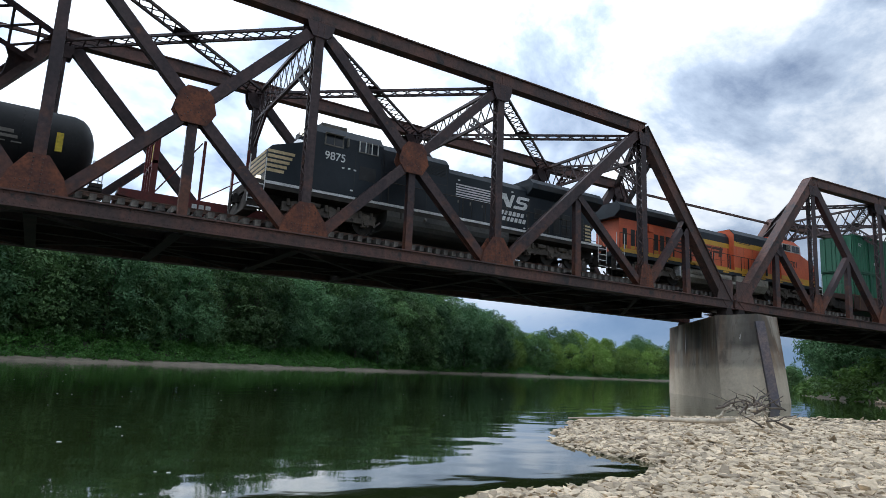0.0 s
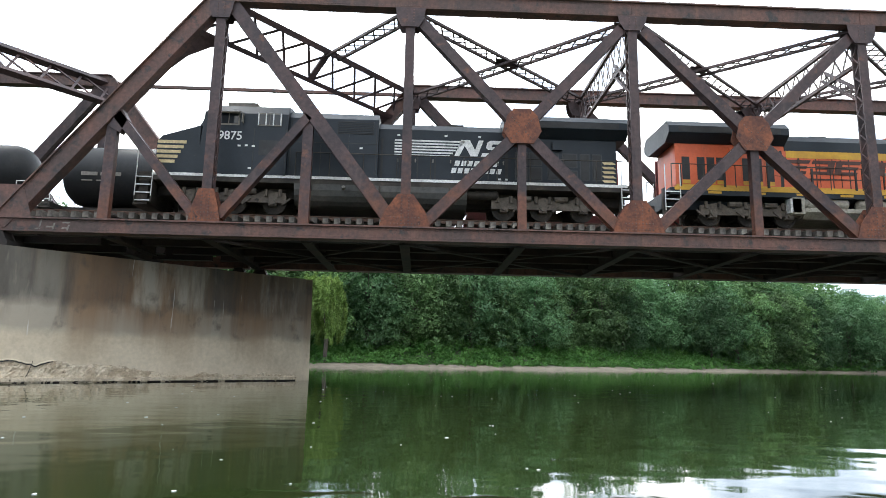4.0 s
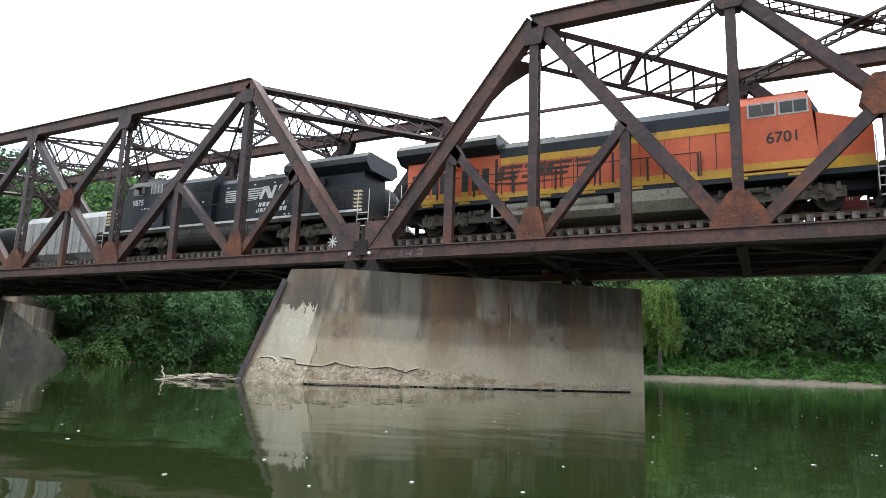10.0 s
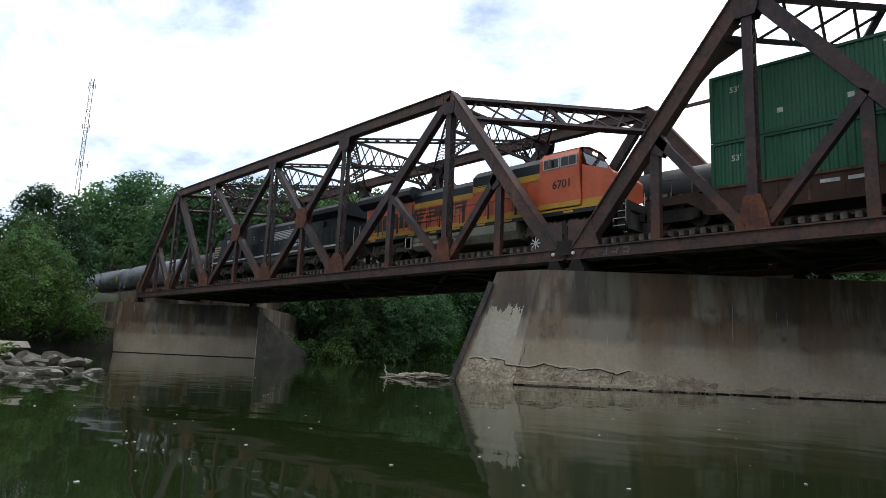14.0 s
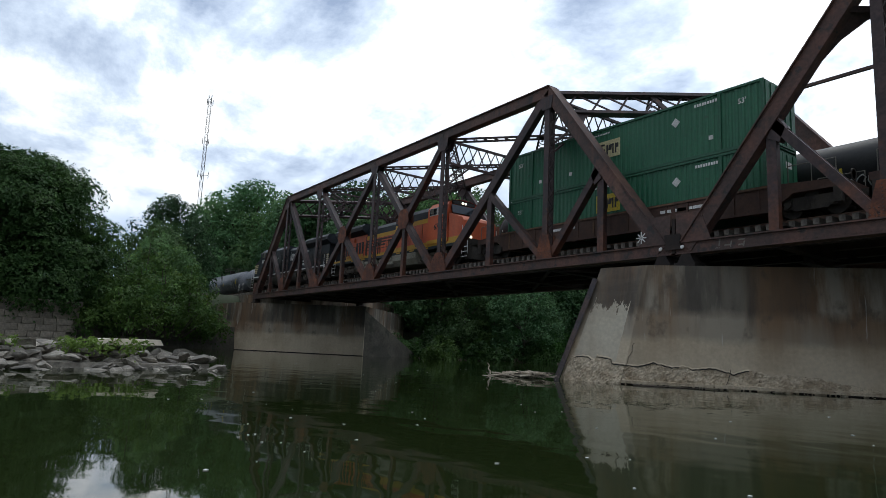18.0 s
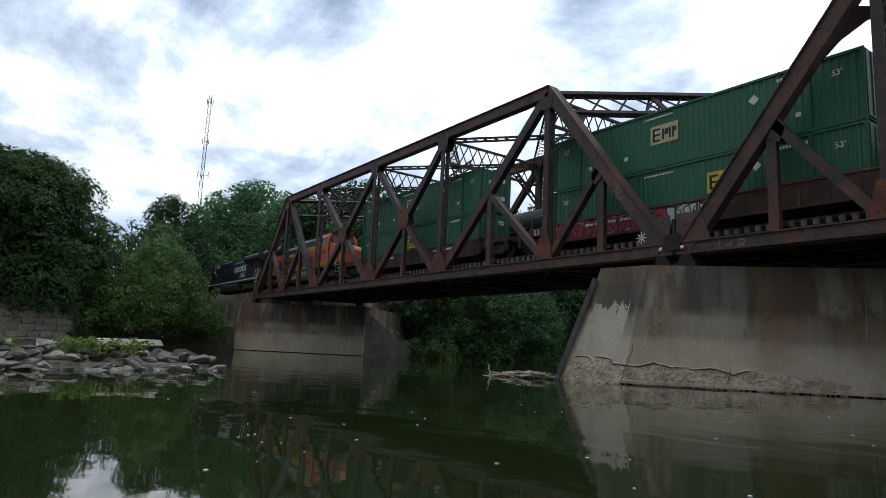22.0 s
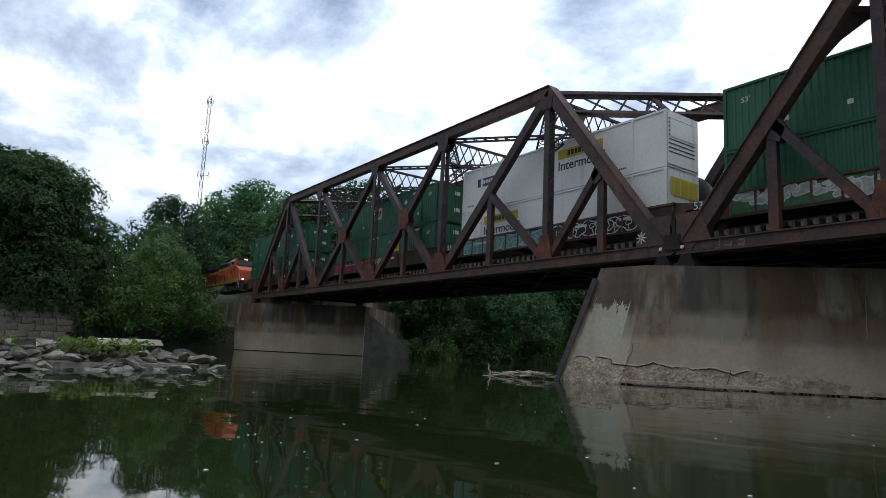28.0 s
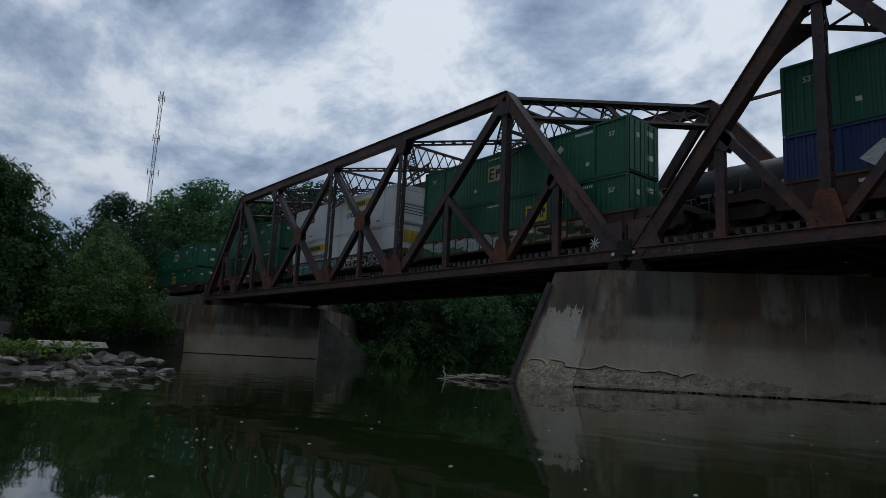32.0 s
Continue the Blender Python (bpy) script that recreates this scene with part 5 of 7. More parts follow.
        for x in (6.6, 7.9, 9.1, 10.3):
            part("seam", Mesh().box(x, x + 0.03, s * 1.35 - 0.008, s * 1.35 + 0.008, 1.6, 3.95), INK, lo)
        part("seam", Mesh().box(6.55, 10.38, s * 1.35 - 0.008, s * 1.35 + 0.008, 3.02, 3.05), INK, lo)
        for x, z, y in ((4.7, 2.72, 1.52), (5.0, 2.7, 1.52), (4.4, 2.7, 1.52), (4.9, 1.75, 1.52), (5.6, 1.75, 1.52), (8.2, 3.2, 1.35), (8.2, 3.0, 1.35), (9.6, 2.8, 1.35), (11.2, 3.56, 1.017), (13.3, 3.58, 1.017), (14.8, 3.58, 1.017), (15.7, 1.72, 1.017), (16.0, 1.72, 1.017)):
            part("notice", Mesh().box(x, x + 0.13, s * y - 0.016, s * y + 0.016, z, z + 0.07), PAINTWHITE, lo, "small white notice")
        part("sun_visor", Mesh().hexa([(3.5, s * 1.5, 4.2), (4.45, s * 1.5, 4.2), (4.45, s * 1.5, 4.24), (3.5, s * 1.5, 4.24), (3.5, s * 1.78, 4.1), (4.45, s * 1.78, 4.1), (4.45, s * 1.78, 4.13), (3.5, s * 1.78, 4.13)]), GREY, lo)
        for i in range(4):
            part("window_bar", Mesh().box(5.2 + i * 0.32, 5.25 + i * 0.32, s * 1.56 - 0.01, s * 1.56 + 0.01, 3.64, 4.16), PAINTWHITE, lo)
        part("roof_cooler", Mesh().box(3.6, 4.9, -0.7, 0.7, 4.7, 4.95), GREY, lo, "grey roof air conditioner")
        writing("9875", 0.52, 4.05, s * 1.532, 3.15, PAINTWHITE, lo, s)
    else:
        m = Mesh()
        bar(m, 5.4, 10.35, 3.26, 3.60, s * 1.372, s)
        bar(m, 10.45, 15.85, 3.10, 3.42, s * 1.027, s)
        part("upper_stripe", m, YELLOW, lo, "yellow upper stripe")
        m = Mesh()
        bar(m, 2.75, 5.33, 1.58, 1.84, s * 1.53, s)
        bar(m, 0.98, 2.7, 1.58, 1.84, s * 1.43, s)
        bar(m, 5.4, 10.35, 1.58, 1.80, s * 1.36, s)
        bar(m, 10.5, 21.0, 1.58, 1.78, s * 1.027, s)
        part("lower_stripe", m, YELLOW, lo, "yellow lower stripe")
        m = Mesh()
        x = 15.4
        for k in range(4):  # four broad slanting dark slabs over a long swoosh
            a = 11.2 + k * 1.2
            flat(m, [(a, 2.86), (a + 1.08, 2.86), (a + 1.0, 3.02), (a - 0.1, 3.02)], s * 1.03, s)
            flat(m, [(a + 0.14, 2.62), (a + 0.92, 2.62), (a + 0.86, 2.76), (a + 0.08, 2.76)], s * 1.03, s)
            if k:
                flat(m, [(a + 0.2, 2.38), (a + 1.22, 2.38), (a + 1.14, 2.52), (a + 0.14, 2.52)], s * 1.03, s)
            u = a + (0.84 if k % 2 else 0.0)
            flat(m, [(u + 0.12, 2.39), (u + 0.42, 2.39), (u + 0.26, 3.01), (u - 0.06, 3.01)], s * 1.033, s)
        flat(m, [(10.7, 2.20), (15.2, 2.10), (16.6, 2.30), (15.2, 2.20)], s * 1.03, s)
        part("emblem", m, EMBLEM, lo, "dark brown painted railway emblem")
        # a lower tank under the reservoirs, dashes on the sill, seams and rail posts
        part("lower_tank", Mesh().prism([(-1.45, 0.78), (-1.45, 0.6), (-1.15, 0.35), (1.15, 0.35), (1.45, 0.6), (1.45, 0.78)], 10.4, 15.4, "x"), BEIGE, lo, "dusty beige lower tank")
        part("end_box", Mesh().box(15.45, 16.0, s * 0.9, s * 1.5, 0.5, 1.2), BEIGE, lo)
        for i in range(9):
            x = 3.2 + i * 2.0
            part("sill_dash", bar(Mesh(), x, x + 0.6, 1.27, 1.37, s * 1.505, s), YELLOW, lo, "short yellow dash")
        for x in (6.3, 7.3, 8.3, 9.3, 11.3, 12.3, 13.3, 14.3, 15.3):
            y = 1.36 if x < 10.4 else 1.03
            part("seam", Mesh().box(x, x + 0.028, s * y - 0.004, s * y + 0.006, 1.82, 3.24 if x < 10.4 else 3.08), INK, lo)
        for i in range(8):
            x = 7.0 + i * 2.0
            part("rail_post", Mesh().box(x - 0.04, x + 0.04, s * 1.45, s * 1.5, 1.5, 2.5), INK, lo)
        writing("6701", 0.6, 3.9, s * 1.532, 2.75, INK, lo, s)
        for x0, x1 in ((7.0, 7.9), (8.1, 8.5), (9.2, 10.1)):
            part("hood_door", Mesh().box(x0, x1, s * 1.355 - 0.008, s * 1.355 + 0.01, 1.95, 3.4), ORANGE, lo)
    # trim the whole to its length
    for o in lo.children_recursive:
        if o.name.startswith("wheelset"):
            o.location.x *= trim
        else:
            o.data.transform(Matrix.Diagonal((trim, 1, 1, 1)))
    for i, (w, x, r) in enumerate(WHEELS):
        if w.parent == lo:
            WHEELS[i] = (w, x * trim, r)
    return lo


def container(label, paint, rails, near=-1, logo=None, ribs_end=False, length=16.15, height=2.9, depth=0.035):
    """A 53 ft box: corrugated sides, flat lifting panels, rails, posts, door end."""
    c = thing("shipping_container", label, "container", "containers")
    L, H, W = length, height, 1.29
    for s in (-1, 1):
        m = Mesh()
        prof, x = [(0.12, 0.0)], 0.12
        for a, b in ((0.12, 1.9), (2.15, L - 2.15), (L - 1.9, L - 0.12)):
            n = max(1, round((b - a) / 0.29))
            for i in range(n):
                u, d = a + (b - a) * i / n, (b - a) / n
                prof += [(u + 0.02, 0.0), (u + 0.32 * d, 0.0), (u + 0.5 * d, depth), (u + 0.82 * d, depth), (u + d - 0.002, 0.0)]
            prof.append((b, 0.0))
        vs = [(x, s * (W - d), 0.14) for x, d in prof] + [(x, s * (W - d), H - 0.1) for x, d in prof]
        n = len(prof)
        m.add(vs, [(i, i + 1, n + i + 1, n + i) for i in range(n - 1)])
        part("side_panel", m, paint, c)
        part("top_rail", Mesh().box(0, L, s * W - 0.05, s * W + 0.01, H - 0.11, H), rails, c)
        part("bottom_rail", Mesh().box(0, L, s * W - 0.05, s * W + 0.012, 0, 0.15), rails, c)
        for x in (0.0, 1.95, L - 2.1, L - 0.14):
            part("post", Mesh().box(x, x + 0.14, s * W - 0.06, s * W + 0.012, 0.15, H - 0.11), rails, c)
    part("roof", Mesh().box(0.02, L - 0.02, -W + 0.02, W - 0.02, H - 0.05, H - 0.02), paint, c)
    part("floor", Mesh().box(0.02, L - 0.02, -W + 0.02, W - 0.02, 0.05, 0.12), rails, c)
    for x, sx in ((0.0, -1), (L, 1)):
        if ribs_end:
            e = part("end_panel", Mesh().box(x - 0.03, x + 0.03, -W + 0.05, W - 0.05, 0.15, H - 0.1), paint, c)
            for i in range(9):
                part("rib", Mesh().box(x + sx * 0.02, x + sx * 0.055, -W + 0.1, W - 0.35, 0.75 + i * 0.21, 0.8 + i * 0.21), NAVY if sx > 0 else paint, e)
        else:
            for s in (-1, 1):
                d = part("door", Mesh().box(x - 0.03, x + 0.03, min(s * 0.02, s * (W - 0.05)), max(s * 0.02, s * (W - 0.05)), 0.14, H - 0.1), paint, c)
                for k in (0.35, 0.85):
                    part("lock_rod", Mesh().tube((x + sx * 0.05, s * k, 0.2), (x + sx * 0.05, s * k, H - 0.15), 0.022, 6), rails, d)
    y, s = near * (W + 0.0), near
    if logo:
        logo(c, L, H, y, s)
    return c


def marks(c, L, H, y, s, mid=None, word=True):
    """White '53' marks, diamond placards and small unreadable legends on the side."""
    for x in (1.0, L - 1.0):
        writing("53'", 0.34, x, y, H - 0.75, PAINTWHITE, c, s)
    m = Mesh()
    x = L - 4.3
    flat(m, [(x, 1.78), (x + 0.24, 2.02), (x, 2.26), (x - 0.24, 2.02)], y, s)
    part("placard", m, PAINTWHITE, c)
    m = Mesh()
    rng = random.Random(int(L * 100) + (7 if mid else 3))
    for i in range(9):
        bar(m, L - 3.3 + i * 0.13, L - 3.3 + i * 0.13 + 0.09, H - 0.42, H - 0.28, y, s)
    for i in range(10):
        bar(m, 6.2 + i * 0.17, 6.2 + i * 0.17 + 0.13, H - 0.36, H - 0.28, y, s)
    for x in (2.6, 5.0, L - 2.6):
        bar(m, x, x + 0.22, 0.75, 0.95, y, s)
    part("legend_bars", m, PAINTWHITE, c)
    # marks on the end wall
    for ya, yb, za, zb in ((0.25, 0.75, H - 0.75, H - 0.47), (0.25, 0.75, 0.9, 1.18), (-0.7, -0.45, H - 1.0, H - 0.75)):
        part("end_mark", Mesh().box(L + 0.032, L + 0.04, ya, yb, za, zb), PAINTWHITE, c)


def green_logo(panel, at):
    def draw(c, L, H, y, s):
        marks(c, L, H, y, s, panel)
        p = part("sign_panel", Mesh().box(at, at + 1.55, min(y, y + s * 0.012), max(y, y + s * 0.012), 1.2, 2.15), CREAM if panel == "cream" else LOGOYELLOW, c, "yellow sign panel")
        m, yy = Mesh(), y + s * 0.012
        for z in (1.34, 1.62, 1.90):
            bar(m, at + 0.12, at + 0.55, z, z + 0.1, yy, s)
        bar(m, at + 0.12, at + 0.24, 1.34, 2.0, yy, s)
        bar(m, at + 0.66, at + 0.78, 1.38, 1.92, yy, s)
        bar(m, at + 0.78, at + 1.0, 1.6, 1.9, yy, s, 0.05)
        bar(m, at + 1.05, at + 1.15, 1.38, 1.92, yy, s)
        bar(m, at + 1.22, at + 1.32, 1.38, 1.92, yy, s)
        bar(m, at + 1.32, at + 1.45, 1.66, 1.9, yy, s)
        part("sign_shapes", m, INK, p)
    return draw


def white_logo(upper):
    def draw(c, L, H, y, s):
        m = Mesh()
        for x in (0.6, 2.6, L - 3.0):
            for i in range(5):
                bar(m, x + i * 0.12, x + i * 0.12 + 0.08, 0.35, 0.45, y, s)
        part("legend_bars", m, NAVY, c)
        if upper:
            p = part("sign_panel", Mesh().box(1.55, 3.4, min(y, y + s * 0.012), max(y, y + s * 0.012), 1.55, 2.1), NAVY, c, "navy sign panel")
            for i in range(5):
                part("sign_shape", bar(Mesh(), 1.85 + i * 0.27, 2.05 + i * 0.27, 1.72, 1.96, y + s * 0.012, s), PAINTWHITE, p)
        x = 8.9 if upper else 2.3
        p = part("sign_panel", Mesh().box(x, x + 3.3, min(y, y + s * 0.012), max(y, y + s * 0.012), 1.85, 2.4), LOGOYELLOW, c, "yellow sign panel")
        for i in range(7):
            part("sign_shape", bar(Mesh(), x + 0.75 + i * 0.27, x + 0.95 + i * 0.27, 1.98, 2.28, y + s * 0.012, s), INK, p)
        writing("Intermodal", 0.75, x + 1.75, y, 1.42, INK, c, s, 3.4)
        part("end_sign", Mesh().box(L + 0.06, L + 0.068, -1.1, 1.1, 1.55, 2.45), LOGOYELLOW if not upper else WHITE, c)
    return draw


def blob(rng, cx, cz, w, h, n=18, rough=0.16):
    """A smooth, swollen closed outline."""
    ph = [rng.uniform(0, 6.28) for _ in range(3)]
    am = [rng.uniform(0.5, 1) * rough for _ in range(3)]
    out = []
    for q in range(n):
        a = q * 2 * math.pi / n
        r = 1 + am[0] * math.sin(2 * a + ph[0]) + am[1] * math.sin(3 * a + ph[1]) + am[2] * 0.7 * math.sin(5 * a + ph[2])
        c, sn = math.cos(a), math.sin(a)
        k = 1 / max(abs(c), abs(sn)) ** 0.55   # nearer to a block than to a circle
        out.append((cx + 0.5 * w * r * k * c, cz + 0.5 * h * r * k * sn))
    return out


def graffiti(parent, seed, x0, x1, z0, z1, y, paints, side=-1, style="letters"):
    """Sprayed paint: a ragged ground colour, then swollen letters, each with its fill and its outline."""
    rng = random.Random(seed)
    ground, fill, line = paints[0], paints[1], paints[-1]
    keep = lambda p: (min(max(p[0], x0), x1), min(max(p[1], z0), z1))
    m, n = Mesh(), 40
    top = [(x0 + (x1 - x0) * i / n, z1 - (0.06 + 0.10 * noise.noise(Vector((seed, i * 0.45, 0)))) * (z1 - z0)) for i in range(n + 1)]
    bot = [(x0 + (x1 - x0) * i / n, z0 + (0.05 + 0.07 * noise.noise(Vector((seed, i * 0.6, 5)))) * (z1 - z0)) for i in range(n + 1)]
    part("paint_ground", flat(m, bot + top[::-1], y, side, 0.003), ground, parent)
    x, k = x0 + 0.05, 0
    while x < x1 - 0.5:
        k += 1
        w = rng.uniform(0.55, 0.8) if style == "bubbles" else rng.uniform(0.85, 1.35)
        h = (z1 - z0) * rng.uniform(0.8, 0.98)
        cz = (z0 + z1) / 2 + rng.uniform(-0.05, 0.05)
        if style != "letters":
            h *= rng.uniform(0.35, 0.75)
            cz = rng.uniform(z0 + h * 0.4, z1 - h * 0.4)
        pts = [keep(p) for p in blob(rng, x + w / 2, cz, w, h, rough=0.2 if style == "letters" else 0.3)]
        paint = fill if style != "camouflage" else paints[1 + k % (len(paints) - 1)]
        depth = 0.006 + 0.0015 * (k % 4)
        a = part("graffiti", flat(Mesh(), pts, y, side, depth), paint, parent)
        if style != "camouflage":
            m, yy = Mesh(), y + side * (depth + 0.002)
            for p, q in zip(pts, pts[1:] + pts[:1]):
                m.beam((p[0], yy, p[1]), (q[0], yy, q[1]), 0.055, 0.003, (0, 1, 0))
            if style == "letters":   # an inner counter and a slash, as letters have
                c = (x + w * rng.uniform(0.4, 0.6), cz + rng.uniform(-0.1, 0.2) * h)
                inner = blob(rng, c[0], c[1], w * 0.26, h * 0.3, 10, 0.25)
                for p, q in zip(inner, inner[1:] + inner[:1]):
                    m.beam((p[0], yy, p[1]), (q[0], yy, q[1]), 0.05, 0.003, (0, 1, 0))
                f = c[0] + rng.uniform(-0.15, 0.15)
                m.beam((f, yy, z0 + 0.05), (c[0], yy, c[1] - h * 0.16), 0.05, 0.003, (0, 1, 0))
            part("outline", m, line, a)
        x += w * (rng.uniform(0.72, 0.92) if style == "letters" else rng.uniform(0.5, 0.8))


def well_unit(label, lead, tail, art=None, number=False, paint=None):
    """A well car around a 53 ft container whose front lower corner is at x = 0. lead, tail: 'end' or 'joint'."""
    paint = paint or WELLBROWN
    w = thing("well_car", label, "well car", "well cars")
    L = 16.15
    for s in (-1, 1):
        y = s * 1.42
        m = Mesh().box(-0.35, L + 0.35, y - 0.03, y + 0.03, 0.35, 1.3)
        part("side_sill", m, paint, w)
        part("top_chord", Mesh().box(-0.5, L + 0.5, y - 0.08, y + 0.08, 1.3, 1.42), paint, w)
        part("bottom_chord", Mesh().box(-0.2, L + 0.2, y - 0.1, y + 0.09, 0.27, 0.37), paint, w)
        for i in range(15):
            x = 0.3 + i * (L - 0.6) / 14
            part("stake", Mesh().box(x - 0.05, x + 0.05, y + s * 0.03 - 0.03, y + s * 0.03 + 0.04, 0.37, 1.3), paint if i % 3 else OCHRE, w)
        m = Mesh().box(-0.4, L + 0.4, y + s * 0.081 - 0.004, y + s * 0.081 + 0.004, 1.33, 1.40)
        part("worn_edge", m, OCHRE, w)
    for i in range(4):
        x = 0.4 + i * (L - 0.8) / 3
        part("cross_member", Mesh().box(x - 0.2, x + 0.2, -1.4, 1.4, 0.25, 0.38), paint, w)
    for end, x, d in ((lead, -0.35, -1), (tail, L + 0.35, 1)):
        reach = 2.6 if end == "end" else 1.2
        a, b = sorted((x, x + d * reach))
        part("end_platform", Mesh().prism([(x, 0.5), (x + d * 0.7, 0.95), (x + d * reach, 0.95), (x + d * reach, 1.25), (x, 1.42)], -1.35, 1.35, "y"), paint, w)
        if end == "end":
            part("coupler", Mesh().box(min(x + d * reach, x + d * (reach + 0.45)), max(x + d * reach, x + d * (reach + 0.45)), -0.15, 0.15, 0.7, 1.0), SOOT, w)
            for s in (-1, 1):
                m = Mesh()
                for k in (0.5, 1.4, 2.3):
                    m.tube((x + d * k, s * 1.3, 1.25), (x + d * k, s * 1.3, 2.1), 0.02, 5)
                m.tube((x + d * 0.5, s * 1.3, 2.1), (x + d * 2.3, s * 1.3, 2.1), 0.02, 5)
                part("handrail", m, GREY, w)
            part("brake_wheel", Mesh().lathe([(-0.02, 0.26), (0.02, 0.26), (0.02, 0.2), (-0.02, 0.2)], 14, "x", (x + d * 2.2, 0.5, 1.8)), SOOT, w)
            part("sill_step", Mesh().box(min(x + d * 2.2, x + d * 2.5), max(x + d * 2.2, x + d * 2.5), -1.4, -1.2, 0.35, 0.95), SOOT, w)
            truck(w, x + d * 1.25, (-0.85, 0.85), 1.15)
        elif d > 0:
            truck(w, x + d * 1.25, (-0.85, 0.85), 1.15)
    if art:
        art(w)
    if number:
        writing("53", 0.5, -1.3, -1.352, 1.08, PAINTWHITE, w, -1)
    return w


def legends(w, seed):
    rng = random.Random(seed)
    for g in range(3):
        x = rng.uniform(0.5, 14)
        part("legend_bar", bar(Mesh(), x, x + rng.uniform(0.5, 0.8), 0.96, 1.10, -1.465, -1), PAINTWHITE, w)
        part("legend_bar", bar(Mesh(), x + 0.9, x + rng.uniform(1.5, 1.9), 0.96, 1.10, -1.465, -1), PAINTWHITE, w)


def moving(ob, x0, y=0.0, z=0.0, turn=0.0):
    MOVING.append((ob, x0, y, z, turn))
    return ob


moving(loco("black diesel locomotive with white monogram and cream nose stripes", "black", -1, 0.963), 6.3)
moving(loco("orange and yellow diesel locomotive with a black roof running cab last", "orange", 1, 0.95), 49.05, turn=180)

YTOP, WALL = -1.455, -1.46
UNITS = [
    (52.65, "end", "end", "brown rusty well car with worn ochre edges", None, ("g", "cream", 7.0), ("g", "yellow", 7.0), False),
    (75.5, "end", "joint", "brown well car with pink and red graffiti", [(11, 0.4, 7.6, 0.38, 1.29, (GRAF[0], GRAF[1], GRAF[7])), (12, 7.6, 9.3, 0.38, 1.29, (GRAF[2], GRAF[3], INK))], ("g", "cream", 6.6), ("g", "yellow", 9.6), True),
    (94.8, "joint", "joint", "dark brown well car with blue and white graffiti", [(13, 0.5, 8.0, 0.38, 1.29, (GRAF[6], GRAF[2], GRAF[3])), (14, 8.6, 14.5, 0.38, 1.27, (INK, INK, PAINTWHITE))], ("w", True, 0), ("w", False, 0), True),
    (113.9, "joint", "end", "well car with pale green and camouflage graffiti", [(15, 0.3, 7.5, 0.38, 1.29, (GRAF[8], GRAF[3], PAINTWHITE), "bubbles"), (16, 7.8, 14.5, 0.38, 1.3, (GRAF[4], GRAF[5], INK, GRAF[4], GRAF[5]), "camouflage")], ("g", "cream", 6.2), ("g", "yellow", 9.4), True),
    (137.2, "end", "end", "dark brown well car carrying a blue lower container", None, ("g", "cream", 8.0), ("b", None, 0), False)]
for k, (x0, lead, tail, lab, art, up, low, num) in enumerate(UNITS):
    def paint_it(w, art=art, k=k):
        legends(w, k)
        for a in art or ():
            graffiti(w, *a[:5], WALL, a[5], -1, *a[6:])
    moving(well_unit(lab, lead, tail, paint_it, num), x0)
    for (kind, a, b), z in ((low, 0.40), (up, 3.33)):
        if kind == "g":
            c = container("dark green corrugated container with white marks and yellow sign", GREEN, DKGREEN, -1, green_logo(a, b))
        elif kind == "w":
            c = container("white 53 foot container with yellow and navy signs", WHITE, WHITE, -1, white_logo(a), ribs_end=a, depth=0.008)
        else:
            def blue_logo(c, L, H, y, s):
                m = Mesh()
                flat(m, [(3.4, 0.9), (4.2, 1.5), (3.4, 2.1), (2.6, 1.5)], y, s)
                flat(m, [(4.6, 0.9), (5.4, 1.5), (4.6, 2.1), (4.3, 1.5)], y, s)
                part("emblem", m, PAINTWHITE, c, "white diamond emblem")
                part("red_corner", Mesh().box(0.0, 0.16, y - 0.02, y - 0.012, 0.1, 2.6), REDPAINT, c)
            c = container("blue corrugated container with a white diamond emblem", BLUE, BLUE, -1, blue_logo)
        moving(c, x0, 0.0, z)

# ---- the standing train on the far track ----


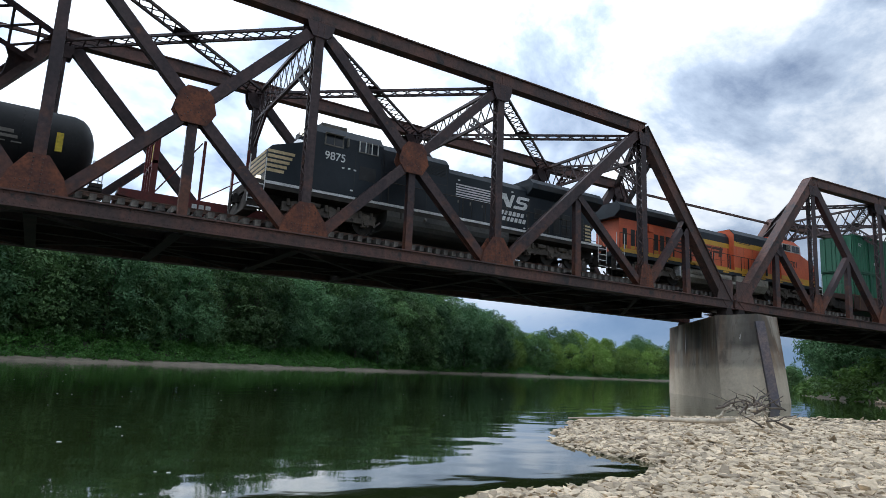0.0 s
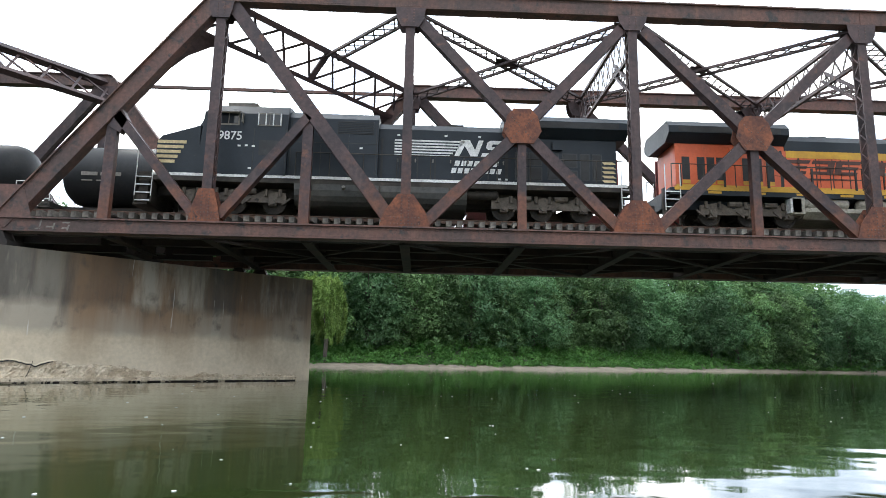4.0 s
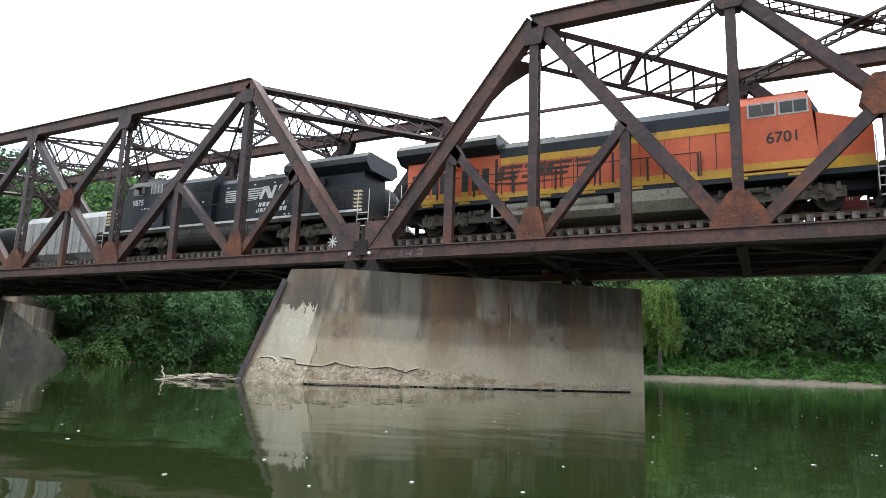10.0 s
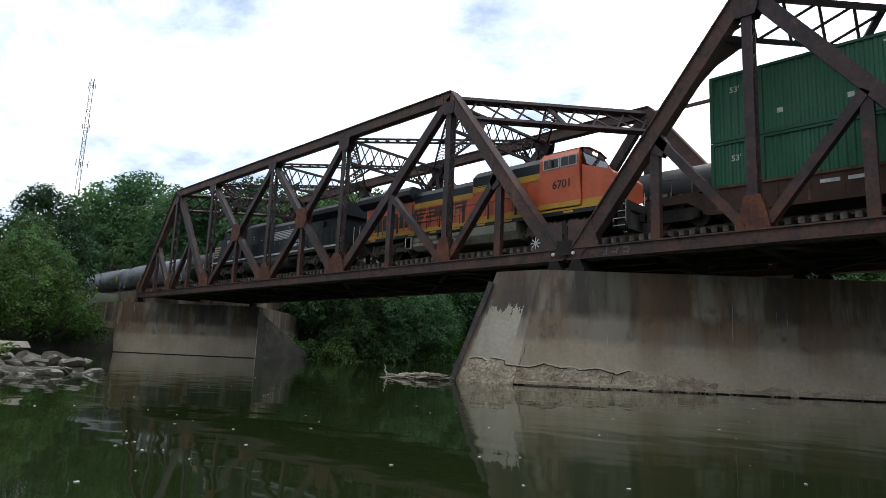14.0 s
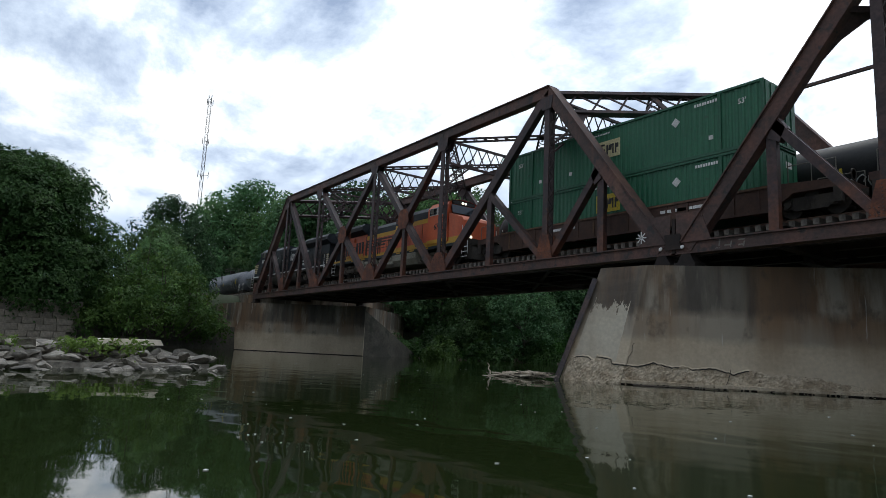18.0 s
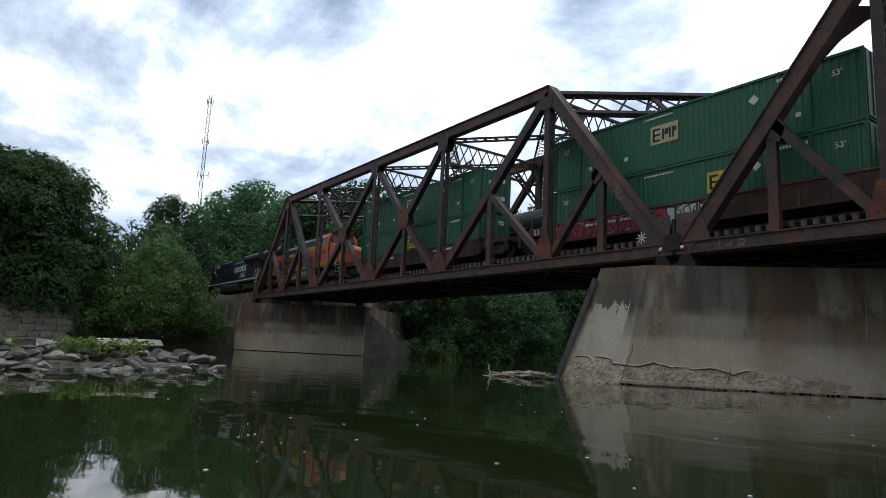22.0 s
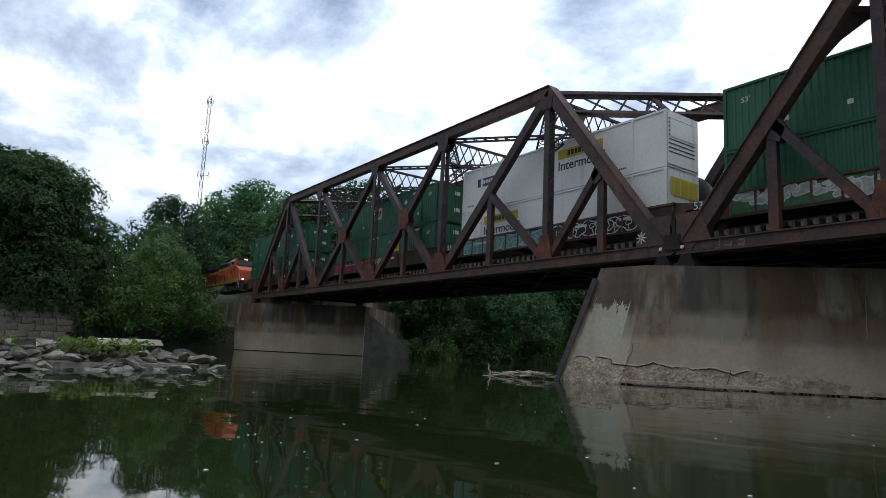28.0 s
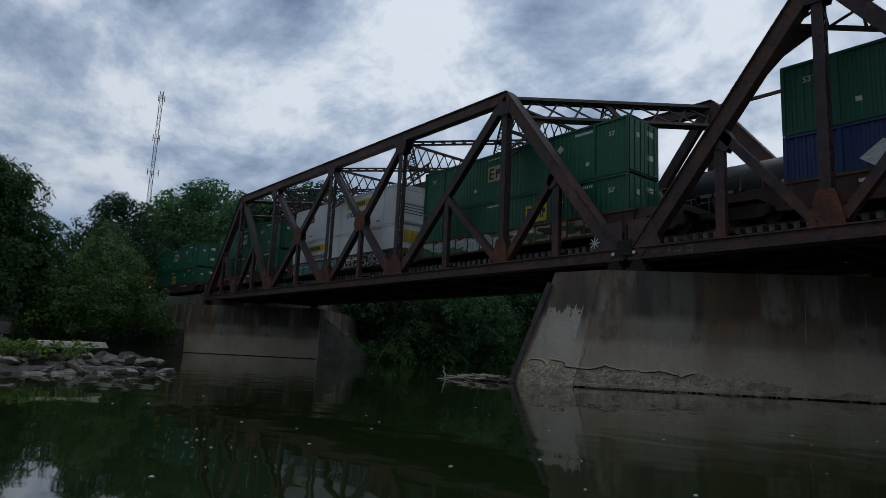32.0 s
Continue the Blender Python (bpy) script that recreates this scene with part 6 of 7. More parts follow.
def tank_car(label, paint, x0, length=17.4):
    t = thing("tank_car", label, "tank car", "tank cars", at=pose(x0, TRACK_2, RAIL_Z))
    R, zc = 1.5, 2.72
    prof = [(0.55, 0.02), (0.58, 0.45), (0.68, 0.85), (0.86, 1.18), (1.1, 1.4), (1.45, R)]
    prof = prof + [(length - a, r) for a, r in prof[::-1]]
    part("tank", Mesh().lathe(prof, 32, "x", (0, 0, zc)), paint, t, smooth=True)
    for x in (3.2, length / 2 - 2, length / 2 + 2, length - 3.2):
        part("band", Mesh().lathe([(x - 0.03, R + 0.012), (x + 0.03, R + 0.012)], 32, "x", (0, 0, zc)), paint, t)
    part("underframe", Mesh().box(0.1, length - 0.1, -0.35, 0.35, 0.75, 1.15), SOOT, t)
    for x in (0.35, length - 0.35):
        part("end_sill", Mesh().box(x - 0.25, x + 0.25, -1.5, 1.5, 0.85, 1.15), SOOT, t)
        for y in (-1.45, 1.45):
            m = Mesh()
            m.tube((x - 0.2, y, 1.1), (x - 0.2, y, 2.1), 0.022, 6).tube((x + 0.2, y, 1.1), (x + 0.2, y, 2.1), 0.022, 6).tube((x - 0.2, y, 2.1), (x + 0.2, y, 2.1), 0.022, 6)
            part("end_rail", m, PAINTWHITE, t)
        m = Mesh()
        for i in range(4):
            m.box(x - 0.22, x + 0.22, -1.5, -1.45, 0.4 + 0.28 * i, 0.44 + 0.28 * i)
        part("step_ladder", m, PAINTWHITE, t)
    c = length / 2
    part("manway", Mesh().tube((c, 0, zc + R - 0.1), (c, 0, zc + R + 0.45), 0.38, 14).tube((c, 0, zc + R + 0.45), (c, 0, zc + R + 0.52), 0.42, 14), SOOT, t)
    m = Mesh()
    for y in (-0.75, 0.75):
        for x in (c - 1.4, c - 0.5, c + 0.5, c + 1.4):
            m.tube((x, y, zc + R - 0.2), (x, y, zc + R + 0.85), 0.025, 6)
        for z in (0.45, 0.85):
            m.tube((c - 1.4, y, zc + R + z), (c + 1.4, y, zc + R + z), 0.025, 6)
    for x in (c - 1.4, c + 1.4):
        m.tube((x, -0.75, zc + R + 0.85), (x, 0.75, zc + R + 0.85), 0.025, 6)
    part("platform_rail", m, GREY, t, "grey platform railing")
    m = Mesh()
    for i in range(11):
        m.tube((c - 0.25, -1.56, 1.1 + 0.3 * i), (c + 0.25, -1.56, 1.1 + 0.3 * i), 0.018, 5)
    m.tube((c - 0.25, -1.56, 0.9), (c - 0.25, -1.56, 4.3), 0.02, 5).tube((c + 0.25, -1.56, 0.9), (c + 0.25, -1.56, 4.3), 0.02, 5)
    part("side_ladder", m, SOOT, t)
    ring = lambda h: -math.sqrt(max(0.01, (R + 0.012) ** 2 - (h - zc) ** 2))
    m = Mesh()
    for x, z, w, h in ((1.9, 2.45, 0.75, 0.17), (2.8, 2.45, 0.95, 0.17), (1.9, 2.2, 0.5, 0.06), (2.6, 2.2, 0.6, 0.06), (length - 4.2, 2.62, 0.75, 0.15), (length - 4.2, 2.42, 0.9, 0.12), (length - 4.2, 2.26, 0.5, 0.05), (length - 3.5, 2.26, 0.35, 0.05)):
        part("legend_bar", Mesh().box(x, x + w, ring(z + h / 2) - 0.012, ring(z + h / 2) + 0.02, z, z + h), GREY, t)
    # sprayed tags low on the side
    rng = random.Random(int(length * 10))
    for x, z, n in ((6.3, 1.95, 5), (13.1, 1.95, 3), (15.0, 1.85, 2)):
        for i in range(n):
            pts = blob(rng, x + i * 0.5, z + rng.uniform(-0.05, 0.08), 0.36, 0.5, 11, 0.3)
            pts = pts[:rng.randint(7, 11)]
            m = Mesh()
            for p, q in zip(pts, pts[1:]):
                m.beam((p[0], ring(p[1]) - 0.006, p[1]), (q[0], ring(q[1]) - 0.006, q[1]), 0.05, 0.012, (0, 1, 0))
            part("tag_stroke", m, HOPPER, t, "pale sprayed scrawl")
    for x in (6.0, 9.3):
        part("yellow_mark", Mesh().box(x, x + 0.13, ring(2.45) - 0.015, ring(2.45) + 0.05, 2.2, 2.75), LOGOYELLOW, t)
    part("yellow_mark", Mesh().box(length - 2.0, length - 1.75, ring(2.7) - 0.015, ring(2.7) + 0.05, 2.2, 3.0), LOGOYELLOW, t)
    for x in (2.3, length - 2.3):
        truck(t, x, (-0.85, 0.85), 1.15, spin=False)
    return t


tank_car("glossy black tank car with white legends standing on the far track", TANKBLACK, -18.0, 19.7)
tank_car("glossy black tank car standing on the far track", TANKBLACK, -35.9)
tank_car("black tank car standing on the far track", TANKBLACK, -73.2)
tank_car("silver-grey tank car standing past the bridge end", SILVER, -91.6)
tank_car("silver-grey tank car standing past the bridge end", SILVER, -110.0)


def hopper_car(x0):
    h = thing("hopper_car", "pale grey covered hopper car standing on the far track", "hopper car", at=pose(x0, TRACK_2, RAIL_Z))
    L = 15.8
    body = [(-1.55, 1.3), (1.55, 1.3), (1.6, 3.9), (1.1, 4.45), (-1.1, 4.45), (-1.6, 3.9)]
    part("body", Mesh().prism(body, 1.6, L - 1.6, "x"), HOPPER, h)
    for x in (1.6, L - 1.6):
        d = -1 if x < 5 else 1
        part("slope_sheet", Mesh().hexa([(x, -1.4, 2.2), (x + d * 0.02, 1.4, 2.2), (x + d * 0.02, 1.4, 3.9), (x, -1.4, 3.9), (x + d * 1.0, -1.4, 3.6), (x + d * 1.0, 1.4, 3.6), (x + d * 1.0, 1.4, 3.9), (x + d * 1.0, -1.4, 3.9)]), HOPPER, h)
        part("end_post", Mesh().box(x + d * 1.3 - 0.06, x + d * 1.3 + 0.06, -1.45, -1.3, 1.0, 4.2), HOPPER, h)
        part("end_sill", Mesh().box(min(x, x + d * 1.5), max(x, x + d * 1.5), -1.4, 1.4, 0.95, 1.25), HOPPER, h)
        m = Mesh()
        for i in range(9):
            m.box(x + d * 1.25, x + d * 1.3, -1.5, -1.0, 1.2 + i * 0.35, 1.24 + i * 0.35)
        part("end_ladder", m, HOPPER, h)
    for i in range(13):
        x = 1.9 + i * (L - 3.8) / 12
        for s in (-1, 1):
            part("side_rib", Mesh().hexa([(x - 0.04, s * 1.55, 1.3), (x + 0.04, s * 1.55, 1.3), (x + 0.04, s * 1.66, 1.3), (x - 0.04, s * 1.66, 1.3), (x - 0.04, s * 1.60, 3.9), (x + 0.04, s * 1.60, 3.9), (x + 0.04, s * 1.70, 3.9), (x - 0.04, s * 1.70, 3.9)]), HOPPER, h)
    for i in range(3):
        x = 3.3 + i * 4.4
        part("outlet", Mesh().hexa([(x, -1.4, 1.3), (x + 3.6, -1.4, 1.3), (x + 3.6, 1.4, 1.3), (x, 1.4, 1.3), (x + 1.3, -0.5, 0.4), (x + 2.3, -0.5, 0.4), (x + 2.3, 0.5, 0.4), (x + 1.3, 0.5, 0.4)]), HOPPER, h)
    part("roof_walk", Mesh().box(0.4, L - 0.4, -0.45, 0.45, 4.55, 4.6), GREY, h)
    truck(h, 1.9, (-0.85, 0.85), 1.15, spin=False)
    truck(h, L - 1.9, (-0.85, 0.85), 1.15, spin=False)


hopper_car(-54.6)


def bulkhead_flat(x0):
    f = thing("flat_car", "empty dark red bulkhead flat car with tall stakes", "flat car", at=pose(x0, TRACK_2, RAIL_Z))
    L = 19.0
    part("deck", Mesh().box(0.3, L - 0.3, -1.45, 1.45, 1.0, 1.15), REDCAR, f)
    for s in (-1, 1):
        part("side_sill", Mesh().prism([(0.3, 1.15), (L - 0.3, 1.15), (L - 0.3, 0.85), (L - 4, 0.45), (4, 0.45), (0.3, 0.85)], s * 1.45 - 0.05, s * 1.45 + 0.05, "y"), REDCAR, f)
    for x in (1.6, L - 1.6):
        for y in (-1.35, -0.45, 0.45, 1.35):
            part("bulkhead_post", Mesh().box(x - 0.12, x + 0.12, y - 0.09, y + 0.09, 1.15, 4.3), REDCAR, f)
        part("bulkhead_rail", Mesh().box(x - 0.1, x + 0.1, -1.44, 1.44, 4.0, 4.2).box(x - 0.1, x + 0.1, -1.44, 1.44, 2.5, 2.65), REDCAR, f)
    for i in range(7):
        x = 3.6 + i * 2.0
        for y in (-1.38, 1.38):
            part("stake", Mesh().box(x - 0.06, x + 0.06, y - 0.05, y + 0.05, 1.15, 4.0), REDCAR, f)
    m = Mesh()
    m.beam((1.7, -1.3, 1.2), (3.5, -1.3, 3.9), 0.06, 0.06).beam((3.6, -1.38, 1.2), (5.6, -1.38, 2.6), 0.05, 0.05)
    part("brace", m, REDCAR, f)
    part("yellow_mark", Mesh().box(1.47, 1.48, -1.3, -1.1, 2.6, 3.4), LOGOYELLOW, f)
    m = Mesh()
    for i in range(3):
        bar(m, 3.3 + i * 0.3, 3.52 + i * 0.3, 0.72, 0.95, -1.5, -1)
    part("legend_bars", m, PAINTWHITE, f)
    truck(f, 2.4, (-0.85, 0.85), 1.15, spin=False)
    truck(f, L - 2.4, (-0.85, 0.85), 1.15, spin=False)


bulkhead_flat(1.9)

# ---- tracks ----


def track(yc, label):
    t = thing("railway_track", label, "railway track", "tracks")
    ds = [-170.0] + [33.0 + i for i in range(11)] + [130.0, 230.0]
    section = [(-0.07, -0.18), (0.07, -0.18), (0.07, -0.16), (0.012, -0.14), (0.012, -0.05), (0.036, -0.04), (0.036, 0.0), (-0.036, 0.0), (-0.036, -0.04), (-0.012, -0.05), (-0.012, -0.14), (-0.07, -0.16)]
    n = len(section)
    for s in (-1, 1):
        m, vs = Mesh(), []
        for d in ds:
            vs += [on_line(d, yc - TRACK_1 + s * 0.755 + u, v) for u, v in section]
        faces = [(k * n + i, k * n + (i + 1) % n, (k + 1) * n + (i + 1) % n, (k + 1) * n + i) for k in range(len(ds) - 1) for i in range(n)]
        part("rail", m.add(vs, faces + [tuple(range(n)), tuple((len(ds) - 1) * n + i for i in range(n))]), RAIL, t)
    return t


TRACKS = [track(TRACK_1, "rusty steel railway track on dark timber ties"), track(TRACK_2, "railway track under the standing freight cars")]

# ---- the wooded bank by the abutment ----
BIG = tree("large rounded maple in dense dark leaf above the bank wall", 16.6, 7.4, 170, LEAF[0], 21, 0.16, 190, "", 0.2)
BIG.matrix_basis = pose(-67.5, 1.0, float(ground_z(-67.5, 1.0)) - 0.8)
for i, (x, y, s, k, lab) in enumerate(((-84, 16.5, 1.0, 3, ""), (-60.5, 46.5, 0.75, 1, ""), (-55.5, 51.5, 0.8, 2, ""), (-72, 11.2, 0.6, 2, ""), (-71, 9.4, 0.42, 0, ""), (-74, 14, 0.68, 2, ""), (-95, 18.5, 0.85, 0, ""), (-100, 21.5, 1.2, 0, ""), (-125, 35, 1.9, 1, ""), (-78, 16.0, 0.9, 1, ""), (-104, 42, 1.9, 1, ""), (-95, 40, 1.6, 0, ""), (-82, 15.5, 0.95, 1, ""), (-116, 38, 1.9, 0, ""), (-88, 17.5, 1.1, 1, ""), (-112, 47, 1.7, 2, ""), (-99, 50, 1.6, 1, ""), (-84, 49, 1.85, 2, ""), (-79, 50, 1.75, 1, ""), (-74, 53, 1.6, 0, ""), (-90, 46, 1.8, 0, ""), (-69, 56, 1.3, 2, ""))):
    stand(k, x, y, s, i * 1.7)


def bush(label, x, y, h, w, n, material, seed, z=None):
    rng = random.Random(seed)
    b = thing("bush", label, "bush", "bank bushes", at=pose(x, y, float(ground_z(x, y)) if z is None else z))
    cl = []
    for _ in range(n):
        a, q = rng.uniform(0, 6.28), w * math.sqrt(rng.random())
        k = 1 - 0.75 * (q / w) ** 2
        r = rng.uniform(0.5, 1.25)
        cl.append((q * math.cos(a), q * math.sin(a), max(0.15, rng.uniform(0.05, 1.0) * h * k - 0.3), r))
    m = Mesh()
    for c in cl[::2]:
        m.tube((c[0] * 0.3, c[1] * 0.3, -0.4), (c[0] * 0.9, c[1] * 0.9, c[2]), 0.07, 5, 0.025)
    part("stem_clump", m, BARK, b)
    part("foliage", None, None, b, data=leaf_mesh("foliage", cl, 120, 0.185, material, seed))
    return b


for i, (x, y, h, w, k) in enumerate(((-61.5, 43.5, 4.0, 3.0, 0), (-59.0, 48.5, 4.5, 3.4, 1), (-56.5, 54.0, 4.0, 3.2, 0), (-53.0, 60.0, 4.5, 3.4, 1), (-48.0, 66.0, 4.5, 3.6, 0), (-62.5, 39.5, 3.5, 2.2, 0), (-57.6, 41.0, 2.2, 1.8, 1), (-53.5, 52.5, 2.4, 2.2, 0), (-49.0, 60.0, 2.4, 2.2, 1), (-56.0, 46.5, 2.4, 2.0, 0), (-63.6, 8.6, 6.0, 3.0, 1), (-63.4, 10.5, 8.6, 4.4, 1), (-64.8, 14.5, 8.0, 4.2, 1), (-66.9, 16.8, 7.0, 3.2, 1), (-71.0, 16.0, 7.2, 3.2, 1),
                                    (-66.2, 1.5, 4.5, 3.0, 0), (-71.0, 12.5, 11.5, 4.6, 1), (-75.0, 17.0, 8.5, 4.0, 2), (-66.0, -3.5, 4.5, 3.0, 0), (-66.0, -9.0, 5.0, 3.2, 0))):
    bush("dense overhanging summer-green bush on the river bank", x, y, h, w, 46 if y < 30 else 34, LEAF[k], 40 + i, 3.4 if y < 4 else 1.4 if y < 30 else 0.1)

# retaining wall of squared stones along the bank
STONE = mat("wall_stone", (0.31, 0.275, 0.225), (0.2, 0.175, 0.14), 0.95, 0, 1.2, 7.0, bump=0.6, vary=0.25)
WALL_A, WALL_B = Vector((-60.4, -16.0, 0)), Vector((-61.4, 6.5, 0))
bank_wall = thing("bank_wall", "old retaining wall of squared grey stones at the water", "retaining wall")
part("backing", Mesh().hexa([(-62.6, -16, -1), (-61.0, -16, -1), (-62.0, 6.5, -1), (-63.2, 6.5, -1), (-62.6, -16, 3.2), (-61.0, -16, 3.2), (-62.0, 6.5, 3.2), (-63.2, 6.5, 3.2)]), STONE, bank_wall)
low_wall = tagged(new("low_wall", Mesh().hexa([(-63.6, 6.6, -1), (-61.6, 6.6, -1), (-69.4, 22.3, -1), (-71.6, 22.3, -1), (-63.6, 6.6, 2.0), (-61.9, 6.6, 2.0), (-69.7, 22.3, 2.4), (-71.6, 22.3, 2.4)]).data("low_wall", SHADECON)),
                  "low stained concrete wall running to the abutment, painted dark for shade", "retaining wall", kind="structure")

# ---- riprap spit ----
ROCK = mat("riprap_rock", (0.153, 0.140, 0.117), (0.297, 0.270, 0.230), 0.9, 0, 1.1, 6.0, bump=0.5, vary=0.4, third=(0.081, 0.077, 0.068), third_at=0.6)


def rock_data(seed, flatness):
    rng = random.Random(seed)
    bm = bmesh.new()
    bmesh.ops.create_icosphere(bm, subdivisions=2, radius=1.0)
    cuts = [(Vector((rng.gauss(0, 1), rng.gauss(0, 1), rng.gauss(0, 1))).normalized(), rng.uniform(0.3, 0.7)) for _ in range(10)]
    for v in bm.verts:
        for n, d in cuts:
            k = v.co.dot(n)
            if k > d:
                v.co -= n * (k - d)
        v.co *= 1 + 0.07 * noise.noise(v.co * 2.3 + Vector((seed, 0, 0)))
        v.co.z *= flatness
    me = bpy.data.meshes.new("rock")
    bm.to_mesh(me)
    bm.free()
    me.materials.append(ROCK)
    return me


ROCKS = [rock_data(60 + i, (0.5, 0.62, 0.45, 0.75, 0.55, 0.4)[i]) for i in range(6)]


def riprap():
    rng = random.Random(5)
    a, b = Vector((-23.7, 7.3, 0)), Vector((-20.2, -8.0, 0))
    side = Vector((1, 0.2, 0)).normalized()
    spots = []
    for n, near, far, s0, s1, z0, z1 in ((74, -0.1, 0.8, 0.2, 0.5, -0.08, 0.1), (64, -1.1, -0.3, 0.25, 0.52, 0.2, 0.42), (58, -2.2, -1.0, 0.25, 0.58, 0.5, 0.74), (40, -3.3, -2.2, 0.4, 0.8, 0.1, 0.5)):
        for i in range(n):   # four courses: foot, face, crest, back slope
            t = (i + rng.uniform(-0.4, 0.4)) / n
            spots.append((a.lerp(b, (0.16 if n == 58 else 0.03) + 0.9 * t) + side * rng.uniform(near, far), rng.uniform(s0, s1), rng.uniform(z0, z1)))
    for p, s, z in spots:
        ob = tagged(new("rock", ROCKS[rng.randrange(6)]), "angular grey riprap rock in a low stone spit", "rock", "riprap rocks")
        ob.matrix_basis = Matrix.LocRotScale((p.x, p.y, z), Euler((rng.uniform(-0.3, 0.3), rng.uniform(-0.3, 0.3), rng.uniform(0, 6.28))), (s * rng.uniform(0.9, 1.5), s, s * rng.uniform(0.7, 1.05)))
    core = Mesh().prism([(-24.8, 7.0), (-23.8, 6.8), (-20.6, -8), (-23.0, -8.4)], -1.1, 0.18, "z")
    tagged(new("spit_core", core.data("spit_core", ROCK)), "packed stone core of the spit", "rock", kind="structure")
    tagged(new("stone_slab", Mesh().hexa([(-24.0, 2.9, 0.76), (-23.4, 3.0, 0.74), (-23.9, 5.2, 0.78), (-24.5, 5.1, 0.78), (-23.9, 2.95, 0.95), (-23.5, 3.0, 0.93), (-23.95, 5.1, 0.97), (-24.4, 5.05, 0.97)]).data("stone_slab", CLEANCON)), "long pale broken concrete slab lying on the rocks", "slab")
    cl = [(-23.6 + rng.uniform(-0.7, 0.5), rng.uniform(-6, 4.6), rng.uniform(0.66, 0.92), rng.uniform(0.08, 0.17)) for _ in range(46)]
    tagged(new("weeds", leaf_mesh("weeds", cl, 260, 0.07, LEAF[2], 77)), "small green weeds between the rocks", "weeds", kind="stuff")


riprap()

# ---- radio mast ----


def mast():
    at = Vector((-184.7, 45.5, 0))
    t = thing("radio_mast", "tall thin lattice radio mast with pale and dark bands", "radio mast", at=Matrix.Translation(at))
    top, w = 71.0, 0.55
    legs = [(w * math.cos(a), w * math.sin(a)) for a in (0.3, 2.4, 4.5)]
    n = 24
    for x, y in legs:
        part("leg", Mesh().tube((x, y, -1), (x, y, top), 0.09, 6), MASTPAINT, t)
    m = Mesh()
    for i in range(n):
        z0, z1 = top * i / n, top * (i + 1) / n
        for k in range(3):
            p, q = legs[k], legs[(k + 1) % 3]
            m.tube((*p, z0), (*q, z1), 0.05, 4).tube((*p, z0), (*q, z0), 0.05, 4)
    part("bracing", m, MASTPAINT, t)
    for z, r in ((35, 1.5), (47, 1.6), (57, 1.0), (69, 0.9)):
        m = Mesh()
        for k in range(3):
            a = k * 2.1 + z
            m.tube((0, 0, z), (r * math.cos(a), r * math.sin(a), z), 0.06, 5).tube((r * math.cos(a), r * math.sin(a), z - 0.9), (r * math.cos(a), r * math.sin(a), z + 0.9), 0.11, 6)
        part("antenna", m, GREY, t)


MASTPAINT = mat("mast_paint", (0.30, 0.28, 0.28), (0.36, 0.34, 0.33), 0.6, 0.3, 0.12, 3.0)
mast()

# ---- undergrowth along the far bank ----


def undergrowth():
    rng = np.random.default_rng(9)
    pts = np.array(BANK[7:16], float)
    seg = np.hypot(*np.diff(pts, axis=0).T)
    cum = np.concatenate([[0], np.cumsum(seg)])
    n = 6400
    d = cum[-1] * rng.uniform(0, 1, n) ** 1.6
    k = np.clip(np.searchsorted(cum, d) - 1, 0, len(seg) - 1)
    u = np.diff(pts, axis=0)[k] / seg[k][:, None]
    p = pts[k] + u * (d - cum[k])[:, None]
    back = rng.uniform(2.1, 12.5, n)
    q = p + np.stack([-u[:, 1], u[:, 0]], -1) * back[:, None]
    z = ground_z(q[:, 0], q[:, 1])
    r = rng.uniform(0.45, 1.1, n) + 0.06 * np.maximum(0, back - 6)
    cl = np.stack([q[:, 0], q[:, 1], z + rng.uniform(0.1, 1.5, n) * smooth(back, 2.0, 5.0), r], -1)
    low = back < 9.5
    tagged(new("ivy", leaf_mesh("ivy", cl[low].tolist(), 60, 0.19, LEAF[5], 12)), "bright green creeper covering the river bank", "undergrowth", kind="stuff")
    n = 380
    d = cum[-1] * rng.uniform(0, 1, n) ** 1.4
    k = np.clip(np.searchsorted(cum, d) - 1, 0, len(seg) - 1)
    u = np.diff(pts, axis=0)[k] / seg[k][:, None]
    q = pts[k] + u * (d - cum[k])[:, None] + np.stack([-u[:, 1], u[:, 0]], -1) * rng.uniform(9, 15, n)[:, None]
    z = ground_z(q[:, 0], q[:, 1])
    cl = np.stack([q[:, 0], q[:, 1], z + rng.uniform(0.5, 2.6, n), rng.uniform(0.8, 1.7, n)], -1)
    tagged(new("shrubs", leaf_mesh("shrubs", cl.tolist(), 30, 0.27, LEAF[4], 13)), "dense dark green shrubs under the trees", "undergrowth", kind="stuff")
    # right bank scrub behind the gravel
    X, Y = rng.uniform(42, 125, 2600), rng.uniform(8, 70, 2600)
    dg = -side_of(BAR, X, Y)
    ok = (dg > 0.3) & (dg < 14)
    X, Y = X[ok], Y[ok]
    Z = ground_z(X, Y)
    cl = np.stack([X, Y, Z + rng.uniform(0.0, 1.0, len(X)) * (0.6 + 0.14 * dg[ok]), rng.uniform(0.5, 1.25, len(X))], -1).tolist()
    tagged(new("scrub", leaf_mesh("scrub", cl, 30, 0.27, LEAF[1], 14)), "green scrub on the right river bank", "undergrowth", kind="stuff")


undergrowth()


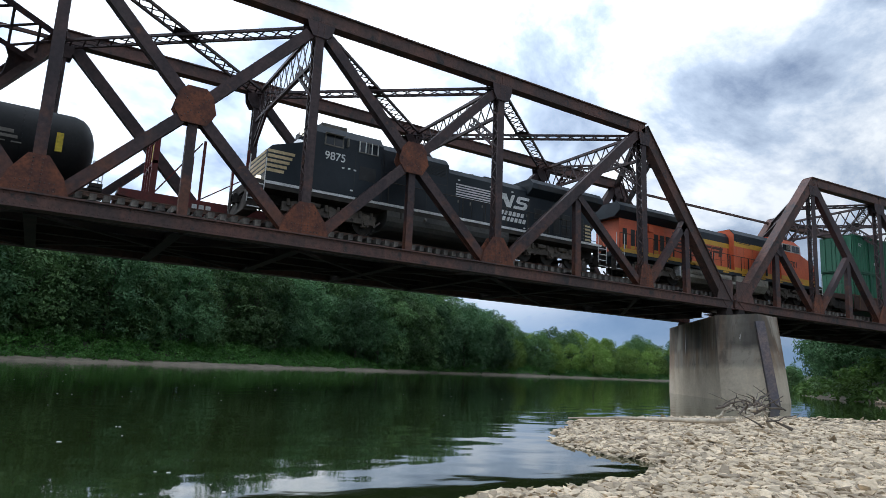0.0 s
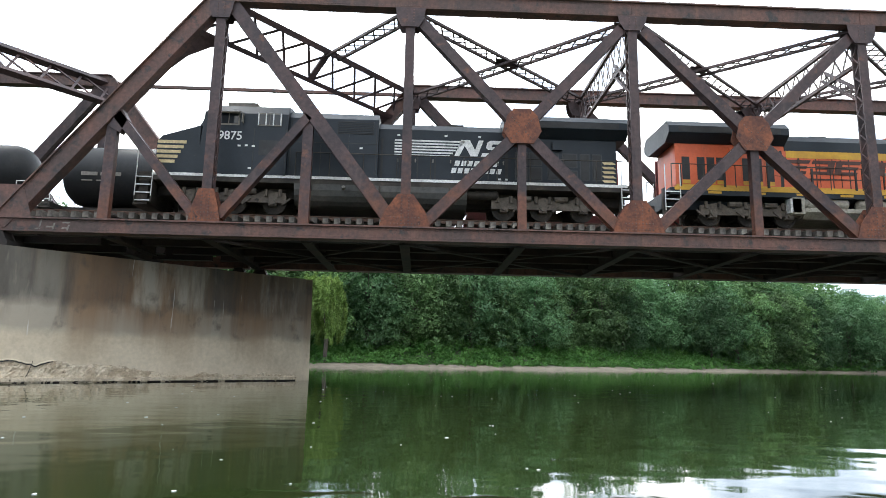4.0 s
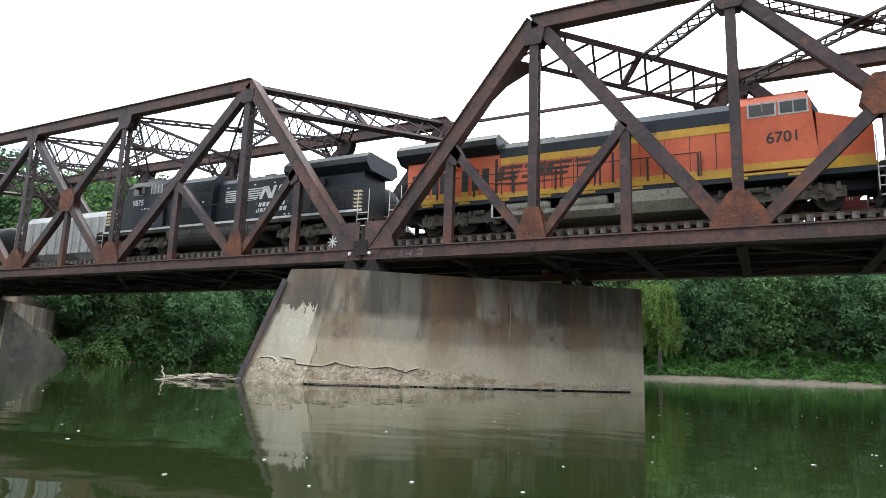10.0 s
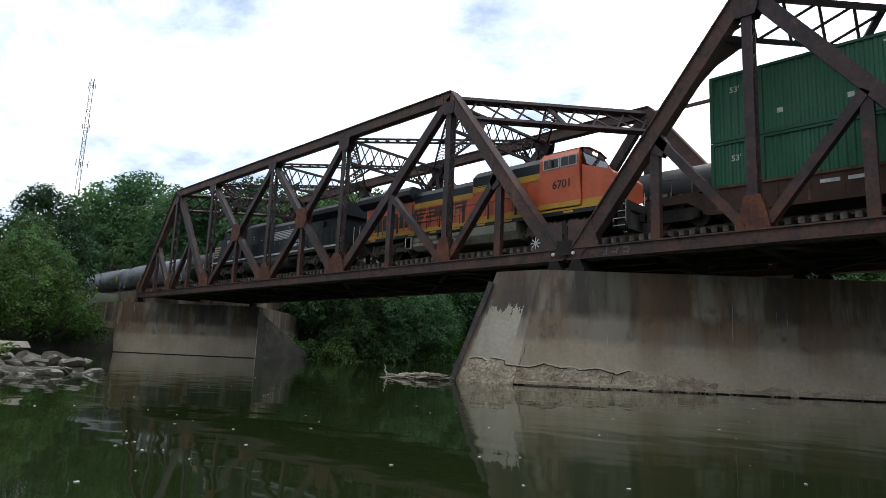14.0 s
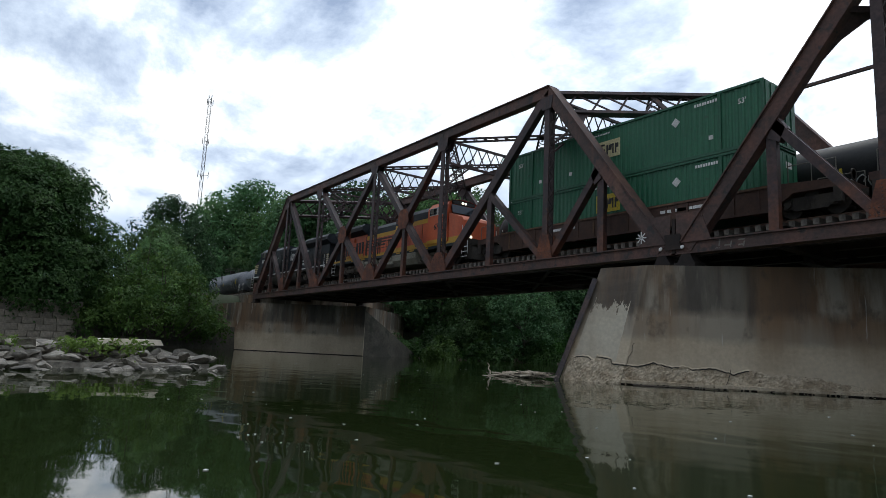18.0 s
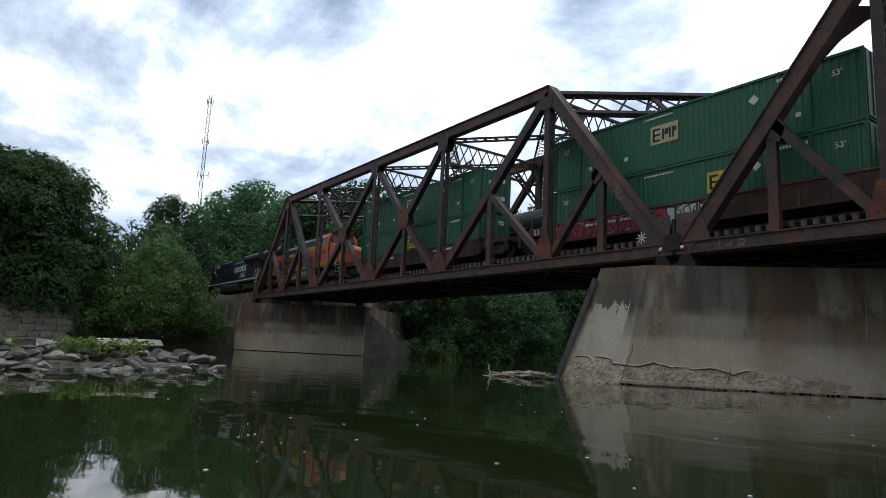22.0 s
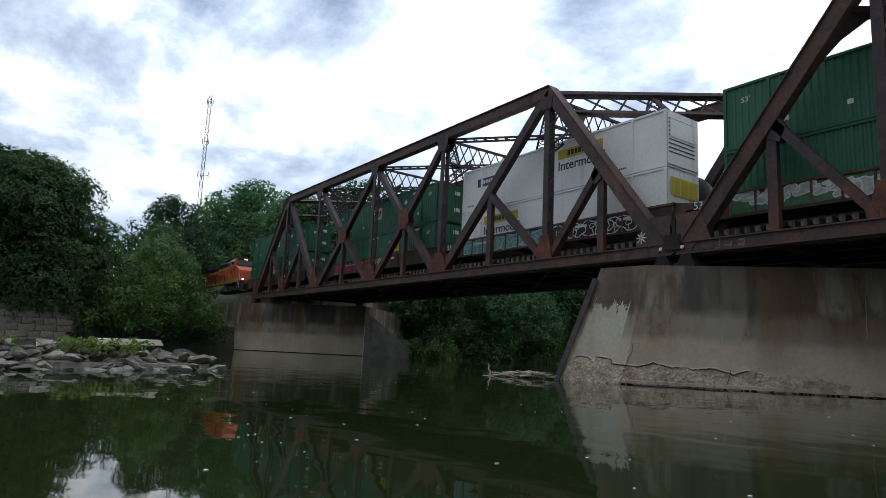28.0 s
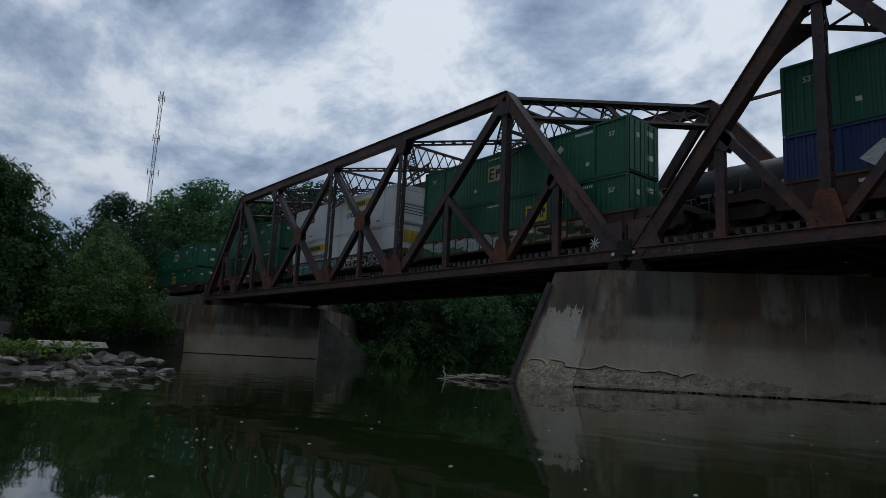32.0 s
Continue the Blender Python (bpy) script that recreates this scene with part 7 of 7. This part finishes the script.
def willow():
    rng = random.Random(31)
    for wx, wy, h, w, n in ((-12.8, 89.0, 11.5, 3.0, 12), (-17.5, 92.0, 11.0, 3.4, 9)):
        t = thing("willow", "weeping willow with long pale green hanging branches", "tree", "willows", at=pose(wx, wy, float(ground_z(wx, wy))))
        m = Mesh().tube((0, 0, -0.5), (0.2, 0, 5), 0.3, 8, 0.22)
        ends = []
        for i in range(n):
            a = i * 6.28 / n + rng.uniform(-0.3, 0.3)
            q = w * rng.uniform(0.4, 1.0)
            e = (q * math.cos(a), q * math.sin(a), h * rng.uniform(0.8, 1.0))
            ends.append(e)
            m.tube((0.2, 0, 4.6), e, 0.12, 6, 0.04)
        part("trunk", m, BARK, t)
        cl = []
        for e in ends:
            low = rng.uniform(2.0, 7.5)
            for _ in range(6):
                x, y = e[0] + rng.uniform(-0.5, 0.5), e[1] + rng.uniform(-0.5, 0.5)
                top, bot = e[2] + rng.uniform(-0.5, 0.9), max(1.5, low + rng.uniform(-1.2, 1.8))
                k = int((top - bot) * 3.4) + 1
                for i in range(k):
                    cl.append((x * (1 + 0.12 * math.sin(3 * i / k)), y * (1 + 0.12 * math.sin(3 * i / k)), top + (bot - top) * i / k, 0.17))
        part("crown", None, None, t, data=leaf_mesh("crown", cl, 900, 0.085, WILLOWLEAF, 32, droop=0.9))


WILLOWLEAF = mat("leaf_willow", (0.14, 0.235, 0.05), (0.21, 0.31, 0.08), 0.6, 0, 0.45, 2.0, bump=0, vary=0.3, island=True, trans=0.3, gloss=0.3)
willow()
# a pale house wall glimpsed between the trunks on the far bank
hx, hy = 40.5, 133.0
hz = float(ground_z(hx, hy))
house = thing("house", "pale house half hidden among the far trees", "house", at=pose(hx, hy, hz, 0, 0, 28))
SIDING = mat("house_siding", (0.62, 0.58, 0.54), (0.5, 0.46, 0.42), 0.8, 0, 1.0, 9.0)
SHINGLE = mat("house_roof", (0.16, 0.08, 0.06), (0.12, 0.07, 0.055), 0.9, 0, 1.0, 9.0)
part("wall", Mesh().box(-3, 3, -3, 3, -0.5, 1.9), SIDING, house)
part("roof", Mesh().prism([(-3.5, 1.9), (3.5, 1.9), (0, 3.6)], -3.4, 3.4, "x"), SHINGLE, house)
for x in (-1.8, 0.2, 1.9):
    part("window", Mesh().box(x - 0.45, x + 0.45, -3.03, -2.99, 0.6, 1.5), GLASS, house)

# ---- gravel bar: stones, driftwood, foam ----
PEBBLE = mat("river_stone", (0.52, 0.425, 0.30), (0.40, 0.32, 0.22), 0.9, 0, 3.0, 14.0, bump=0.25, vary=0.4, third=(0.2, 0.17, 0.135), third_at=0.64)
PEBBLES = mat("river_stones", (0.52, 0.425, 0.30), (0.40, 0.32, 0.22), 0.9, 0, 3.0, 14.0, bump=0.25, vary=0.45, island=True, third=(0.2, 0.17, 0.135), third_at=0.64)


def stone_shape(seed, fine=1):
    rng = random.Random(seed)
    bm = bmesh.new()
    bmesh.ops.create_icosphere(bm, subdivisions=fine + 1, radius=1.0) if fine else bmesh.ops.create_icosphere(bm, subdivisions=1, radius=1.1)
    for v in bm.verts:
        v.co *= rng.uniform(0.68, 1.15) if fine < 1 else rng.uniform(0.9, 1.06)
        v.co.z *= 0.5
        v.co.x *= 1.25
    return bm


def gravel():
    shapes, datas = [], []
    for i in range(6):
        bm = stone_shape(200 + i)
        bm.verts.ensure_lookup_table()
        rough_bm = stone_shape(300 + i, 0)
        rough_bm.verts.ensure_lookup_table()
        shapes.append((np.array([v.co[:] for v in rough_bm.verts]), np.array([[v.index for v in f.verts] for f in rough_bm.faces])))
        rough_bm.free()
        me = bpy.data.meshes.new("stone")
        bm.to_mesh(me)
        bm.free()
        me.materials.append(PEBBLE)
        me.shade_smooth()
        datas.append(me)
    rng = np.random.default_rng(4)
    bar_ob = thing("gravel_bar", "pale river stones of a low gravel bar", "gravel")
    # the nearest larger stones are pieces of their own
    n = 0
    while n < 290:
        x, y = rng.uniform(3.2, 13), rng.uniform(3.0, 11.5)
        dg = float(-side_of(BAR, np.array(x), np.array(y)))
        if dg < -0.25 or math.atan2(x, y) > 1.25:
            continue
        z = float(ground_z(x, y))
        s = rng.uniform(0.035, 0.075) * (1.5 if rng.random() < 0.12 else 1)
        ob = part("stone", None, None, bar_ob, data=datas[n % 6])
        ob.matrix_basis = Matrix.LocRotScale((x, y, z + 0.3 * s), Euler((rng.uniform(-0.3, 0.3), rng.uniform(-0.3, 0.3), rng.uniform(0, 6.28))), (s, s, s))
        n += 1
    vs, fs, base = [], [], 0
    X = np.concatenate([rng.uniform(3, 16, 100000), rng.uniform(8, 60, 26000), rng.uniform(-4, 12, 26000)])
    Y = np.concatenate([rng.uniform(2, 13, 100000), rng.uniform(3, 23, 26000), rng.uniform(-8, 9, 26000)])
    dg = -side_of(BAR, X, Y)
    az = np.arctan2(X, Y)
    kind_of = np.arange(len(X))
    ok = (dg > -0.45 + 0.6 * rng.random(len(X)) ** 2) & np.where(kind_of < 100000, az < 1.2, (az < 1.3) | (kind_of >= 126000)) & (np.hypot(X, Y) > 0.6)
    X, Y, kind_of = X[ok], Y[ok], kind_of[ok]
    Z = ground_z(X, Y)
    n = len(X)
    dist = np.hypot(X, Y)
    s = (0.015 + 0.038 * rng.random(n) ** 3.0) * (1 + 0.035 * dist) * np.where((kind_of >= 126000) & ((Y < 2.5) | (X < 2.0)), 1.6, 1.0)
    turn, lean, lean_way = rng.uniform(0, 6.28, n), rng.normal(0, 0.28, n), rng.uniform(0, 6.28, n)
    sx, sy, sz = s * rng.uniform(0.9, 1.55, n), s * rng.uniform(0.75, 1.15, n), s * rng.uniform(0.6, 1.3, n)
    lift = s * rng.uniform(0.1, 0.75, n)
    for k in range(6):
        v, f = shapes[k]
        i = np.arange(k, n, 6)
        p = v[None] * np.stack([sx[i], sy[i], sz[i]], -1)[:, None]
        c, w = np.cos(turn[i])[:, None], np.sin(turn[i])[:, None]
        px, py = p[..., 0] * c - p[..., 1] * w, p[..., 0] * w + p[..., 1] * c
        pz = p[..., 2] + lean[i][:, None] * (px * np.cos(lean_way[i])[:, None] + py * np.sin(lean_way[i])[:, None])
        vs.append(np.stack([px + X[i][:, None], py + Y[i][:, None], pz + (Z[i] + lift[i])[:, None]], -1).reshape(-1, 3))
        fs.append((f[None] + (np.arange(len(i)) * len(v))[:, None, None]).reshape(-1, 3) + base)
        base += len(i) * len(v)
    me = bpy.data.meshes.new("gravel")
    me.from_pydata(np.concatenate(vs).tolist(), [], np.concatenate(fs).tolist())
    me.materials.append(PEBBLES)
    tagged(new("gravel", me), "countless pale river stones of the gravel bar", "gravel", kind="stuff")


gravel()
DRIFT = mat("driftwood", (0.52, 0.45, 0.35), (0.34, 0.285, 0.215), 0.9, 0, 2.0, 14.0, bump=0.4, stretch=(1, 1, 1))
DARKDRIFT = mat("wet_driftwood", (0.13, 0.105, 0.085), (0.08, 0.065, 0.05), 0.9, 0, 2.0, 14.0, bump=0.4)


def crooked(m, p, q, r, seed, n=6, wob=0.08):
    rng = random.Random(seed)
    p, q = Vector(p), Vector(q)
    L = (q - p).length
    pts = [p.lerp(q, i / n) + Vector((rng.uniform(-1, 1), rng.uniform(-1, 1), rng.uniform(-0.6, 0.6))) * wob * L * (0 < i < n) for i in range(n + 1)]
    d = (q - p).normalized()
    u = d.orthogonal().normalized()
    w, k = d.cross(u), 7
    vs = [pts[i] + (u * math.cos(6.2832 * j / k) + w * math.sin(6.2832 * j / k)) * r * (1 - 0.7 * i / n) for i in range(n + 1) for j in range(k)]
    m.add(vs, [(i * k + j, i * k + (j + 1) % k, (i + 1) * k + (j + 1) % k, (i + 1) * k + j) for i in range(n) for j in range(k)] + [tuple(range(k)), tuple(n * k + j for j in range(k))])
    return pts


def driftwood():
    log = thing("drift_log", "long pale bleached log lying on the gravel", "log")
    m = Mesh()
    pts = crooked(m, (11.3, 7.4, 0.40), (10.3, 10.8, 0.16), 0.055, 3, 8, 0.012)
    part("trunk", m, DRIFT, log, smooth=True)
    m = Mesh()
    crooked(m, (11.2, 7.7, 0.42), (11.5, 7.5, 0.75), 0.03, 4)
    part("stub", m, DRIFT, log)
    rng = random.Random(8)
    for (cx, cy, cz, n, spread_, paint, lab) in ((18.2, 11.3, 0.20, 26, 1.3, DARKDRIFT, "tangled heap of dark driftwood branches on the gravel edge"), (11.3, 7.0, 0.32, 16, 0.7, DARKDRIFT, "small heap of dark broken driftwood on the gravel")):
        pile = thing("driftwood_pile", lab, "driftwood", at=pose(cx, cy, cz))
        for i in range(n):
            m = Mesh()
            a, L = rng.uniform(0, 6.28), rng.uniform(0.8, 2.4) * spread_ / 2
            c = Vector((rng.uniform(-1, 1) * spread_ * 0.5, rng.uniform(-0.5, 0.5), rng.uniform(0.05, 0.5)))
            d = Vector((math.cos(a), math.sin(a) * 0.5, rng.uniform(-0.1, 0.55))).normalized() * L / 2
            lo = c - d
            lo.z = max(0.0, lo.z)
            crooked(m, lo, c + d, rng.uniform(0.012, 0.04), i, 4, 0.06)
            part("branch", m, paint if i % 7 else DRIFT, pile)
    raft = thing("driftwood_raft", "pale driftwood sticks caught at the pier's cutwater", "driftwood", at=pose(-21.05, 20.7, 0.02))
    for i in range(120):
        m = Mesh()
        t = rng.random()
        c = Vector((-1.7 * t + rng.uniform(-0.3, 0.6), -0.9 * t + rng.uniform(-0.35, 0.35), rng.uniform(0.02, 0.32) * (1 - 0.6 * t)))
        a, L = rng.uniform(-0.7, 0.7) + 0.4, rng.uniform(0.4, 1.5)
        d = Vector((math.cos(a), math.sin(a), rng.uniform(-0.12, 0.2))).normalized() * L / 2
        crooked(m, c - d, c + d, rng.uniform(0.014, 0.045), 100 + i, 3, 0.05)
        part("stick", m, DRIFT if i % 5 else DARKDRIFT, raft)
    m = Mesh()
    crooked(m, (-2.3, -1.1, 0.0), (-2.5, -1.1, 0.55), 0.05, 55, 4, 0.1)
    part("stick", m, DRIFT, raft)
    beam = thing("drift_pole", "long thin dark pole floating along the pier foot", "log")
    m = Mesh()
    crooked(m, (-17.0, 21.9, 0.02), (-14.2, 24.2, 0.03), 0.035, 9, 5, 0.01)
    part("trunk", m, DARKDRIFT, beam)


driftwood()


def flecks():
    rng = np.random.default_rng(3)
    m = Mesh()
    for i in range(150):
        az, d = rng.uniform(-1.35, 0.75), 6 + 40 * rng.random() ** 1.6
        x, y, s = d * math.sin(az), d * math.cos(az), rng.uniform(0.007, 0.02) * (1 + d * 0.025)
        if x > 2 and d < 16:
            continue
        k = rng.integers(5, 8)
        m.prism([(x + s * math.cos(6.283 * j / k) * rng.uniform(0.6, 1.4), y + s * math.sin(6.283 * j / k) * rng.uniform(0.6, 1.4)) for j in range(k)], 0.002, 0.008, "z")
    tagged(new("foam_flecks", m.data("foam_flecks", PAINTWHITE)), "scattered pale foam flecks and fluff on the water", "foam", kind="stuff")


flecks()

# ---- wear on the near pier ----


def pier_wear():
    pr, u, n, nose = PIER_B
    nm = -n   # outward on the river side towards the camera
    half, wedge = 1.45, 2.6

    def on_face(k, z, off):
        """A point on the long face: k metres from its cutwater corner, z up."""
        inset = -0.3 + 1.22 * (z + 1.5) / 6.15
        corner = nose + u * (wedge + 1.1 * inset)
        return Vector((*(corner + u * k + nm * (half - 0.12 * inset + off)).xy, z))

    def on_facet(k, z, off):
        """A point on the cutwater's facet: k from 0 at the nose to 1 at the corner."""
        inset = -0.3 + 1.22 * (z + 1.5) / 6.15
        a, b = nose + u * (1.75 * inset), nose + u * (wedge + 1.1 * inset) + nm * (half - 0.12 * inset)
        d = (b - a).normalized()
        return Vector((*(a + (b - a) * k + Vector((d.y, -d.x, 0)) * off).xy, z))

    def edge(x):
        """Height of the ragged upper edge of the spalled foot; x runs along the face, below 0 on the cutwater."""
        z = 0.80 + 0.05 * math.sin(x * 1.1) + 0.14 * noise.noise(Vector((x * 1.3, 0, 4))) + 0.06 * noise.noise(Vector((x * 5, 0, 1)))
        if x < 0:
            z += 0.28 * min(1.0, -x / 1.6) + (0.16 if -1.3 < x < -0.6 else 0)
        return z - 0.10 * max(0.0, x - 5) if x < 10 else 0.32 + 0.2 * noise.noise(Vector((x * 1.7, 0, 9)))

    def rough(p):
        return 0.5 * noise.noise(p * 2.1) + 0.35 * noise.noise(p * 5.3) + 0.28 * noise.noise(p * 12.0) + 0.2 * noise.noise(p * 26.0)

    # spalled, crumbled foot under a ragged overhanging edge
    for f, k0, k1, cols in ((on_face, 0.0, 15.6, 420), (on_facet, 0.06, 1.0, 96)):
        m, rows, vs = Mesh(), 20, []
        lip = []
        for i in range(cols + 1):
            k = k0 + (k1 - k0) * i / cols
            x = k if f is on_face else k * 2.6 - 2.6
            top = edge(x)
            for j in range(rows + 1):
                z = -0.4 + (top + 0.4) * j / rows
                q = f(k, z, 0.0)
                grow = min(1.0, (top - z) / 0.5)
                vs.append(f(k, z, 0.012 if j == rows else 0.03 + 0.05 * grow + 0.12 * max(-0.45, rough(q))))
            lip += [f(k, top - 0.012, 0.02), f(k, top + 0.02 + 0.02 * noise.noise(Vector((x * 7, 2, 2))), 0.035 + 0.02 * noise.noise(Vector((x * 9, 0, 0)))), f(k, top + 0.06, 0.006)]
        m.add(vs, [(i * (rows + 1) + j, (i + 1) * (rows + 1) + j, (i + 1) * (rows + 1) + j + 1, i * (rows + 1) + j + 1) for i in range(cols) for j in range(rows)])
        part("spalled_foot", m, ERODED, pr, "rough spalled concrete foot")
        n_lip = cols if f is on_facet else int(cols * 0.31)
        part("broken_edge", Mesh().add(lip, [(3 * i + j, 3 * i + 3 + j, 3 * i + 4 + j, 3 * i + 1 + j) for i in range(n_lip) for j in range(2)]), CONCRETE, pr)
        # the open crack under the edge
        m = Mesh()
        last = None
        for i in range(0, n_lip + 1, 2):
            k = k0 + (k1 - k0) * i / cols
            x = k if f is on_face else k * 2.6 - 2.6
            q = f(k, edge(x) - 0.02, 0.05)
            if last is not None and noise.noise(Vector((x * 1.9, 6, 0))) > -0.35:
                m.beam(last, q, 0.034 + 0.028 * noise.noise(Vector((x * 4, 3, 0))), 0.03, nm)
            last = q
        part("crack", m, INK, pr)
    # upright cracks and a broken corner
    for k, z0, z1, wander in ((0.05, 0.75, 1.75, 0.12), (4.1, 0.15, 0.8, 0.05)):
        m, last = Mesh(), None
        for i in range(9):
            z = z0 + (z1 - z0) * i / 8
            q = on_face(k + wander * i / 8 + 0.07 * noise.noise(Vector((k, z * 4, 0))), z, 0.10 if z < 0.8 else 0.012)
            if last is not None:
                m.beam(last, q, 0.016, 0.02, nm)
            last = q
        part("crack", m, INK, pr)
    # pale ledge just over the water, dark and wet beneath
    rng = random.Random(17)
    m, vs = Mesh(), []
    for i in range(81):
        w = 0.13 + rng.uniform(0, 0.05)
        vs += [on_face(i * 0.195, 0.055, 0.02), on_face(i * 0.195, 0.055, w), on_face(i * 0.195, 0.17 + rng.uniform(-0.02, 0.03), w), on_face(i * 0.195, 0.21, 0.02)]
    m.add(vs, [(4 * i + j, 4 * i + 4 + j, 4 * i + 4 + (j + 1) % 4, 4 * i + (j + 1) % 4) for i in range(80) for j in range(4)] + [(0, 1, 2, 3), (320, 321, 322, 323)])
    part("foot_ledge", m, ERODED, pr)
    part("wet_line", Mesh().hexa([on_face(0, -0.3, 0.02), on_face(15.6, -0.3, 0.02), on_face(15.6, -0.3, 0.075), on_face(0, -0.3, 0.075), on_face(0, 0.05, 0.02), on_face(15.6, 0.05, 0.02), on_face(15.6, 0.05, 0.075), on_face(0, 0.05, 0.075)]), DARKSTEEL, pr)
    # clean pale concrete on the cutwater, ragged where the soot has crept down
    m, cols, rows = Mesh(), 110, 110
    vs, ok = [], {}
    for i in range(cols + 1):
        for j in range(rows + 1):
            k, z = 0.10 + 0.74 * i / cols, 0.9 + 3.3 * j / rows
            vs.append(on_facet(k, z, 0.008))
    for i in range(cols):
        for j in range(rows):
            k, z = 0.10 + 0.74 * i / cols, 0.9 + 3.3 * j / rows
            ragged = 0.5 * noise.noise(Vector((k * 12, z * 1.0, 3))) + 0.32 * noise.noise(Vector((k * 40, z * 2.0, 8))) + 0.2 * noise.noise(Vector((k * 90, z * 9.0, 1)))
            x = k * 2.6 - 2.6
            if z > edge(x) + 0.05 and z + ragged < 3.35 and k + 0.012 * noise.noise(Vector((0, z * 3, 0))) < 0.835:
                m.f.append((i * (rows + 1) + j, (i + 1) * (rows + 1) + j, (i + 1) * (rows + 1) + j + 1, i * (rows + 1) + j + 1))
    m.v += vs
    part("clean_patch", m, CLEANCON, pr, "pale clean patch of concrete")


pier_wear()

# small white marks sprayed on the bridge, and bolts at the joint
spray = thing("spray_marks", "small pale spray-painted marks on the bridge chord", "graffiti")
for x, z, w, h in ((-14.6, 6.02, 0.06, 0.3), (-14.35, 5.88, 0.3, 0.06), (-14.1, 5.9, 0.06, 0.26), (-13.75, 6.05, 0.28, 0.06), (-13.55, 5.86, 0.06, 0.22), (-13.75, 5.84, 0.22, 0.06), (-14.75, 5.8, 0.2, 0.05)):
    part("stroke", bar(Mesh(), x, x + w, z - h / 2, z + h / 2, NEAR_Y - 0.24, -1, 0.05), GREY, spray)
m = Mesh()
for k in range(8):
    a = k * math.pi / 4
    m.beam((-18.35, NEAR_Y - 0.345, 6.62), (-18.35 + 0.28 * math.cos(a), NEAR_Y - 0.345, 6.62 + 0.28 * math.sin(a)), 0.05, 0.01)
tagged(new("star_mark", m.data("star_mark", PAINTWHITE)), "small white star-shaped paint splash on the bridge", "graffiti")
for x, z in ((-17.3, 5.98), (-16.2, 5.98)):
    tagged(new("pin_cap", Mesh().lathe([(0, 0.09), (-0.04, 0.08), (-0.05, 0.04)], 14, "y", (x, NEAR_Y - 0.36, z)).data("pin_cap", PAINTWHITE)), "round pale pin cap on the bridge joint", "bridge fitting", "pin caps")


def lay_ties():
    tie = Mesh().box(-0.115, 0.115, -1.38, 1.38, -0.43, -0.18).data("tie", TIE)
    n = 0
    for tr, yc, xa, xb in ((TRACKS[0], TRACK_1, -72.0, 60.0), ):
        x = xa
        while x < xb:
            ob = part("tie", None, None, tr, data=tie)
            ob.matrix_basis = along(x, x + 0.2, yc - TRACK_1)
            x += 0.46
    rest = Mesh()
    for yc, xa, xb in ((TRACK_1, -120.0, -72.2), (TRACK_1, 60.2, 110.0), (TRACK_2, -120.0, 110.0)):
        x = xa
        while x < xb:
            at = along(x, x + 0.2, yc - TRACK_1)
            rest.hexa([at @ Vector(v) for v in ((-0.115, -1.38, -0.43), (0.115, -1.38, -0.43), (0.115, 1.38, -0.43), (-0.115, 1.38, -0.43), (-0.115, -1.38, -0.18), (0.115, -1.38, -0.18), (0.115, 1.38, -0.18), (-0.115, 1.38, -0.18))])
            x += 0.46
    tagged(new("far_ties", rest.data("far_ties", TIE)), "rows of dark timber railway ties", "railway ties", kind="stuff")


lay_ties()


def lay_wall():
    rng = random.Random(2)
    block = rock = None
    shapes = []
    for L in (0.9, 1.2, 1.5):
        shapes.append((L, Mesh().box(0.02, L - 0.02, -0.12, 0.3, 0.02, 0.50).data("stone_block", STONE)))
    d = (WALL_B - WALL_A).normalized()
    turn = math.atan2(d.y, d.x)
    for row in range(8):
        k = rng.uniform(-0.8, 0)
        while k < (WALL_B - WALL_A).length - 1.2:
            L, me = rng.choice(shapes)
            ob = part("stone_block", None, None, bank_wall, data=me)
            p = WALL_A + d * max(k, 0)
            ob.matrix_basis = Matrix.Translation((p.x - 0.06 * row + rng.uniform(-0.03, 0.03), p.y, -0.5 + row * 0.52)) @ Matrix.Rotation(turn, 4, "Z")
            k += L


lay_wall()


def gone(t):
    """How far the train has gone at t seconds: a smooth curve through TRAVEL."""
    ts, ss = np.array(TRAVEL).T
    speed = np.gradient(ss, ts)
    k = min(len(ts) - 2, max(0, int(np.searchsorted(ts, t, side="right")) - 1))
    h = ts[k + 1] - ts[k]
    u = (t - ts[k]) / h
    return float((2 * u ** 3 - 3 * u ** 2 + 1) * ss[k] + (u ** 3 - 2 * u ** 2 + u) * h * speed[k] + (3 * u ** 2 - 2 * u ** 3) * ss[k + 1] + (u ** 3 - u ** 2) * h * speed[k + 1])


def motions():
    for ob, x0, y, z, turn in MOVING:
        # a car bears on the line near both of its ends
        way = -1 if turn else 1
        a, b = (0.0, 17.0) if ob.name.startswith("shipping") or ob.name.startswith("well") else (4.0, 17.0)
        rows = []
        for i in range(65):
            d = x0 - gone(0.5 * i)
            m = along(d + way * a, d + way * b, y, z)
            m.translation -= m.to_3x3() @ Vector((a, 0, 0))
            rows.append((0.5 * i, m))
        walk(ob, rows)
    for w, x, r in WHEELS:
        flip = 1 if w.parent.name.startswith("locomotive") and w.parent["label"].startswith("orange") else -1
        rows, n = [], 230
        for i in range(n + 1):
            t = 32.0 * i / n
            d = gone(t)
            rows.append((t, Matrix.Translation((x, 0, r)) @ Matrix.Rotation(flip * d / r, 4, "Y")))
        walk(w, rows)


motions()
